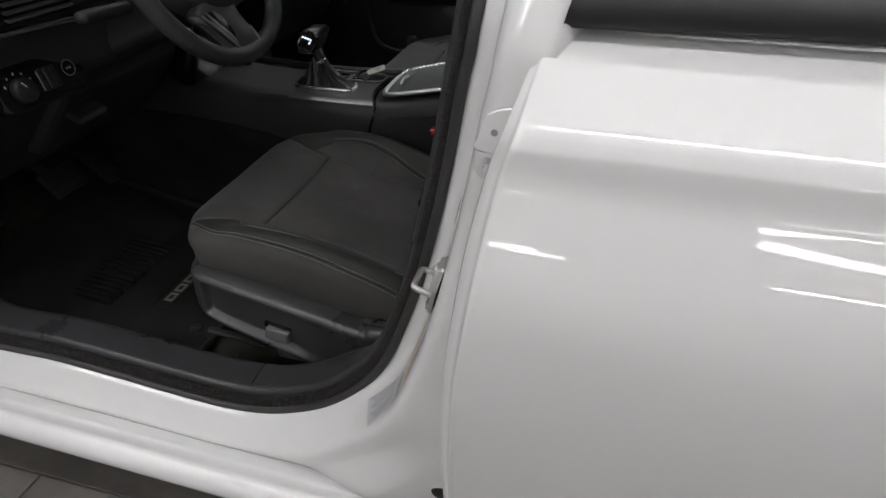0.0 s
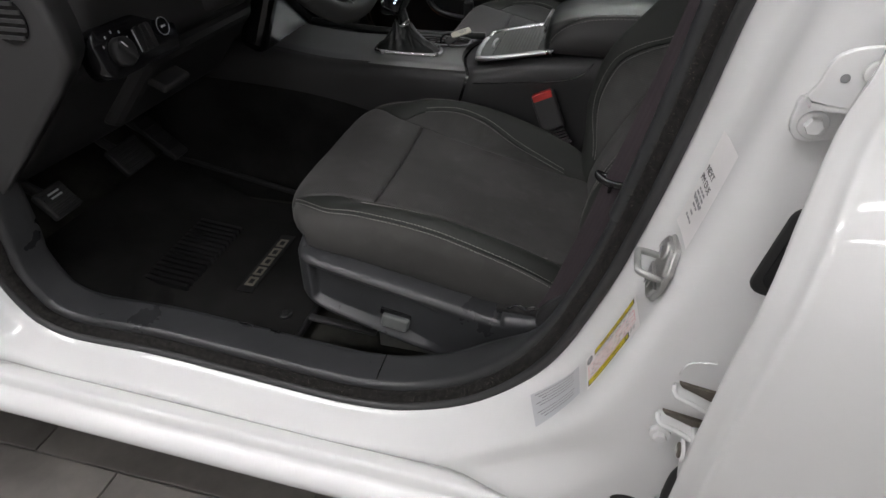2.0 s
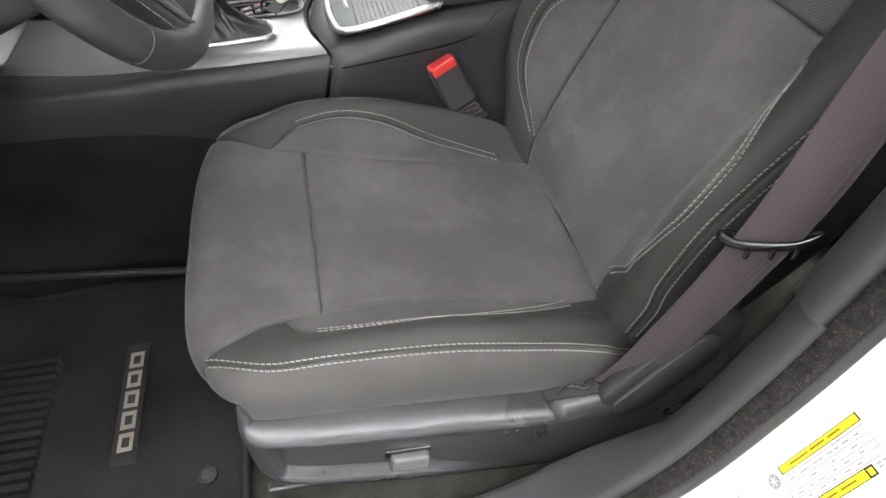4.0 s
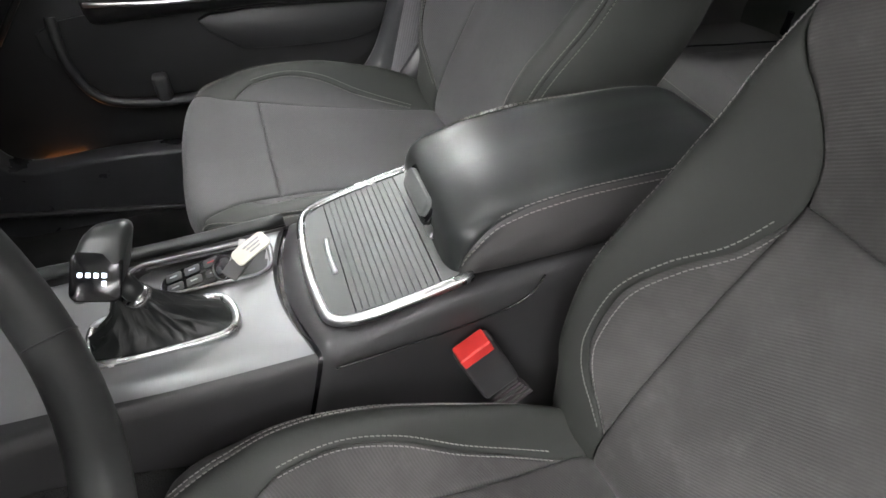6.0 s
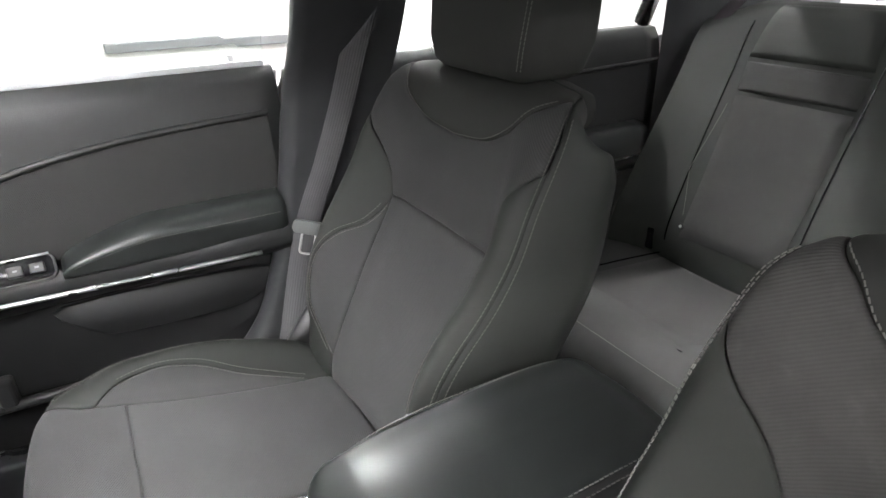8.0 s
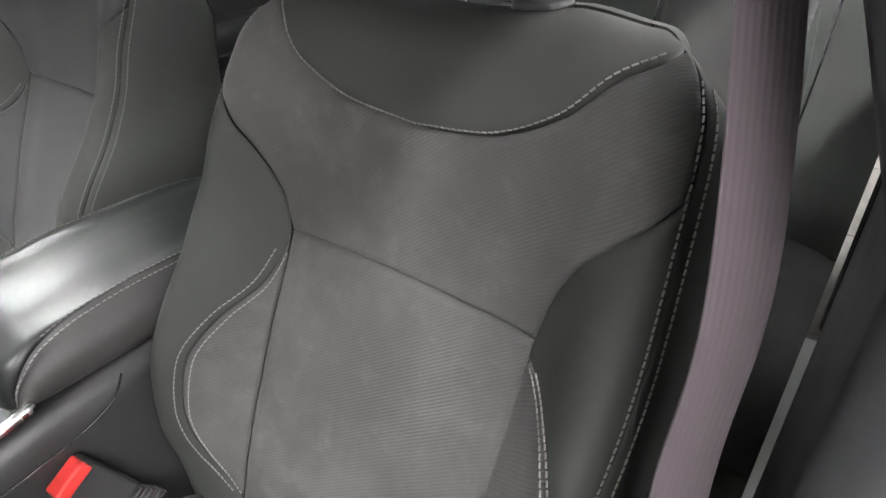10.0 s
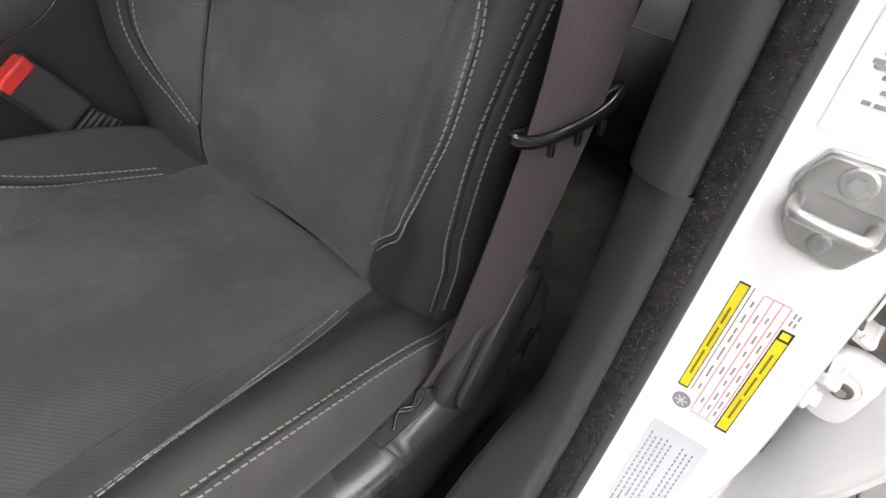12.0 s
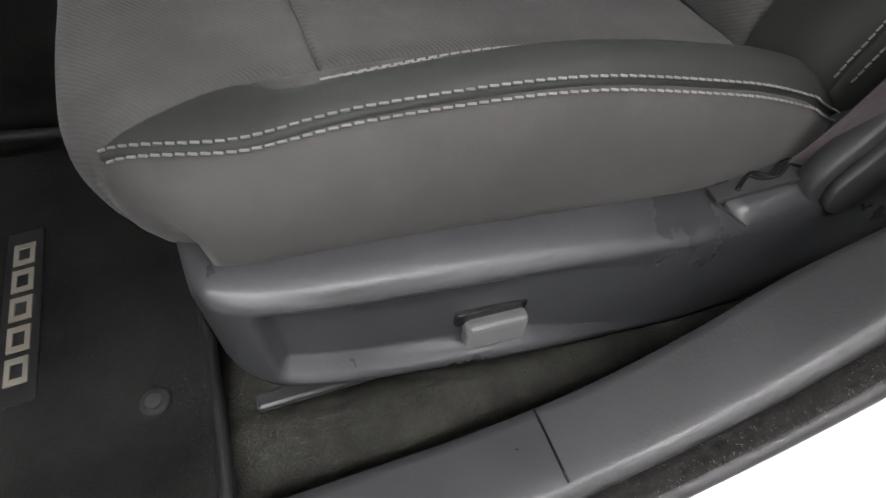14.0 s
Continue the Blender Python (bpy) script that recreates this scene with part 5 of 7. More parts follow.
    for x in np.linspace(-0.106, 0.085, 20):
        k = (x + 0.106) / 0.19
        zt = 0.479 + 0.012 * k + 0.05 * max(0, k - 0.35) ** 1.5
        cov.append([o(x, 0.19, zt + 0.003), o(x, 0.225, zt + 0.002), o(x, 0.250, zt + 0.001), o(x, 0.259, zt - 0.004), o(x, 0.2635, zt - 0.014), o(x, 0.262, 0.37), o(x, 0.2, 0.36)])
    grid("belt_cover", cov, DUSTY, seat, "black plastic belt anchor cover", cap_u=True)
    box("belt_slot", (0.074, 0.0125, 0.0036), Matrix.Translation(o(-0.079, 0.2415, 0.4848)) @ pose(0, 0, 0, 0, -4, 5 * out), BARK, seat, "dark belt slot", 0.0006)
    for j in range(3):
        fold = spline([o(-0.100 + 0.012 * j + 0.015 * i, 0.2385 + 0.0035 * (-1) ** (i + j), 0.4850 + 0.0011 * i + (0.0028 + 0.001 * j) * ((i + j) % 2)) for i in range(4)], 20)
        tube("belt_fold", fold, 0.0016, GLOSS, seat, "crumpled black webbing fold")
    for jx in (-0.1115, -0.0435):
        box("cover_joint", (0.0012, 0.026, 0.0012), Matrix.Translation(o(jx, 0.2560, 0.4800 + 0.06 * (jx + 0.1115))) @ pose(0, 0, 0, 14 * out, 0, 0), LIP, seat, "grey joint line", 0)
    lay = lambda q: Matrix.Translation(o(0.004, q, 0.521)) @ Matrix(((1, 0, 0, 0), (0, 0, out, 0), (0, 1, 0, 0), (0, 0, 0, 1))) @ pose(0, 0, 0, 0, 0, 53)
    slab("grip_housing", round_rect(0.175, 0.068, 0.028, 7), lay(0.2610) @ pose(0.012, 0.0, 0), 0.016, PLASTIC, seat, "black housing round the side pad", 0.004, True)
    slab("grip_pad", round_rect(0.138, 0.046, 0.021, 7), lay(0.2690), 0.007, LIP, seat, "grey rounded side pad", 0.002, True)
    box("rail_end", (0.12, 0.014, 0.007), Matrix.Translation(o(-0.375, 0.222, 0.372 - dz)) @ pose(0, 0, 0, 0, 5, 0), PLASTIC, seat, "black rail end", 0.003)
    return seat


front_seat(0.0, -0.371, 0.0, -1, 0.026, 0.68, "charcoal cloth and vinyl driver seat, lightly stained")
front_seat(0.057, 0.371, 0.025, 1, -0.020, 0.95, "clean charcoal cloth and vinyl passenger seat")


# ---- centre console ----
def console():
    t = thing("centre_console", (-0.2, 0.0, 0.28), "black centre console with silver trim and padded armrest", "console")
    topz = curve([(-1.0, 0.70), (-0.75, 0.665), (-0.55, 0.645), (-0.29, 0.647), (-0.11, 0.682), (0.1, 0.69), (0.35, 0.66)])
    hw = curve([(-1.0, 0.15), (-0.7, 0.125), (-0.5, 0.108), (-0.29, 0.110), (0.0, 0.112), (0.35, 0.11)])

    def side_rows(x0, x1, n, inset=0.0):
        rows = []
        for x in np.linspace(x0, x1, n):
            w, z = float(hw(x)) - inset, float(topz(x))
            half = [(w * 1.02, 0.27), (w * 1.05, 0.40), (w * 1.06, 0.52), (w * 1.04, z - 0.05), (w * 1.0, z - 0.018), (w * 0.965, z - 0.006), (w * 0.91, z - 0.001), (w * 0.80, z - 0.004), (0.0, z - 0.006)]
            half = spline(half, 26)
            rows.append([(x, -a, b) for a, b in half] + [(x, a, b) for a, b in half[::-1][1:]])
        return rows
    bow = lambda y, z: -0.026 * max(0.0, 1 - (y / 0.108) ** 2) - 0.28 * max(0.0, 0.640 - z)

    def bowed(rows, at):
        return [[(x + bow(y, z) * math.exp(-abs(x - at) / 0.12), y, z) for x, y, z in r] for r in rows]
    grid("front_housing", bowed(side_rows(-1.0, -0.276, 40), -0.273), PLASTIC, t, "black grained front housing", fix=False)
    grid("rear_housing", bowed(side_rows(-0.270, 0.33, 40), -0.273), PLASTIC, t, "black soft rear housing", cap_u=True, fix=False)
    grid("gap", bowed([[(x, y * 0.985, z - 0.004) for (_, y, z) in side_rows(-0.273, -0.273, 1)[0]] for x in (-0.282, -0.264)], -0.273), GLOSS, t, "dark joint", fix=False)
    for sg in (-1, 1):
        tube("parting_line", spline([(-0.262, sg * 0.1165, 0.622), (-0.2, sg * 0.1172, 0.628), (-0.1, sg * 0.1178, 0.640), (-0.05, sg * 0.1172, 0.656), (-0.03, sg * 0.114, 0.680)], 30), 0.0012, GLOSS, t, "thin dark parting line", n=6)
        edge = curve([(-1.0, 0.605), (-0.671, 0.576), (-0.58, 0.56), (-0.49, 0.538), (-0.34, 0.49)])
        side = [[(x, sg * (float(hw(x)) * np.interp(z, (0.27, 0.40, 0.52, 0.60), (1.02, 1.05, 1.06, 1.05)) + lift), z) for z, lift in [(float(edge(x)) + 0.001, 0.001)] + [(z, 0.006) for z in np.linspace(float(edge(x)) - 0.004, 0.272, 8)]] for x in np.linspace(-1.0, -0.34, 24)]
        grid("tunnel_carpet", side, MAT, t, "black carpet on the foot of the console", fix=False)
    # satin bezel with holes for the selector and the key tray
    lw = curve([(-0.72, 0.085), (-0.5, 0.098), (-0.40, 0.104), (-0.28, 0.106)])
    ringc, trayc = (-0.415, -0.030), (-0.382, 0.046)
    rg = spline([(-0.074, -0.022), (-0.066, -0.029), (-0.02, -0.031), (0.045, -0.029), (0.064, -0.022), (0.066, -0.004), (0.060, 0.014), (0.046, 0.027), (-0.01, 0.031), (-0.062, 0.030), (-0.076, 0.021), (-0.078, 0.0)], 60, True)

    def inside(px, py):
        if abs(px - trayc[0]) < 0.073 and abs(py - trayc[1]) < 0.025:
            return True
        q = rg * 0.96 + np.array(ringc)
        c = False
        for k in range(len(q)):
            (x1, y1), (x2, y2) = q[k - 1], q[k]
            if (y1 > py) != (y2 > py) and px < (x2 - x1) * (py - y1) / (y2 - y1) + x1:
                c = not c
        return c
    nx, ny = 120, 58
    pts, faces = [], []
    for i in range(nx):
        s_ = i / (nx - 1)
        for j in range(ny):
            w = -1 + 2 * j / (ny - 1)
            x = -0.72 + s_ * (0.72 - 0.279)
            y = w * float(lw(x)) * (1.0 if w < 0 else 0.9)
            x += -0.026 * max(0.0, 1 - (y / 0.108) ** 2) * s_**3
            pts.append((x, y, float(topz(x)) + 0.0025 - 0.008 * max(0, (abs(w) - 0.8) / 0.2) ** 2))
    for i in range(nx - 1):
        for j in range(ny - 1):
            q = (i * ny + j, i * ny + j + 1, (i + 1) * ny + j + 1, (i + 1) * ny + j)
            c = np.mean([pts[k] for k in q], axis=0)
            if not inside(c[0], c[1]):
                faces.append(q)
    link("bezel", pts, faces, SILVER, t, "satin silver bezel", fix=False)
    tube("pad_edge", spline([(-0.72, 0.090, float(topz(-0.72)) + 0.003), (-0.5, 0.101, 0.648), (-0.28, 0.106, 0.650)], 20), 0.008, LEATHER, t, "black padded edge")
    # key tray: a sunk well
    well = round_rect(0.15, 0.056, 0.018, 6)
    m = Matrix.Translation((-0.382, 0.046, 0.651))
    grid("key_tray", [[tuple(m @ Vector((a * k, b * k, z))) for a, b in well] for k, z in ((1.10, 0.001), (1.04, 0.001), (1.0, -0.003), (0.95, -0.018), (0.9, -0.024), (0.5, -0.025), (0.05, -0.025))], PLASTIC, t, "black key tray", wrap_v=True)
    tube("tray_rim", [tuple(m @ Vector((a * 1.05, b * 1.06, 0.0015))) for a, b in round_rect(0.15, 0.056, 0.02, 8)], 0.0018, SILVER, t, "silver tray rim", closed=True)
    # boot ring
    b = Matrix.Translation((-0.415, -0.030, 0.6515)) @ pose(0, 0, 0, 0, 0, 0)

    tube("boot_ring", [tuple(b @ Vector((a, c, 0.001))) for a, c in rg], 0.0042, CHROME, t, "bright chrome boot ring", closed=True)
    folds = []
    n = len(rg)
    for k, z, sx, sy in ((0.96, 0.0, 0.0, 0.0), (0.86, 0.008, -0.002, 0), (0.66, 0.018, -0.006, 0), (0.46, 0.032, -0.012, 0), (0.30, 0.048, -0.016, 0), (0.22, 0.060, -0.019, 0)):
        folds.append([tuple(b @ Vector((a * k * (1 + 0.10 * math.sin(i * 0.9 + z * 160) * (z > 0.004)) + sx, c * (k + 0.12 * (z > 0.03)) * (1 + 0.13 * math.cos(i * 1.3 + z * 130) * (z > 0.004)) + sy, z + 0.0025 * math.sin(i * 1.7 + z * 90) * (z > 0.004)))) for i, (a, c) in enumerate(rg)])
    grid("boot", folds, LEATHER, t, "creased black leather gaiter", wrap_v=True)
    # bin with sliding slatted lid
    zb = lambda x: float(curve([(-0.275, 0.660), (-0.11, 0.694)])(x))
    outer = spline([(-0.108, -0.101, 0), (-0.17, -0.102, 0), (-0.225, -0.099, 0), (-0.254, -0.088, 0), (-0.263, -0.06, 0), (-0.267, 0, 0), (-0.263, 0.06, 0), (-0.254, 0.088, 0), (-0.225, 0.099, 0), (-0.17, 0.102, 0), (-0.108, 0.101, 0)], 70)
    a = frames(outer)[0]
    sec = [(0.0055, -0.004), (0.005, 0.0025), (0.002, 0.0048), (-0.002, 0.0045), (-0.005, 0.002), (-0.0055, -0.004)]
    grid("bin_frame", [[(p[0] + s * q[0], p[1] + s * q[1], zb(p[0]) + h) for s, h in sec] for p, q in zip(outer, a)], CHROME, t, "bright chrome bin frame", wrap_v=True, cap_u=True)
    # front lip of the lid and slats that sit proud of dark grooves
    def halfw(x):
        return float(curve([(-0.262, 0.055), (-0.252, 0.083), (-0.225, 0.0925), (-0.17, 0.0955), (-0.09, 0.0955)])(x))
    grid("lid_bed", [[(x, y, zb(x) - 0.0035) for y in np.linspace(-halfw(x), halfw(x), 6)] for x in np.linspace(-0.262, -0.09, 16)], GLOSS, t, "dark lid bed", fix=False)
    part_slats(t, zb, halfw)
    tube("lid_pull", spline([(-0.2385, -0.028, zb(-0.238) + 0.002), (-0.2405, 0.0, zb(-0.24) + 0.005), (-0.2385, 0.028, zb(-0.238) + 0.002)], 14), 0.0028, CHROME, t, "slim chrome lid pull")
    # armrest: a padded lid that wraps down at the front, over a puffed side pad with a stitched seam between
    top = curve([(-0.130, 0.704), (-0.1285, 0.718), (-0.125, 0.729), (-0.117, 0.738), (-0.104, 0.7445), (-0.075, 0.7535), (-0.03, 0.758), (0.05, 0.7625), (0.13, 0.7635), (0.20, 0.7595), (0.235, 0.748), (0.25, 0.733), (0.255, 0.712)])
    wide = curve([(-0.130, 0.070), (-0.126, 0.084), (-0.117, 0.093), (-0.100, 0.098), (-0.05, 0.100), (0.15, 0.099), (0.22, 0.095), (0.245, 0.086), (0.255, 0.074)])
    seam = curve([(-0.120, 0.692), (-0.114, 0.712), (-0.100, 0.731), (-0.080, 0.744), (-0.033, 0.757), (0.03, 0.7615), (0.09, 0.7605), (0.18, 0.756), (0.235, 0.742), (0.255, 0.714)])
    floor_z = 0.690
    lid_rows = []
    for x in np.concatenate([np.linspace(-0.130, -0.085, 24), np.linspace(-0.08, 0.2, 26), np.linspace(0.21, 0.255, 12)]):
        w, z1 = float(wide(x)), float(top(x))
        z0 = float(seam(x)) if x > -0.120 else floor_z
        h = z1 - z0
        f = float(np.interp(x, (-0.120, -0.075), (1.0, 0.89)))
        side = spline([(w * 0.985 * f, z0 - 0.002), (w * 0.998 * f, z0 + 0.12 * h), (w * 0.996 * f, z0 + 0.42 * h), (w * 0.965 * f, z0 + 0.74 * h), (w * 0.89 * f, z0 + 0.94 * h), (w * 0.70 * f, z1), (w * 0.35 * f, z1 + 0.003), (0.0, z1 + 0.004)], 24)
        lid_rows.append([(x, -a, c) for a, c in side] + [(x, a, c) for a, c in side[::-1][1:]])
    grid("armrest_lid", lid_rows, LEATHER, t, "black leather armrest lid", cap_u=True, fix=False)
    th = []
    for sg in (-1, 1):
        pad = []
        for x in np.concatenate([np.linspace(-0.1195, -0.08, 18), np.linspace(-0.07, 0.245, 26)]):
            w, z1 = float(wide(x)), float(seam(x))
            d = z1 - floor_z
            f = float(np.interp(x, (-0.120, -0.075), (1.0, 0.89)))
            pad.append([(x, sg * a, c) for a, c in spline([(w * 0.985 * f, z1 + 0.0005), (w * 1.03 * f, z1 - 0.06 * d), (w * (0.5 + 0.51 * f), z1 - 0.22 * d), (w * 1.025, z1 - 0.48 * d), (w * 1.035, z1 - 0.74 * d), (w * 1.012, floor_z + 0.06 * d), (w * 0.96, floor_z - 0.003)], 18)])
        grid("side_pad", pad, SOFT, t, "soft charcoal side pad", fix=False)
        q = np.linspace(-0.117, 0.2, 110)
        for lift, grow in ((0.0016, 0.968), (-0.0042, 1.036)):
            pts = np.array([(x - 0.002, sg * float(wide(x)) * (grow + 0.012) * float(np.interp(x, (-0.120, -0.075), (1.0, 0.89))), float(seam(x)) + 0.0012 + lift * min(1.0, (x + 0.120) / 0.02)) for x in q])
            th += stitches(pts, np.tile((0, sg * 0.75, 0.65), (len(q), 1)), length=0.0045, gap=0.002, width=0.0006)
    join("stitching", th, THREAD, t, "grey double stitching", kind="stuff")
    grid("bin_back", [[(-0.112, y, z) for y in np.linspace(-0.094, 0.094, 6)] for z in (0.66, 0.705)], LID, t, "dark panel behind the lid", fix=False)
    mm = Matrix.Translation((-0.1310, 0.012, 0.722)) @ pose(0, 0, 0, 0, -62, 0)
    slab("latch_recess", round_rect(0.034, 0.084, 0.010), mm @ pose(0, 0, -0.001), 0.010, GLOSS, t, "dark latch recess", 0.002, True)
    slab("latch", round_rect(0.024, 0.070, 0.007), mm @ pose(0.002, 0, 0.005), 0.012, LID, t, "grey plastic armrest latch", 0.003, True)
    slab("latch", round_rect(0.022, 0.020, 0.004), Matrix.Translation((-0.131, -0.030, 0.708)) @ pose(0, 0, 0, 0, -60, 0), 0.012, CHROME, t, "small chrome lower latch", 0.002, True)
    # selector lever
    tube("lever", [(-0.424, -0.033, 0.695), (-0.436, -0.034, 0.735)], 0.0105, LEATHER, t, "black lever neck")
    tube("lever_collar", [(-0.4275, -0.034, 0.703), (-0.4305, -0.034, 0.712)], 0.0135, CHROME, t, "chrome lever collar")
    kn = []
    for y, x0, x1, z0, z1, r in ((-0.0665, -0.470, -0.434, 0.728, 0.744, 0.006), (-0.064, -0.476, -0.428, 0.720, 0.758, 0.010), (-0.054, -0.478, -0.424, 0.716, 0.775, 0.013), (-0.040, -0.476, -0.420, 0.714, 0.788, 0.014), (-0.024, -0.472, -0.416, 0.722, 0.793, 0.016), (-0.010, -0.466, -0.416, 0.740, 0.790, 0.016), (-0.002, -0.458, -0.422, 0.752, 0.780, 0.012), (0.001, -0.450, -0.430, 0.760, 0.773, 0.006)):
        q = round_rect(x1 - x0, z1 - z0, min(r, (z1 - z0) * 0.45), 6)
        kn.append([((x0 + x1) / 2 + a, y, (z0 + z1) / 2 + c) for a, c in q])
    kn = [[(-0.446 + (x + 0.446) * 0.80, -0.012 + (y + 0.012) * 0.72, 0.772 + (z - 0.775) * 0.80) for x, y, z in r] for r in kn]
    kn = [[(x + 0.004 + 0.40 * (z - 0.755), y, z) for x, y, z in r] for r in kn]
    grid("selector_knob", kn, LEATHER, t, "black leather selector knob", wrap_v=True, cap_u=True)
    fm = Matrix.Translation((-0.4450, -0.0515, 0.7565)) @ pose(0, 0, 0, 52, 0, 0) @ pose(0, 0, 0.0035, 0, 14, -16)
    slab("knob_face", round_rect(0.041, 0.044, 0.008), fm, 0.012, GLOSS, t, "gloss black knob face", 0.002, True)
    for i in range(4):
        box("mark", (0.0034, 0.0038, 0.0006), fm @ pose(-0.0125 + 0.0062 * i, 0.002, 0.0004), DISPLAY, t, "lit white selector mark", 0)
    box("mark", (0.0034, 0.0038, 0.0006), fm @ pose(0.0062, -0.005, 0.0004), DISPLAY, t, "lit white selector mark", 0)
    return t


def part_slats(t, zb, halfw):
    """A plain front strip and flat slats with narrow grooves between them."""
    def strip(name, x0, x1):
        prof = [(x0, -0.003), (x0, 0.0002), (x0 + 0.0002, 0.0004), (x1 - 0.0002, 0.0004), (x1, 0.0002), (x1, -0.003)]
        grid(name, [[(x, k * (halfw(x) - 0.0006), zb(x) + h) for x, h in prof] for k in np.linspace(-1, 1, 9)], LID, t, "", smooth=False, fix=False)
    grid("lid_front", [[(q, y, zb(q) + 0.0004) for y in np.linspace(-halfw(q), halfw(q), 8)] for q in np.linspace(-0.261, -0.2305, 10)], LID, t, "dark grey lid front", fix=False)
    x = -0.2295
    while x < -0.142:
        strip("slat", x, x + 0.0062)
        x += 0.0069
    strip("lid_rear", x + 0.0008, -0.106)


console()


def buckle(x, y, z, out, label):
    t = thing("belt_buckle", (x, y, z - 0.08), label, "seat belt")
    m = Matrix.Translation((x, y, z)) @ pose(0, 0, 0, 0, -23, 0) @ pose(0, 0, 0, 10 * out, 0, -8 * out)
    box("body", (0.046, 0.024, 0.075), m @ pose(0.0, 0, -0.036), PLASTIC, t, "black plastic buckle body", 0.005, 3)
    box("button", (0.039, 0.0262, 0.0150), m @ pose(-0.001, 0, -0.0040), RED, t, "red release button", 0.003, 3)
    for i in range(6):
        box("boot_fold", (0.038 - 0.001 * i, 0.019, 0.0038), m @ pose(0.002 * i, 0, -0.078 - 0.0062 * i), WEB if i % 2 else PLASTIC, t, "grey folded boot", 0.0012)
    return t


buckle(-0.119, -0.135, 0.621, -1, "seat belt buckle with red button by the driver seat")
buckle(-0.058, 0.135, 0.655, 1, "seat belt buckle with red button by the passenger seat")


def key_fob():
    t = thing("key_fob", (-0.37, 0.04, 0.628), "black remote key fob with a cream paper tag in the tray", "key")
    m = Matrix.Translation((-0.386, 0.042, 0.640)) @ pose(0, 0, 0, 0, -8, 6)
    slab("shell", round_rect(0.082, 0.042, 0.016, 6), m @ pose(0, 0, 0.010), 0.015, GLOSS, t, "black plastic shell", 0.005, True)
    tube("shell_seam", [tuple(m @ Vector((a, b, 0.006))) for a, b in round_rect(0.0822, 0.0422, 0.016, 6)], 0.0006, LABEL_GREY, t, "thin pale seam", n=5, closed=True)
    for i, (a, b) in enumerate(((-0.024, 0.009), (-0.003, 0.009), (0.019, 0.009), (-0.024, -0.009), (-0.003, -0.009), (0.019, -0.009))):
        slab("button", round_rect(0.018, 0.014, 0.003), m @ pose(a, b, 0.0112), 0.002, TRIM, t, "grey rubber button", 0.0008, True)
        box("mark", (0.008, 0.0018, 0.0004), m @ pose(a, b, 0.0114), LABEL_GREY if i != 2 else RED, t, "pale print mark", 0)
    tube("ring", [(-0.345 + 0.012 * math.cos(a), 0.038 + 0.010 * math.sin(a), 0.655 + 0.006 * math.cos(a)) for a in np.linspace(0, 6.28, 24, endpoint=False)], 0.0013, STEEL, t, "steel key ring", n=6, closed=True)
    tube("key_loop", [(-0.352 + 0.014 * math.cos(a), 0.030 + 0.012 * math.sin(a), 0.660 + 0.008 * math.sin(a)) for a in np.linspace(0, 6.28, 20, endpoint=False)], 0.0024, GLOSS, t, "black split ring sleeve", n=6, closed=True)
    box("key_bow", (0.034, 0.020, 0.005), Matrix.Translation((-0.340, 0.03, 0.660)) @ pose(0, 0, 0, 20, -20, 40), PLASTIC, t, "black key bow", 0.0015)
    box("key_blade", (0.034, 0.007, 0.0022), Matrix.Translation((-0.335, 0.045, 0.664)) @ pose(0, 0, 0, 10, -25, 70), STEEL, t, "steel key blade", 0.0005)
    g = Matrix.Translation((-0.322, 0.036, 0.676)) @ pose(0, 0, 0, 12, -16, 24)
    slab("tag", round_rect(0.044, 0.022, 0.006), g, 0.0025, CREAM, t, "cream paper tag", 0.0006)
    for i in range(3):
        box("print_bar", (0.022 - 0.004 * i, 0.002, 0.0003), g @ pose(0.004, 0.005 - 0.0045 * i, 0.0003), INK, t, "", 0)
    return t


key_fob()


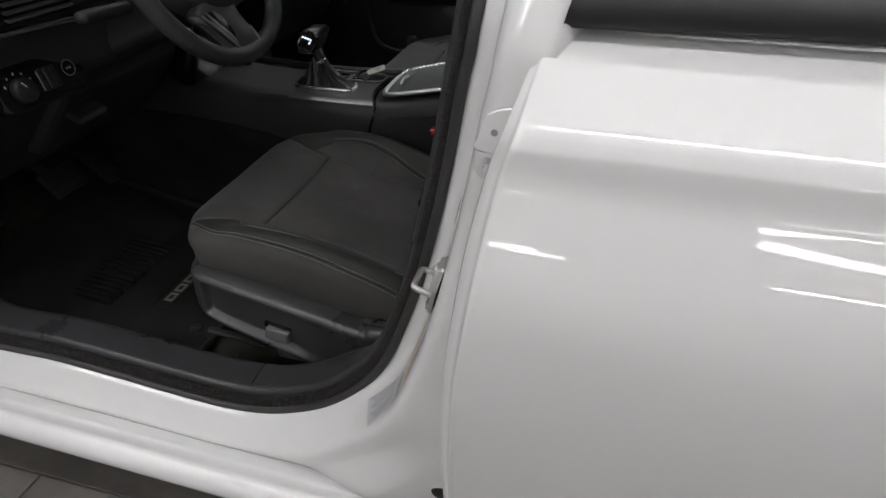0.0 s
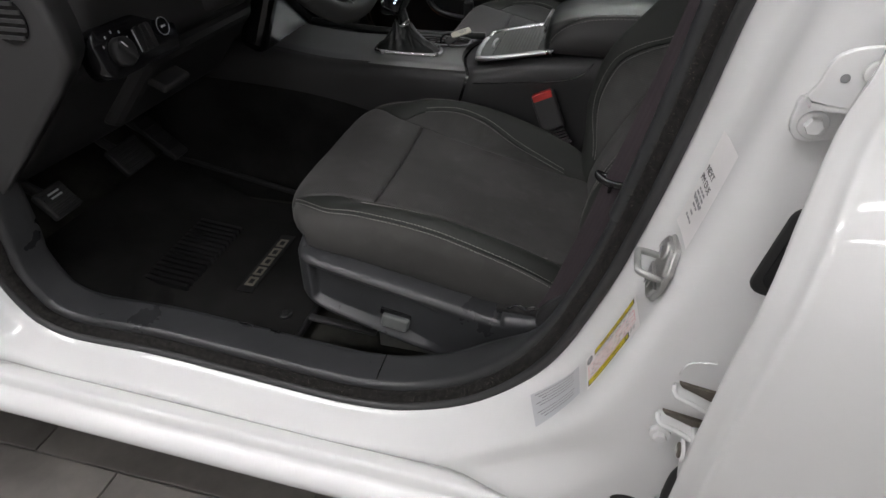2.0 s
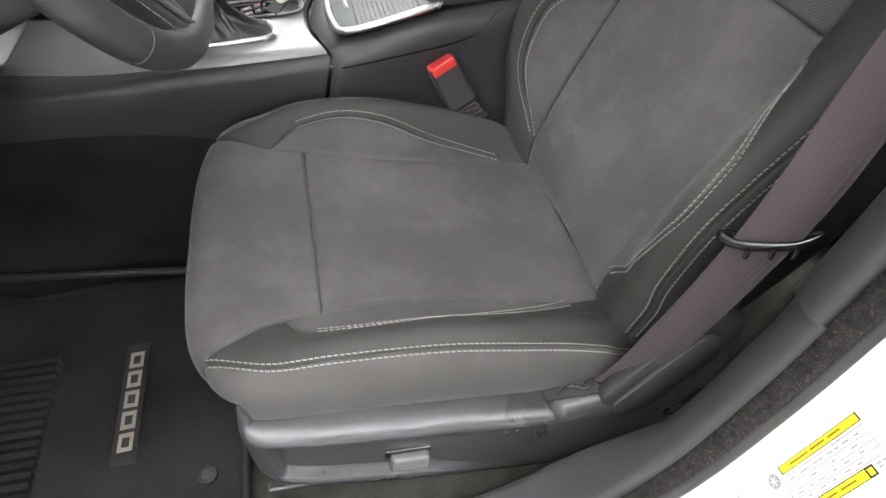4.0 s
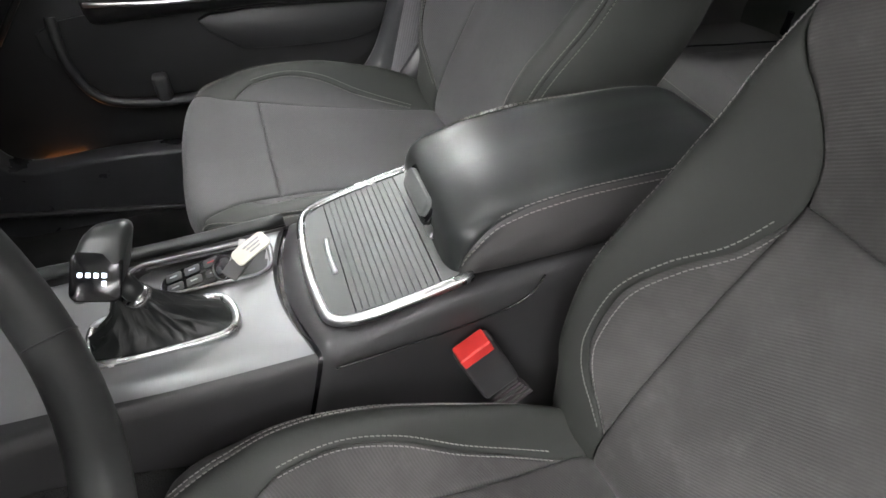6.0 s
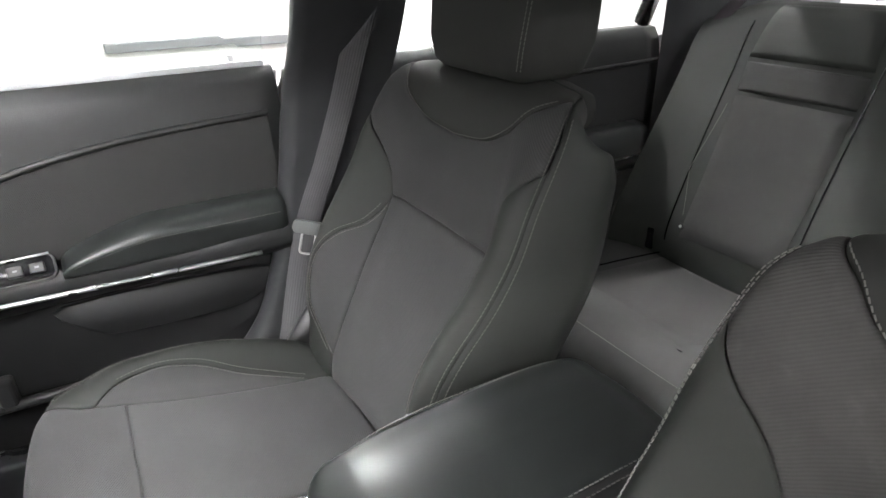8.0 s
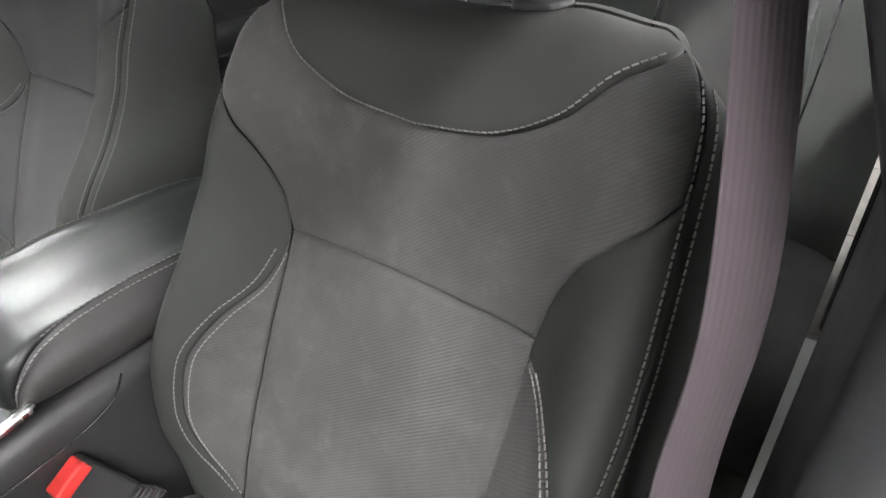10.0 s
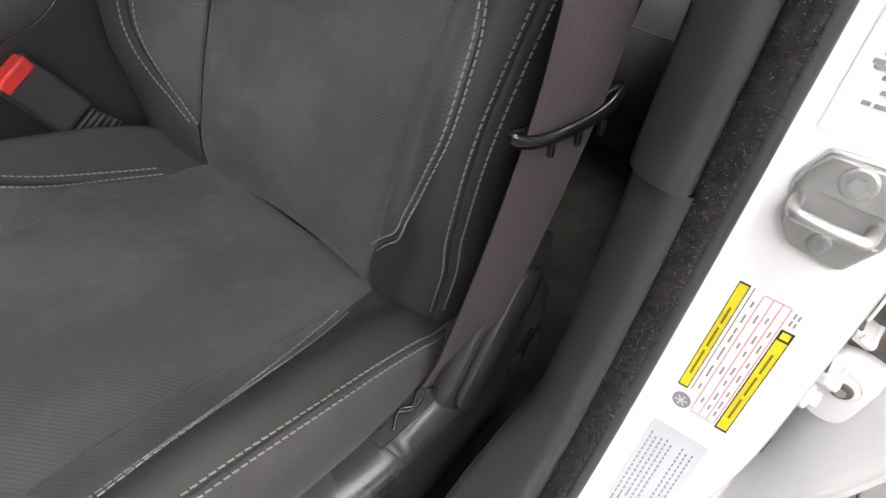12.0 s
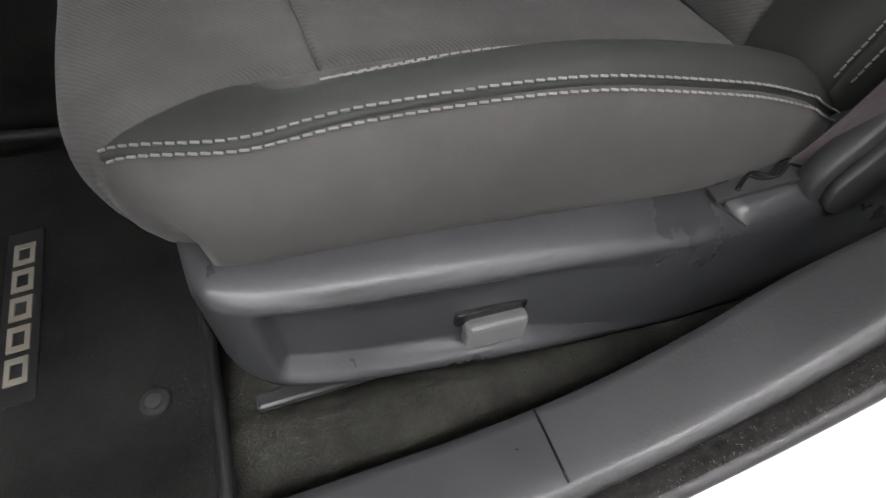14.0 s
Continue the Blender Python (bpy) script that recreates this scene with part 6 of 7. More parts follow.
# ---- dashboard, wheel and pedals ----
def dashboard():
    t = thing("dashboard", (-0.9, 0.0, 0.55), "black dashboard with vents, light switches and satin trim", "dashboard")
    prof = [(-1.10, 0.99), (-0.80, 1.02), (-0.62, 0.985), (-0.575, 0.955), (-0.585, 0.92), (-0.615, 0.90), (-0.628, 0.86), (-0.645, 0.81), (-0.70, 0.775), (-0.79, 0.68), (-0.87, 0.60), (-0.96, 0.56), (-1.1, 0.55)]
    pr = spline(prof, 60)
    rows = []
    for y in np.linspace(-0.66, 0.70, 40):
        pull = 0.03 * math.exp(-((y + 0.379) / 0.16) ** 2) - 0.10 * (abs(y) / 0.7) ** 3 * 0.35
        rows.append([(x + pull * (1 if z > 0.8 else 0.3), y, z) for x, z in pr])
    grid("dash_pad", rows, PLASTIC, t, "black grained dash pad", cap_u=True)
    # end cap at the door side, standing proud, with a round vent
    cap = [(-1.05, 1.0), (-0.70, 0.990), (-0.645, 0.965), (-0.626, 0.915), (-0.614, 0.860), (-0.622, 0.822), (-0.684, 0.756), (-0.756, 0.685), (-0.835, 0.612), (-0.875, 0.592), (-0.93, 0.60), (-1.0, 0.66), (-1.05, 0.75)]
    cp = spline(cap, 90, True)
    c = cp.mean(0)
    lay = [[(c[0] + (x - c[0]) * k - back, y, c[1] + (z - c[1]) * k) for x, z in cp] for k, y, back in ((1.0, -0.655, 0.03), (1.0, -0.690, 0.012), (1.0, -0.708, 0.003), (0.985, -0.716, 0.0), (0.94, -0.718, 0.0), (0.5, -0.719, 0.0), (0.05, -0.719, 0.0))]
    grid("end_cap", lay, PLASTIC, t, "black dash end cap", wrap_v=True)
    vm = Matrix.Translation((-0.678, -0.7195, 0.880)) @ pose(0, 0, 0, 90, 0, 0)
    slab("vent_well", ring(0.028, 28), vm @ pose(0, 0, 0.0012), 0.002, GLOSS, t, "dark round vent", 0.0005)
    for i in range(5):
        w = math.sqrt(0.027**2 - (0.0095 * (i - 2)) ** 2)
        box("vent_slat", (2 * w, 0.0045, 0.004), vm @ pose(0, 0.0095 * (i - 2), 0.0015), PLASTIC, t, "", 0.0006)
    # outer vent facing back, satin strip under it
    for y0, y1 in ((-0.655, -0.52), (0.50, 0.66)):
        box("air_vent", (0.03, y1 - y0, 0.06), pose(-0.594, (y0 + y1) / 2, 0.945), GLOSS, t, "gloss black vent", 0.01, 3)
        for i in range(5):
            box("vent_slat", (0.016, y1 - y0 - 0.02, 0.0035), Matrix.Translation((-0.580, (y0 + y1) / 2, 0.925 + 0.010 * i)) @ pose(0, 0, 0, 0, 15, 0), PLASTIC, t, "", 0.001)
    tube("satin_strip", spline([(-0.600, -0.66, 0.905), (-0.586, -0.58, 0.905), (-0.576, -0.50, 0.902)], 16), 0.005, CHROME, t, "satin chrome strip")
    tube("satin_strip", spline([(-0.588, -0.2, 0.895), (-0.60, 0.1, 0.895), (-0.625, 0.66, 0.90)], 20), 0.005, CHROME, t, "satin chrome strip")
    # light switch panel
    sw = Matrix.Translation((-0.634, -0.573, 0.818)) @ pose(0, 0, 0, 0, 76, 0)
    slab("switch_plate", round_rect(0.066, 0.16, 0.020), sw, 0.03, GLOSS, t, "black switch plate", 0.003, True)
    kb = sw @ pose(0.004, -0.042, 0.0)
    slab("knob", ring(0.019, 28), kb @ pose(0, 0, 0.012), 0.014, RUBBER, t, "black round light knob", 0.003, True)
    box("knob_bar", (0.030, 0.008, 0.008), kb @ pose(0, 0, 0.014, 0, 0, 35), RUBBER, t, "raised knob grip", 0.002)
    box("mark", (0.010, 0.0016, 0.0005), kb @ pose(-0.009, -0.006, 0.0185, 0, 0, 35), LABEL_WHITE, t, "white pointer", 0)
    for i, a in enumerate((150, 180, 210, 240, 120)):
        box("mark", (0.0035, 0.0018, 0.0005), kb @ pose(0.026 * math.cos(radians(a)), 0.026 * math.sin(radians(a)), 0.0006), LABEL_GREY, t, "white switch symbol", 0)
    for i, dy in enumerate((0.000, 0.012, 0.022)):
        slab("thumb_wheel", round_rect(0.034, 0.009, 0.003), sw @ pose(0, dy, 0.004), 0.008, RUBBER, t, "ribbed dimmer wheel", 0.0015)
        box("mark", (0.030, 0.0018, 0.0005), sw @ pose(0, dy - 0.006, 0.0010), LABEL_GREY, t, "white scale line", 0)
    slab("round_switch", ring(0.012, 20), sw @ pose(-0.004, 0.050, 0.004), 0.006, GLOSS, t, "small round switch", 0.001, True)
    tube("ring_mark", [tuple(sw @ Vector((-0.004 + 0.012 * math.cos(a), 0.050 + 0.012 * math.sin(a), 0.004))) for a in np.linspace(0, 6.28, 24, endpoint=False)], 0.0006, LABEL_GREY, t, "pale ring", n=5, closed=True)
    box("mark", (0.003, 0.010, 0.0005), sw @ pose(-0.004, 0.050, 0.0044), LABEL_GREY, t, "white switch symbol", 0)
    # knee panel, column shroud
    box("knee_panel", (0.06, 0.34, 0.20), Matrix.Translation((-0.770, -0.33, 0.71)) @ pose(0, 0, 0, 0, 42, 0), PLASTIC, t, "black knee panel", 0.03, 4)
    col_path = spline([(-0.80, -0.382, 0.80), (-0.62, -0.382, 0.865), (-0.50, -0.382, 0.905)], 10)
    sweep("column_shroud", col_path, round_rect(0.13, 0.10, 0.03), PLASTIC, t, "black column shroud", scale=np.linspace(1.1, 0.8, 10))
    tube("stalk", spline([(-0.55, -0.32, 0.905), (-0.545, -0.25, 0.90), (-0.54, -0.20, 0.895)], 12), 0.009, PLASTIC, t, "black wiper stalk")
    tube("stalk", spline([(-0.55, -0.45, 0.905), (-0.545, -0.52, 0.91), (-0.54, -0.56, 0.912)], 12), 0.009, PLASTIC, t, "black indicator stalk")
    box("hood_release", (0.05, 0.07, 0.016), Matrix.Translation((-0.72, -0.44, 0.712)) @ pose(0, 0, 0, 0, 25, 0), PLASTIC, t, "black release handle", 0.006, 3)
    # centre stack
    box("radio_panel", (0.06, 0.30, 0.30), Matrix.Translation((-0.68, 0.0, 0.80)) @ pose(0, 0, 0, 0, 22, 0), GLOSS, t, "gloss black radio panel", 0.02, 3)
    box("glovebox", (0.05, 0.44, 0.22), Matrix.Translation((-0.70, 0.42, 0.74)) @ pose(0, 0, 0, 0, 30, 0), PLASTIC, t, "black glovebox lid", 0.02, 3)
    return t


dashboard()


def steering_wheel(centre, tilt):
    t = thing("steering_wheel", centre, "black leather steering wheel with satin spoke inserts", "steering wheel")
    m = Matrix.Translation(centre) @ pose(0, 0, 0, 0, tilt, 0)  # own x: away from the driver's face is minus; y across; z up in the wheel's plane
    R = 0.178

    def w(y, z, d=0.0):
        return tuple(m @ Vector((d, y, z)))
    rim, ang = [], np.linspace(0, 2 * np.pi, 96, endpoint=False)
    for a in ang:
        wide = 0.0165 + 0.0035 * math.exp(-(math.sin((a - radians(150)) / 2) / 0.16) ** 2) + 0.0035 * math.exp(-(math.sin((a - radians(30)) / 2) / 0.16) ** 2)
        rr = R - 0.006 * math.exp(-(math.sin((a + math.pi / 2) / 2) / 0.25) ** 2)
        rim.append([w((rr + wide * 0.92 * math.cos(b)) * math.cos(a), (rr + wide * 0.92 * math.cos(b)) * math.sin(a), 0.0155 * math.sin(b)) for b in np.linspace(0, 2 * np.pi, 16, endpoint=False)])
    grid("rim", rim, WHEEL_LEATHER, t, "black leather rim", wrap_u=True, wrap_v=True)
    for deg in (-42, -138, 60, 120):
        a = radians(deg)
        rs = R - 0.006 * math.exp(-(math.sin((a + math.pi / 2) / 2) / 0.25) ** 2)
        ws = (0.0165 + 0.0035 * math.exp(-(math.sin((a - radians(150)) / 2) / 0.16) ** 2) + 0.0035 * math.exp(-(math.sin((a - radians(30)) / 2) / 0.16) ** 2)) * 0.92
        tube("rim_seam", [w((rs + ws * math.cos(b)) * math.cos(a), (rs + ws * math.cos(b)) * math.sin(a), 0.0155 * math.sin(b)) for b in np.linspace(-0.6, 3.7, 20)], 0.0006, LIP, t, "grey rim seam", n=6)
    th = []
    for s0, s1 in ((62, 118),):
        aa = np.radians(np.linspace(s0, s1, 50))
        pts = np.array([w((R - 0.0165) * math.cos(a), (R - 0.0165) * math.sin(a), -0.002) for a in aa])
        nn = np.array([np.array(w(0, 0)) - p for p in pts])
        th += stitches(pts, unit(nn), length=0.004, gap=0.003, width=0.0006)
    join("stitching", th, DARK_THREAD, t, "grey inner stitching", kind="stuff")
    flat = m @ Matrix(((0, 0, 1, 0), (1, 0, 0, 0), (0, 1, 0, 0), (0, 0, 0, 1)))
    # hub: a round cover with a chrome line along its lower half
    hub = []
    for k, d in ((1.0, -0.045), (1.05, -0.014), (1.03, 0.002), (0.96, 0.012), (0.8, 0.019), (0.5, 0.023), (0.02, 0.025)):
        hub.append([w(0.104 * k * math.copysign(abs(math.cos(a)) ** 0.9, math.cos(a)), 0.002 + 0.098 * k * math.copysign(abs(math.sin(a)) ** 0.9, math.sin(a)), d) for a in np.linspace(0, 2 * np.pi, 56, endpoint=False)])
    grid("hub", hub, PLASTIC, t, "black hub cover", wrap_v=True)
    face_up = tuple(m.to_3x3() @ Vector((1, 0, 0)))
    tube("chrome_line", spline([w(-0.092, 0.025, 0.016), w(-0.080, -0.012, 0.018), w(-0.056, -0.045, 0.0195), w(-0.026, -0.072, 0.0195), w(0.004, -0.080, 0.019), w(0.036, -0.076, 0.019), w(0.060, -0.045, 0.0195), w(0.080, -0.012, 0.018), w(0.092, 0.025, 0.016)], 60), 0.0022, CHROME, t, "chrome line on the hub", up=face_up)
    slab("hub_badge", spline([(-0.022, -0.070), (0.030, -0.072), (0.040, -0.058), (0.016, -0.036), (-0.012, -0.046)], 40, True), flat @ pose(0, 0, 0.0232), 0.003, GLOSS, t, "gloss black hub badge", 0.001, True)
    # spokes: two at the sides with switches, a forked one below
    for sg in (-1, 1):
        pts = [[w(sg * y, z + dz_, d) for dz_, d in ((0.026 - 0.006 * k, -0.012), (0.024 - 0.006 * k, 0.006), (0.0, 0.012), (-0.024 + 0.004 * k, 0.006), (-0.026 + 0.004 * k, -0.012))] for k, (y, z) in enumerate(((0.07, 0.0), (0.10, 0.004), (0.14, 0.008), (0.175, 0.010)))]
        grid("spoke", pts, PLASTIC, t, "black side spoke", wrap_v=True, cap_u=True)
        slab("switch_pad", round_rect(0.052, 0.036, 0.010), m @ Matrix.Translation((0.0125, sg * 0.112, 0.006)) @ pose(0, 0, 0, 0, 90, 0) @ pose(0, 0, 0, 0, 0, 90), 0.006, GLOSS, t, "gloss black switch pad", 0.002, True)
        tube("spoke_insert", [w(sg * y, z, 0.013) for y, z in ((0.084, 0.032), (0.11, 0.033), (0.15, 0.030))], 0.003, CHROME, t, "chrome spoke edge")
    # the broad lower spoke: a dark plate with a slot, framed by satin silver, and a leather web beside it
    plate = spline([(0.004, -0.085), (0.010, -0.112), (0.021, -0.134), (0.027, -0.158), (0.024, -0.176), (-0.016, -0.178), (-0.036, -0.162), (-0.068, -0.118), (-0.092, -0.088), (-0.060, -0.074), (-0.020, -0.078)], 60, True)
    slab("lower_spoke", plate, flat @ pose(0, 0, 0.009), 0.024, PLASTIC, t, "satin black lower spoke", 0.004, True)
    slab("spoke_slot", spline([(-0.046, -0.098), (-0.034, -0.116), (-0.030, -0.134), (-0.040, -0.140), (-0.062, -0.114), (-0.079, -0.095), (-0.062, -0.090)], 40, True), flat @ pose(0, 0, 0.0098), 0.003, GLOSS, t, "dark slot in the spoke", 0.001, True)
    tube("spoke_trim", spline([w(-0.088, -0.094, 0.009), w(-0.068, -0.118, 0.010), w(-0.036, -0.160, 0.010), w(-0.014, -0.1735, 0.010), w(0.020, -0.172, 0.010), w(0.0255, -0.156, 0.009), w(0.020, -0.134, 0.008)], 60), 0.0026, SILVER, t, "satin silver spoke trim", up=face_up)
    slab("spoke_ledge", spline([(-0.078, -0.088), (-0.056, -0.1135), (-0.040, -0.1335), (-0.034, -0.149), (-0.040, -0.150), (-0.066, -0.1135)], 40, True), flat @ pose(0, 0, 0.0105), 0.004, LID, t, "satin grey ledge under the slot", 0.0015, True)
    web = [[w(y + e * k, z - e * k * 0.8, d) for e, d in ((-1, -0.010), (-1.05, 0.0), (-0.6, 0.009), (0, 0.011), (0.6, 0.009), (1.05, 0.0), (1, -0.010))] for y, z, k in ((-0.094, -0.096, 0.010), (-0.080, -0.115, 0.011), (-0.066, -0.134, 0.013), (-0.052, -0.154, 0.018), (-0.042, -0.170, 0.024))]
    grid("lower_web", web, WHEEL_LEATHER, t, "black leather spoke web", wrap_v=True, cap_u=True)
    ridge = np.array(spline([w(-0.100, -0.104, 0.008), w(-0.088, -0.122, 0.008), w(-0.076, -0.140, 0.008), w(-0.068, -0.156, 0.006)], 30))
    join("stitching", stitches(ridge, np.tile(face_up, (30, 1)), length=0.004, gap=0.002, width=0.0007), DARK_THREAD, t, "grey web stitching", kind="stuff")
    return t


steering_wheel((-0.460, -0.362, 0.981), -22.0)


def pedals():
    for x, y, z, w, h, rx, label in ((-0.90, -0.385, 0.515, 0.085, 0.06, -50, "black rubber brake pedal"), (-0.93, -0.265, 0.50, 0.045, 0.13, -40, "long black accelerator pedal"), (-0.830, -0.632, 0.567, 0.055, 0.05, -48, "black parking brake pedal with white print")):
        t = thing("pedal", (x, y, z - 0.1), label, "pedal", "foot pedals")
        m = Matrix.Translation((x, y, z)) @ pose(0, 0, 0, 0, -rx, 0)
        box("pad", (h, w, 0.014), m, RUBBER, t, "ribbed black rubber pad", 0.004, 3)
        for i in range(5):
            box("rib", (0.004, w * 0.8, 0.003), m @ pose((i - 2) * h / 6, 0, 0.008), RUBBER, t, "", 0.001)
        tube("arm", spline([(x - 0.01, y, z), (x - 0.08, y, z + 0.04), (x - 0.14, y, z + 0.16)], 10), 0.009, PLASTIC, t, "black pedal arm")
        if y < -0.6:
            for i in range(2):
                box("print_bar", (0.003, 0.022, 0.0006), m @ pose(-0.012 + 0.007 * i, 0, 0.0095), LABEL_GREY, t, "white print", 0)


pedals()


# ---- floor mats ----
def mat_thing(sg, x0, x1, y0, y1, name_at, label):
    t = thing("floor_mat", ((x0 + x1) / 2, sg * (y0 + y1) / 2, 0.285), label, "floor mat", "front floor mats")
    z0 = 0.297
    zf = lambda x: z0 + max(0, -x - 0.80) * 0.45
    ys = np.linspace(y0, y1, 40)
    rows = []
    for x in np.concatenate([[x0], np.linspace(x0, x1, 40), [x1]]):
        rows.append([(x, sg * y, zf(x) + 0.004 * math.sin(9 * y + 5 * x) * 0.3) for y in ys])
    grid("carpet_face", rows, MAT, t, "black carpet pile", fix=False)
    edge = [(x0, sg * y0, zf(x0)), (x1 - 0.03, sg * y0, zf(x1)), (x1, sg * (y0 + 0.03), zf(x1)), (x1, sg * (y1 - 0.03), zf(x1)), (x1 - 0.03, sg * y1, zf(x1)), (x0, sg * y1, zf(x0))]
    tube("bound_edge", spline(edge, 90), 0.0065, RUBBER, t, "black bound edge")
    # heel pad with raised ribs
    if sg < 0:
        hy0, hy1 = 0.30, 0.52
        rib = []
        y = hy0
        while y < hy1:
            rib.append(brick((-0.835, sg * y, zf(-0.82) + 0.005), (0.085, 0, -0.008), (0, 0.0045, 0), (0, 0, 0.0055)))
            y += 0.0150
        join("heel_pad", rib, RUBBER, t, "ribbed black heel pad", kind="stuff")
    nx, na, nb = name_at
    # woven badge: five plain pale blocks on a dark strip
    box("badge_strip", (0.034, abs(nb - na) + 0.03, 0.002), pose(nx, sg * (na + nb) / 2, z0 + 0.0025), RUBBER, t, "dark badge strip", 0.0006)
    step = (nb - na) / 5
    for i in range(5):
        yc = na + step * (i + 0.5)
        hwid = abs(step) * 0.40
        lumps = [brick((nx + dx, sg * yc, z0 + 0.0042), (0.0022, 0, 0), (0, hwid, 0), (0, 0, 0.0008)) for dx in (-0.0075, 0.0075)]
        lumps += [brick((nx, sg * (yc + dy), z0 + 0.0042), (0.0075, 0, 0), (0, hwid * 0.22, 0), (0, 0, 0.0007)) for dy in (-hwid * 0.78, hwid * 0.78)]
        join("badge_block", lumps, BADGE_THREAD, t, "pale woven block")
    slab("mat_clip", ring(0.013, 20), pose(x1 - 0.045, sg * (y0 + 0.10 if sg > 0 else y1 - 0.13), z0 + 0.006), 0.006, RUBBER, t, "black mat clip", 0.002, True)
    slab("mat_clip", ring(0.007, 16), pose(x1 - 0.045, sg * (y0 + 0.10 if sg > 0 else y1 - 0.13), z0 + 0.0085), 0.003, PLASTIC, t, "", 0.001, True)
    return t


mat_thing(-1, -1.02, -0.482, 0.16, 0.66, (-0.638, 0.305, 0.475), "black carpet driver floor mat with a woven badge")
mat_thing(1, -1.02, -0.45, 0.16, 0.66, (-0.617, 0.625, 0.455), "black carpet passenger floor mat with a woven badge")


# ---- seat belts ----
def belt(points, width, twist, mat, name, parent, label, n=60):
    p = spline(points, n)
    tw = np.stack([np.interp(np.linspace(0, 1, n), np.linspace(0, 1, len(twist)), [q[c] for q in twist]) for c in range(3)], 1)
    tw = unit(tw)
    tang = unit(np.gradient(p, axis=0))
    nn = unit(np.cross(tang, tw))
    rows = []
    for a, w, q in zip(p, tw, nn):
        rows.append([a + w * width * k + q * h for k, h in ((-0.5, -0.0004), (-0.49, 0.0005), (-0.475, 0.0007), (-0.25, 0.0007), (0, 0.0007), (0.25, 0.0007), (0.475, 0.0007), (0.49, 0.0005), (0.5, -0.0004), (0.485, -0.0008), (0, -0.0008), (-0.485, -0.0008))])
    uv = [[(i * 0.012, k * width) for k in (-0.5, -0.49, -0.475, -0.25, 0, 0.25, 0.475, 0.49, 0.5, 0.485, 0, -0.485)] for i in range(n)]
    return grid(name, rows, mat, parent, label, wrap_v=True, cap_u=True, uv=uv)


def seat_belt(cx, sg, dz, label):
    t = thing("seat_belt", (cx + 0.05, sg * 0.66, 0.42), label, "seat belt", "front seat belts")
    q = lambda x, y, z: (cx + x, sg * y, z + dz)
    e, f = (0.03, 1.0) if sg > 0 else (0.0, 0.0)
    belt([q(-0.048, 0.618, 0.470), q(-0.022, 0.634 + e * 0.3, 0.54), q(0.026 + 0.02 * f, 0.656 + e, 0.735), q(0.058 + 0.04 * f, 0.652 + e, 0.86), q(0.085 + 0.055 * f, 0.648 + e, 0.97), q(0.15 + 0.03 * f, 0.605 + e, 1.14), q(0.20 + 0.02 * f, 0.560 + e, 1.25)], 0.047,
         [(0.9, 0.40 * sg, 0.1), (0.88, 0.45 * sg, 0.1), (0.88, 0.47 * sg, 0), (0.9, 0.4 * sg, 0), (0.95, 0.25 * sg, 0)] if sg < 0 else [(0.95, -0.3, 0.0)] * 4, WEB if sg < 0 else WEB_LIT, "webbing", t, "grey woven webbing")
    return t


DB = seat_belt(0.0, -1, 0.0, "grey driver seat belt with a black stop clip")
PB = seat_belt(0.045, 1, 0.0, "grey passenger seat belt with hanging tongue")
# the tongue that rides on each belt
for t, c, sg in ((DB, (0.026, -0.656, 0.732), -1), (PB, (0.094, 0.672, 0.742), 1)):
    m = Matrix.Translation(c) @ pose(0, 0, 0, 18 * -sg, 14, -24 * sg)
    if sg < 0:
        m = Matrix.Translation(Vector(c)) @ Matrix((Vector(unit((0.90, -0.40, 0.16))), Vector(unit((0.42, 0.90, 0.0))), Vector((0, 0, 1)))).transposed().to_4x4()
        oval = [tuple(m @ Vector((0.036 * math.copysign(abs(math.cos(a)) ** 0.7, math.cos(a)), 0.0055 * math.sin(a), 0.004 * math.cos(2 * a)))) for a in np.linspace(0, 2 * np.pi, 48, endpoint=False)]
        sweep("tongue_grip", oval, ring(0.0028, 10, 0.0048), GLOSS, t, "slim black oval tongue grip", closed=True)
        for k in (-0.014, 0.004, 0.020):
            box("rib", (0.004, 0.004, 0.010), m @ pose(k, -0.0095, -0.008), GLOSS, t, "", 0.0012)
    else:
        slab("tongue_grip", round_rect(0.066, 0.026, 0.010), m @ pose(0, 0, 0, 90) @ pose(0, 0, 0.008), 0.014, LID, t, "grey plastic tongue grip", 0.003, True)
        tube("tongue_loop", [tuple(m @ pose(0, 0, -0.030, 90) @ Vector((a, b, 0.004))) for a, b in round_rect(0.026, 0.040, 0.006, 5)], 0.0024, STEEL, t, "bright steel tongue loop", n=8, closed=True)



# ---- passenger side doors ----
def door_inner(name, x0, x1, label):
    t = thing(name, ((x0 + x1) / 2, 0.80, 0.36), label, "car door")
    yz = [(0.755, 0.40), (0.755, 0.50), (0.752, 0.60), (0.750, 0.70), (0.755, 0.80), (0.765, 0.90), (0.775, 0.97), (0.785, 1.010), (0.800, 1.028), (0.83, 1.032), (0.85, 1.02), (0.90, 0.95), (0.925, 0.7), (0.90, 0.35), (0.83, 0.33), (0.765, 0.36)]
    sec = spline(yz, 50, True)
    grid("panel", [[(x, y, z) for y, z in sec] for x in np.linspace(x0, x1, 20)], DOOR_TRIM, t, "charcoal grained door panel", wrap_v=True, cap_u=True)
    return t


PD = door_inner("passenger_door", -0.86, 0.098, "closed passenger door with charcoal panel, armrest and chrome strip")


def on_door(x, z, lift=0.0):
    y = float(curve([(0.40, 0.755), (0.60, 0.752), (0.70, 0.750), (0.80, 0.755), (0.90, 0.765), (0.97, 0.775), (1.01, 0.785)])(z))
    return (x, y - lift, z)


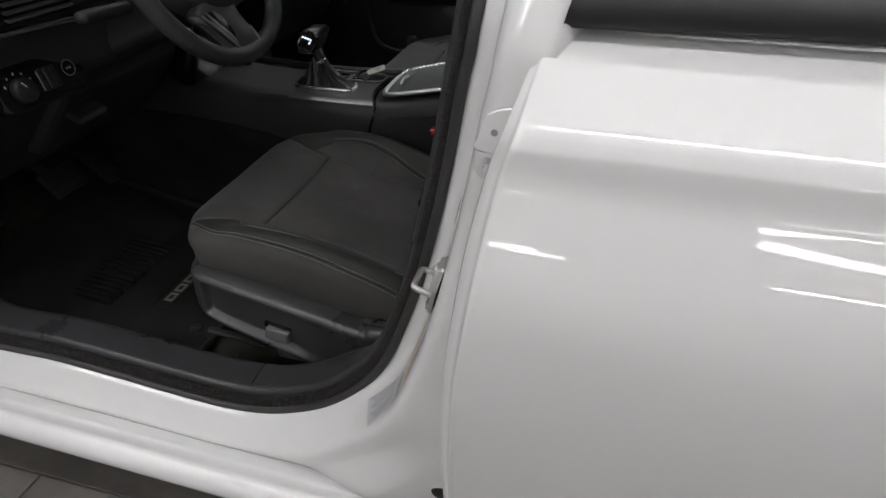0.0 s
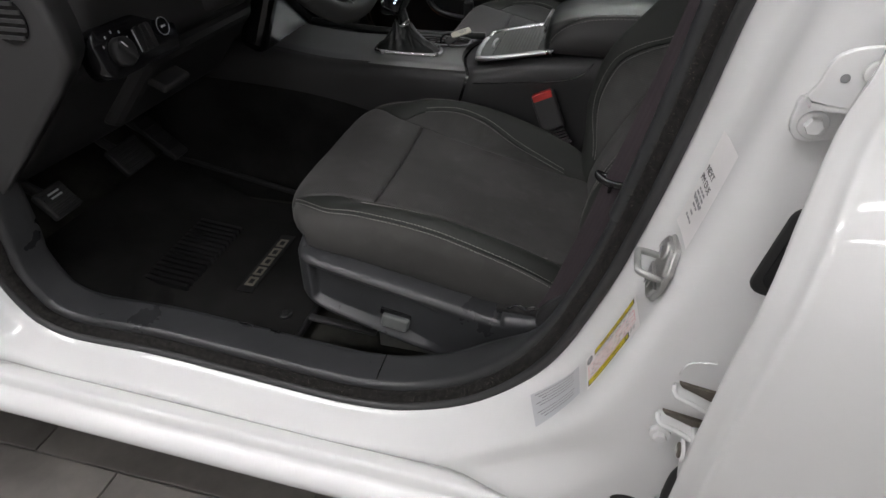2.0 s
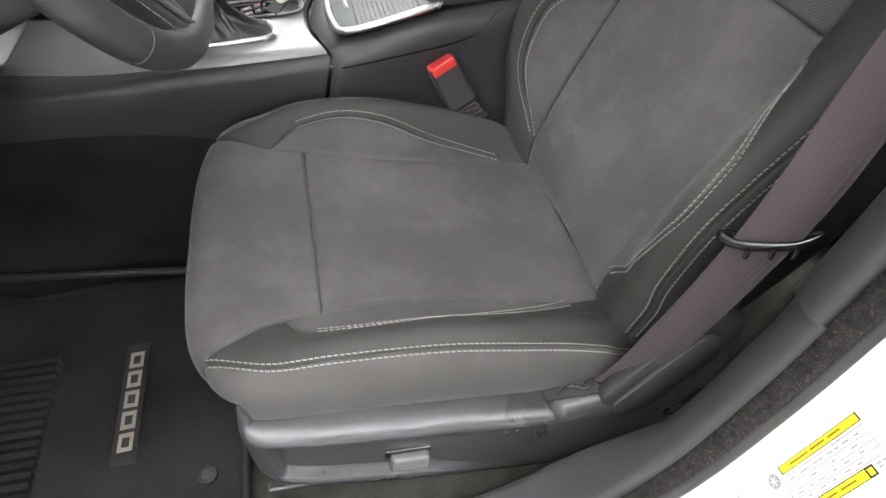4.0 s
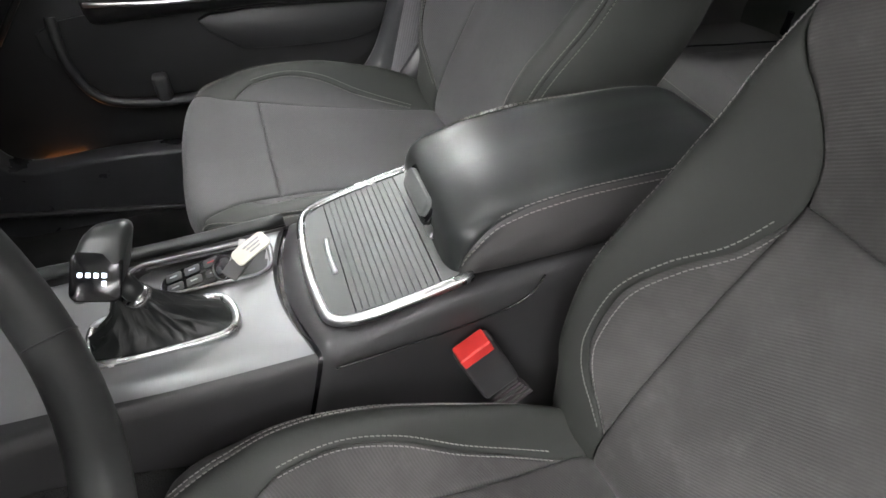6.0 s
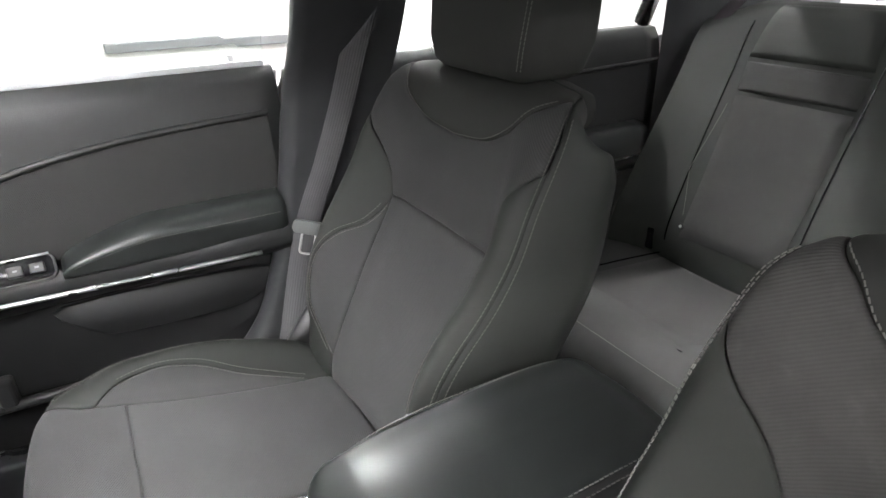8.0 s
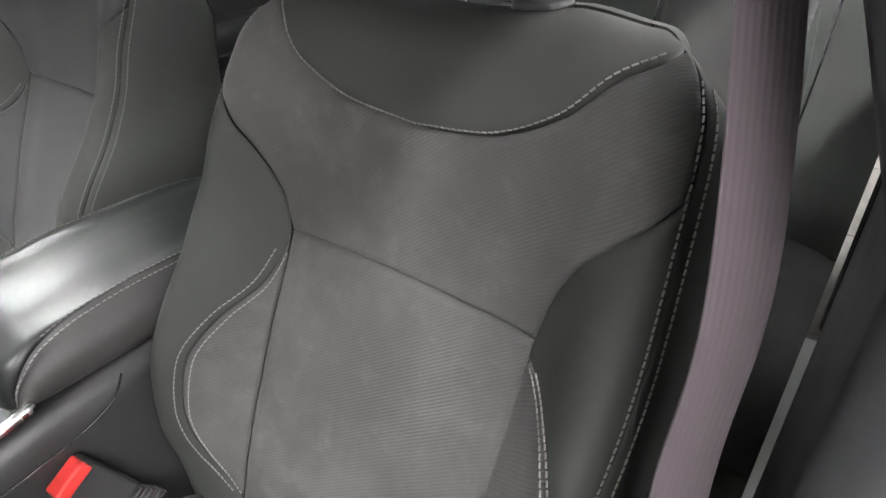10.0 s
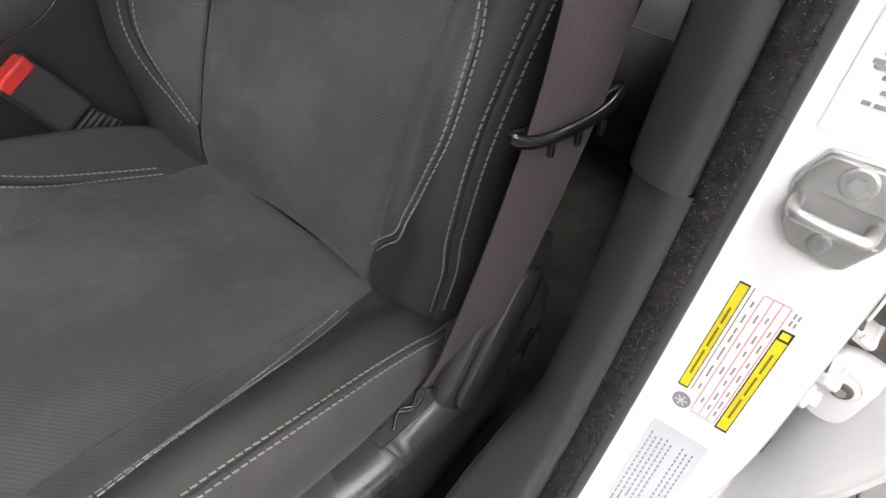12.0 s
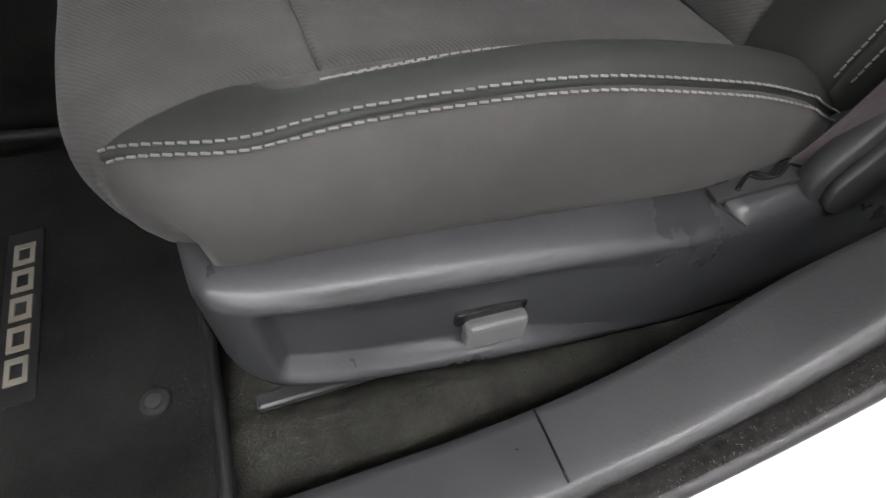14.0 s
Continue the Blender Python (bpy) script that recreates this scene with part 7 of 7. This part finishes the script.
# cloth insert under a sweeping edge, pocket, armrest, pull cup with switches, handle
sweep_z = curve([(-0.70, 0.66), (-0.63, 0.74), (-0.55, 0.815), (-0.45, 0.872), (-0.28, 0.918), (-0.1, 0.938), (0.07, 0.946)])
xs_ = np.linspace(-0.63, 0.068, 40)
grid("cloth_insert", [[on_door(x, 0.745 + (float(sweep_z(x)) - 0.745) * k, 0.004 + 0.006 * math.sin(math.pi * min(1, k)) ** 0.5) for k in np.linspace(0, 1, 14)] for x in xs_], DOOR_CLOTH, PD, "charcoal cloth insert", uv=[[(x, 0.745 + (float(sweep_z(x)) - 0.745) * k) for k in np.linspace(0, 1, 14)] for x in xs_])
tube("edge_roll", [on_door(x, float(sweep_z(x)) + 0.004, 0.004) for x in np.linspace(-0.70, 0.07, 50)], 0.006, DOOR_TRIM, PD, "rolled edge of the upper panel", up=(0, 1, 0))
arm = []
for x in np.linspace(-0.545, 0.062, 46):
    k = np.clip((x + 0.545) / 0.03, 0, 1) ** 0.5
    d = (0.045 + 0.02 * np.clip((x + 0.3) / 0.25, 0, 1)) * k
    top = 0.748 + 0.004 * math.sin(x * 3)
    sec = [on_door(x, top + 0.012, 0.0), on_door(x, top + 0.008, d * 0.7), on_door(x, top - 0.002, d * 0.95), on_door(x, top - 0.018, d), on_door(x, top - 0.040, d * 0.9), on_door(x, top - 0.060, d * 0.5), on_door(x, top - 0.07, -0.004)]
    arm.append(spline(sec, 18))
grid("arm_ledge", arm, DOOR_TRIM, PD, "black arm ledge")
pad_ = []
for x in np.linspace(-0.318, 0.058, 40):
    k = min(1, max(0, (x + 0.318) / 0.14)) ** 0.6
    e = min(1, (0.062 - x) / 0.012) ** 0.5
    h = 0.012 + 0.052 * k
    d = 0.066 * (0.85 + 0.15 * k) * (0.9 + 0.1 * e)
    z0 = 0.742
    sec = [on_door(x, z0 + h + 0.004, 0.0), on_door(x, z0 + h + 0.002, d * 0.4), on_door(x, z0 + h - 0.004, d * 0.8), on_door(x, z0 + h * 0.72, d), on_door(x, z0 + h * 0.3, d * 0.97), on_door(x, z0 - 0.004, d * 0.86), on_door(x, z0 - 0.008, d * 0.4)]
    pad_.append(spline(sec, 20))
grid("arm_pad", pad_, LEATHER, PD, "black padded armrest", cap_u=True)
th = stitches(np.array([on_door(x, 0.742 + (0.012 + 0.052 * min(1, max(0, (x + 0.318) / 0.14)) ** 0.6) * 0.62, 0.067) for x in np.linspace(-0.30, 0.05, 60)]), np.tile((0, -1, 0.1), (60, 1)), length=0.004, gap=0.002, width=0.0006)
join("stitching", th, DARK_THREAD, PD, "grey stitching", kind="stuff")
tube("chrome_strip", [on_door(x, 0.728 - 0.018 * ((x + 0.53) / 0.53), 0.0665 - 0.018 * max(0, (-x - 0.42) / 0.1)) for x in np.linspace(-0.53, 0.0, 24)], 0.0045, CHROME, PD, "bright chrome strip", up=(0, 1, 0))
cup = Matrix.Translation(on_door(-0.425, 0.763, 0.036)) @ pose(0, 0, 0, 62, 0, 0) @ pose(0, 0, 0, 0, 0, 0)
slab("pull_cup", round_rect(0.205, 0.046, 0.014), cup, 0.02, GLOSS, PD, "gloss black pull cup", 0.004, True)
tube("cup_rim", [tuple(cup @ Vector((a, b, 0.001))) for a, b in round_rect(0.200, 0.042, 0.014, 6)], 0.0022, PLASTIC, PD, "cup rim", closed=True)
tube("chrome_lip", [tuple(cup @ Vector((a, -0.020, 0.002))) for a in np.linspace(-0.09, 0.01, 8)], 0.0028, CHROME, PD, "chrome cup lip")
tube("chrome_lip", [tuple(cup @ Vector((a, 0.020, 0.002))) for a in np.linspace(0.0, 0.095, 8)], 0.0022, CHROME, PD, "chrome switch lip")
for a in (0.045, 0.075):
    box("window_switch", (0.022, 0.018, 0.010), cup @ pose(a, 0, 0.003), PLASTIC, PD, "black window switch", 0.003, 3)
    box("mark", (0.006, 0.003, 0.0005), cup @ pose(a, 0.001, 0.0085), INK, PD, "pale switch symbol", 0)
hb = Matrix.Translation(on_door(-0.48, 0.925, 0.003)) @ pose(0, 0, 0, 90, 0, 0)
slab("handle_plate", round_rect(0.17, 0.085, 0.03, 7), hb @ pose(-0.01, 0, 0.004), 0.012, TRIM, PD, "charcoal handle surround", 0.004, True)
slab("handle_well", round_rect(0.12, 0.05, 0.012, 5), hb @ pose(-0.025, 0.004, 0.0048), 0.004, GLOSS, PD, "dark handle well", 0.001, True)
hp = [[tuple(hb @ Vector((x, z + e, d + 0.008))) for e, d in ((0.010 * k, 0.0), (0.009 * k, 0.008), (0, 0.012), (-0.009 * k, 0.008), (-0.010 * k, 0.0))] for x, z, k in ((-0.10, 0.0, 1.0), (-0.04, 0.0, 1.0), (0.0, -0.001, 1.05), (0.03, -0.003, 1.25), (0.048, -0.004, 1.2), (0.056, -0.005, 0.6))]
grid("door_handle", hp, CHROME, PD, "satin chrome door handle", wrap_v=True, cap_u=True)
# map pocket
tube("pocket_edge", spline([on_door(-0.60, 0.70, 0.004), on_door(-0.605, 0.62, 0.012), on_door(-0.575, 0.545, 0.02), on_door(-0.50, 0.518, 0.024), on_door(-0.36, 0.512, 0.024), on_door(-0.2, 0.51, 0.024)], 40), 0.010, DOOR_TRIM, PD, "curved pocket edge", up=(0, 1, 0))
slab("pocket_well", [(x, z) for x, z in spline([(-0.60, 0.69), (-0.57, 0.555), (-0.50, 0.525), (-0.1, 0.52), (0.02, 0.60), (0.03, 0.68)], 40, True)], Matrix(((1, 0, 0, 0), (0, 0, -1, 0.7515), (0, 1, 0, 0), (0, 0, 0, 1))) @ pose(0, 0, 0.006), 0.004, DOOR_TRIM, PD, "black map pocket", 0.001)
slab("pocket_flap", [(x, z) for x, z in spline([(-0.335, 0.672), (0.01, 0.655), (0.01, 0.61), (-0.06, 0.585), (-0.25, 0.593), (-0.30, 0.61)], 40, True)], Matrix(((1, 0, 0, 0), (0, 0, -1, 0.742), (0, 1, 0, 0), (0, 0, 0, 1))) @ pose(0, 0, 0.008), 0.02, DOOR_TRIM, PD, "charcoal pocket flap", 0.004, True)
box("courtesy_lamp", (0.075, 0.006, 0.012), pose(-0.69, 0.752, 0.405), AMBER, PD, "glowing amber courtesy lens", 0.002)
box("bottle_rib", (0.03, 0.03, 0.06), pose(-0.455, 0.735, 0.54), PLASTIC, PD, "black bottle holder rib", 0.008, 3)
box("window_frame", (0.95, 0.035, 0.012), pose(-0.39, 0.82, 1.034), LABEL_GREY, PD, "pale window sill trim", 0.003)
disc("lock_pin", Matrix.Translation((0.028, 0.812, 1.052)), 0.006, 0.03, CHROME, PD, "small lock pin", 16)
link("window", [(-0.80, 0.83, 1.03), (0.09, 0.83, 1.035), (0.08, 0.66, 1.37), (-0.35, 0.66, 1.33), (-0.80, 0.835, 1.03), (0.09, 0.835, 1.035), (0.08, 0.665, 1.37), (-0.35, 0.665, 1.33)],
     [(0, 1, 2, 3), (7, 6, 5, 4), (0, 4, 5, 1), (1, 5, 6, 2), (2, 6, 7, 3), (3, 7, 4, 0)], GLASS, PD, "window glass", smooth=False)
RD = door_inner("rear_passenger_door", 0.17, 1.14, "closed rear door with charcoal panel beyond the seats")
tube("edge_roll", [on_door(x, 0.93 + 0.02 * (x - 0.2), 0.004) for x in np.linspace(0.18, 1.13, 20)], 0.006, DOOR_TRIM, RD, "rolled edge of the upper panel", up=(0, 1, 0))
tube("chrome_strip", [on_door(x, 0.72, 0.05) for x in np.linspace(0.3, 1.02, 12)], 0.004, CHROME, RD, "bright chrome strip", up=(0, 1, 0))
grid("arm_ledge", [spline([on_door(x, 0.80, 0.0), on_door(x, 0.79, 0.05), on_door(x, 0.74, 0.055), on_door(x, 0.69, 0.04), on_door(x, 0.66, 0.0)], 14) for x in np.linspace(0.35, 1.05, 20)], LEATHER, RD, "black armrest", cap_u=True)
link("window", [(0.2, 0.83, 1.035), (1.1, 0.83, 1.045), (1.05, 0.66, 1.36), (0.22, 0.66, 1.37), (0.2, 0.835, 1.035), (1.1, 0.835, 1.045), (1.05, 0.665, 1.36), (0.22, 0.665, 1.37)],
     [(0, 1, 2, 3), (7, 6, 5, 4), (0, 4, 5, 1), (1, 5, 6, 2), (2, 6, 7, 3), (3, 7, 4, 0)], GLASS, RD, "window glass", smooth=False)
box("window_post", (0.03, 0.03, 0.40), Matrix.Translation((0.93, 0.77, 1.19)) @ pose(0, 0, 0, 26, 8, 0), GLOSS, RD, "black quarter window post", 0.004)
for a, b in (((-0.80, 0.84, 1.03), (-0.30, 0.655, 1.37)), ((1.12, 0.83, 1.04), (1.06, 0.655, 1.37))):
    tube("window_post", [a, b], 0.022, GLOSS, RD if a[0] > 0 else PD, "black window post")


for t, x0, x1 in ((PD, -0.98, 0.115), (RD, 0.125, 1.155)):
    grid("outer_panel", [[(x, -float(SKIN_Y(z)) + 0.010, z) for z in np.linspace(0.25, 1.0, 30)] + [(x, 0.835, 1.015)] for x in np.linspace(x0, x1, 12)], WHITE, t, "white painted outer panel")
    box("pull_handle", (0.20, 0.025, 0.035), pose(x1 - 0.17, 0.945, 0.86), WHITE, t, "white pull handle", 0.01, 3)


# ---- rear seat ----
def rear_seat():
    t = thing("bench_seat", (0.8, 0.1, 0.27), "charcoal cloth rear bench seat", "car seat")
    cush = []
    for y in np.linspace(-0.68, 0.68, 60):
        hollow = 0.018 * (math.cos((abs(y) - 0.37) / 0.30 * math.pi / 2) if abs(abs(y) - 0.37) < 0.30 else 0)
        ln = spline([(0.56, 0.30), (0.525, 0.38), (0.52, 0.46), (0.545, 0.515), (0.60, 0.535), (0.75, 0.520 - hollow), (0.95, 0.500 - hollow), (1.03, 0.495)], 34)
        cush.append([(x, y, z) for x, z in ln])
    grid("cushion", cush, BENCH_CLOTH, t, "charcoal bench cushion", fix=False, uv=[[(p[0], p[1]) for p in r] for r in cush])
    for sg in (-1, 1):
        ins = []
        for x in np.linspace(0.63, 0.985, 30):
            row = []
            for y in np.linspace(0.20, 0.545, 26):
                hollow = 0.018 * math.cos((y - 0.37) / 0.30 * math.pi / 2)
                z = float(curve([(0.60, 0.535), (0.75, 0.520), (0.95, 0.500), (1.03, 0.495)])(x)) - hollow * min(1, (x - 0.58) / 0.1)
                e = min(x - 0.63, 0.985 - x, y - 0.20, 0.545 - y)
                row.append((x, sg * y, z + 0.007 - 0.005 * math.exp(-e / 0.008)))
            ins.append(row)
        grid("insert", ins, BENCH_CLOTH, t, "charcoal cloth insert", uv=[[(p[0], p[1]) for p in r] for r in ins])
    line = spline([(0.985, 0.47), (0.975, 0.56), (1.02, 0.68), (1.09, 0.84), (1.135, 0.95), (1.165, 1.04), (1.20, 1.09), (1.26, 1.10)], 44)
    rows = []
    for y in np.linspace(-0.68, 0.68, 80):
        a = abs(y)
        dip = 0.020 * (math.cos((a - 0.37) / 0.2 * math.pi / 2) if abs(a - 0.37) < 0.2 else 0)
        wing = 0.05 * max(0, (a - 0.56) / 0.1) ** 2
        rows.append([(x + dip * math.sin(min(1, k / 30) * math.pi) - wing * (1 - k / 44) * 0.8, y, z - (0.06 if a < 0.13 else 0) * (k > 36) * ((k - 36) / 8) - 0.05 * max(0, (a - 0.56) / 0.12) * (k / 44) ** 3) for k, (x, z) in enumerate(line)])
    grid("backrest", rows, VINYL, t, "charcoal bench backrest", fix=False)
    for sg in (-1, 1):
        def face(y, s, lift):
            k = s * 43
            x, z = (np.interp(k, np.arange(44), line[:, c]) for c in (0, 1))
            dip = 0.020 * math.cos((y - 0.37) / 0.2 * math.pi / 2) if abs(y - 0.37) < 0.2 else 0
            return (x + dip * math.sin(min(1, k / 30) * math.pi) - lift * 0.92, sg * y, z + lift * 0.35)
        for s0, s1, w0, w1, name, mt in ((0.13, 0.625, 0.125, 0.135, "insert", BENCH_CLOTH), (0.64, 0.735, 0.135, 0.138, "upper_insert", BENCH_CLOTH), (0.75, 0.93, 0.138, 0.115, "head_pad", VINYL)):
            p = []
            for i in np.linspace(0, 1, 24):
                w = w0 + (w1 - w0) * i
                row = []
                for j in np.linspace(-1, 1, 22):
                    e = min(i * 0.3, (1 - i) * 0.3, (1 - abs(j)) * w)
                    row.append(face(0.378 + w * j, s0 + (s1 - s0) * i, 0.010 - 0.008 * math.exp(-e / 0.008)))
                p.append(row)
            grid(name, p, mt, t, "charcoal cloth panel", uv=[[(q[2], q[1]) for q in r] for r in p])
        for dy, s1 in ((0.158, 0.86), (-0.158, 0.80)):
            tube("seam", [face(0.378 + dy + 0.012 * math.sin(s * 3.4), s, 0.0005) for s in np.linspace(0.10, s1, 40)], 0.0022, GLOSS, t, "dark bolster seam", n=6)
        tube("seam", spline([(0.628, sg * 0.20, 0.531), (0.622, sg * 0.37, 0.517), (0.628, sg * 0.545, 0.531), (0.80, sg * 0.56, 0.515), (0.985, sg * 0.552, 0.500)], 50), 0.0020, GLOSS, t, "dark cushion seam", n=6)
        for yb, sb in ((0.505, 0.165), (0.262, 0.155)):
            p = face(yb, sb, 0.008)
            disc("anchor_button", Matrix.Translation(p) @ pose(0, 0, 0, 0, -65, 0), 0.009, 0.006, RUBBER, t, "small anchor button", 16, 0.002)
            disc("anchor_button", Matrix.Translation(Vector(p) + Vector((-0.001, 0, 0.0006))) @ pose(0, 0, 0, 0, -65, 0), 0.004, 0.001, STEEL, t, "", 12, 0.0003)
        pts = np.array([face(0.378 + dy, s, 0.010) for s, dy in zip(np.linspace(0.2, 0.6, 40), np.interp(np.linspace(0, 1, 40), (0, 0.4, 1), (0.13, 0.165, 0.14)))])
        join("stitching", stitches(pts, np.tile((-0.9, 0, 0.4), (40, 1)), length=0.005), DARK_THREAD, t, "grey stitching", kind="stuff")
        pts = np.array([(0.548, sg * y, 0.521) for y in np.linspace(0.12, 0.6, 60)])
        join("stitching", stitches(pts, np.tile((-0.7, 0, 0.7), (60, 1)), length=0.005), DARK_THREAD, t, "grey stitching", kind="stuff")
    return t


rear_seat()
RB = thing("rear_belt", (1.0, 0.62, 0.5), "dark grey rear seat belt over the bench", "seat belt")
belt([(1.0, 0.60, 0.52), (1.03, 0.625, 0.66), (1.10, 0.635, 0.84), (1.17, 0.64, 1.03), (1.22, 0.62, 1.10)], 0.046, [(0.1, 1, 0)] * 3, WEB, "webbing", RB, "dark grey webbing")
box("buckle", (0.03, 0.022, 0.06), pose(0.985, 0.585, 0.53), GLOSS, RB, "black rear buckle", 0.004)


# ---- floor tiles: the nearest singly, the rest of the floor as one sheet of pieces ----
def tiles():
    bm = bmesh.new()
    bmesh.ops.create_cube(bm, size=1.0)
    for v in bm.verts:
        v.co = Vector((v.co.x * 0.604, v.co.y * 0.302, v.co.z * 0.012))
    bmesh.ops.bevel(bm, geom=[e for e in bm.edges if e.verts[0].co.z > 0 and e.verts[1].co.z > 0], offset=0.0015, segments=1, profile=0.5, affect="EDGES")
    me = bpy.data.meshes.new("floor_tile")
    bm.to_mesh(me)
    bm.free()
    me.materials.append(TILE)
    rest = []
    for j in range(-36, 14):
        y = -0.75 + 0.305 * (j + 0.5)
        if not -11.3 < y < 3.3:
            continue
        first = -1.04 - 0.203 * (j % 3)
        for i in range(-8, 12):
            x = first + 0.607 * (i + 0.5)
            if not -4.6 < x < 4.6:
                continue
            z = -0.006 - (0.0007 if (i * 3 + j) % 4 == 0 else 0)
            if -3.2 < x < 3.2 and -9 <= j < 4:
                ob = new("floor_tile", me)
                ob.parent = FLOOR
                ob.location = (x, y, z)
            else:
                rest.append(brick((x, y, z), (0.302, 0, 0), (0, 0.151, 0), (0, 0, 0.006)))
    join("floor_tiles", rest, TILE, FLOOR, "grey-brown tiles of the rest of the floor", kind="stuff")


tiles()
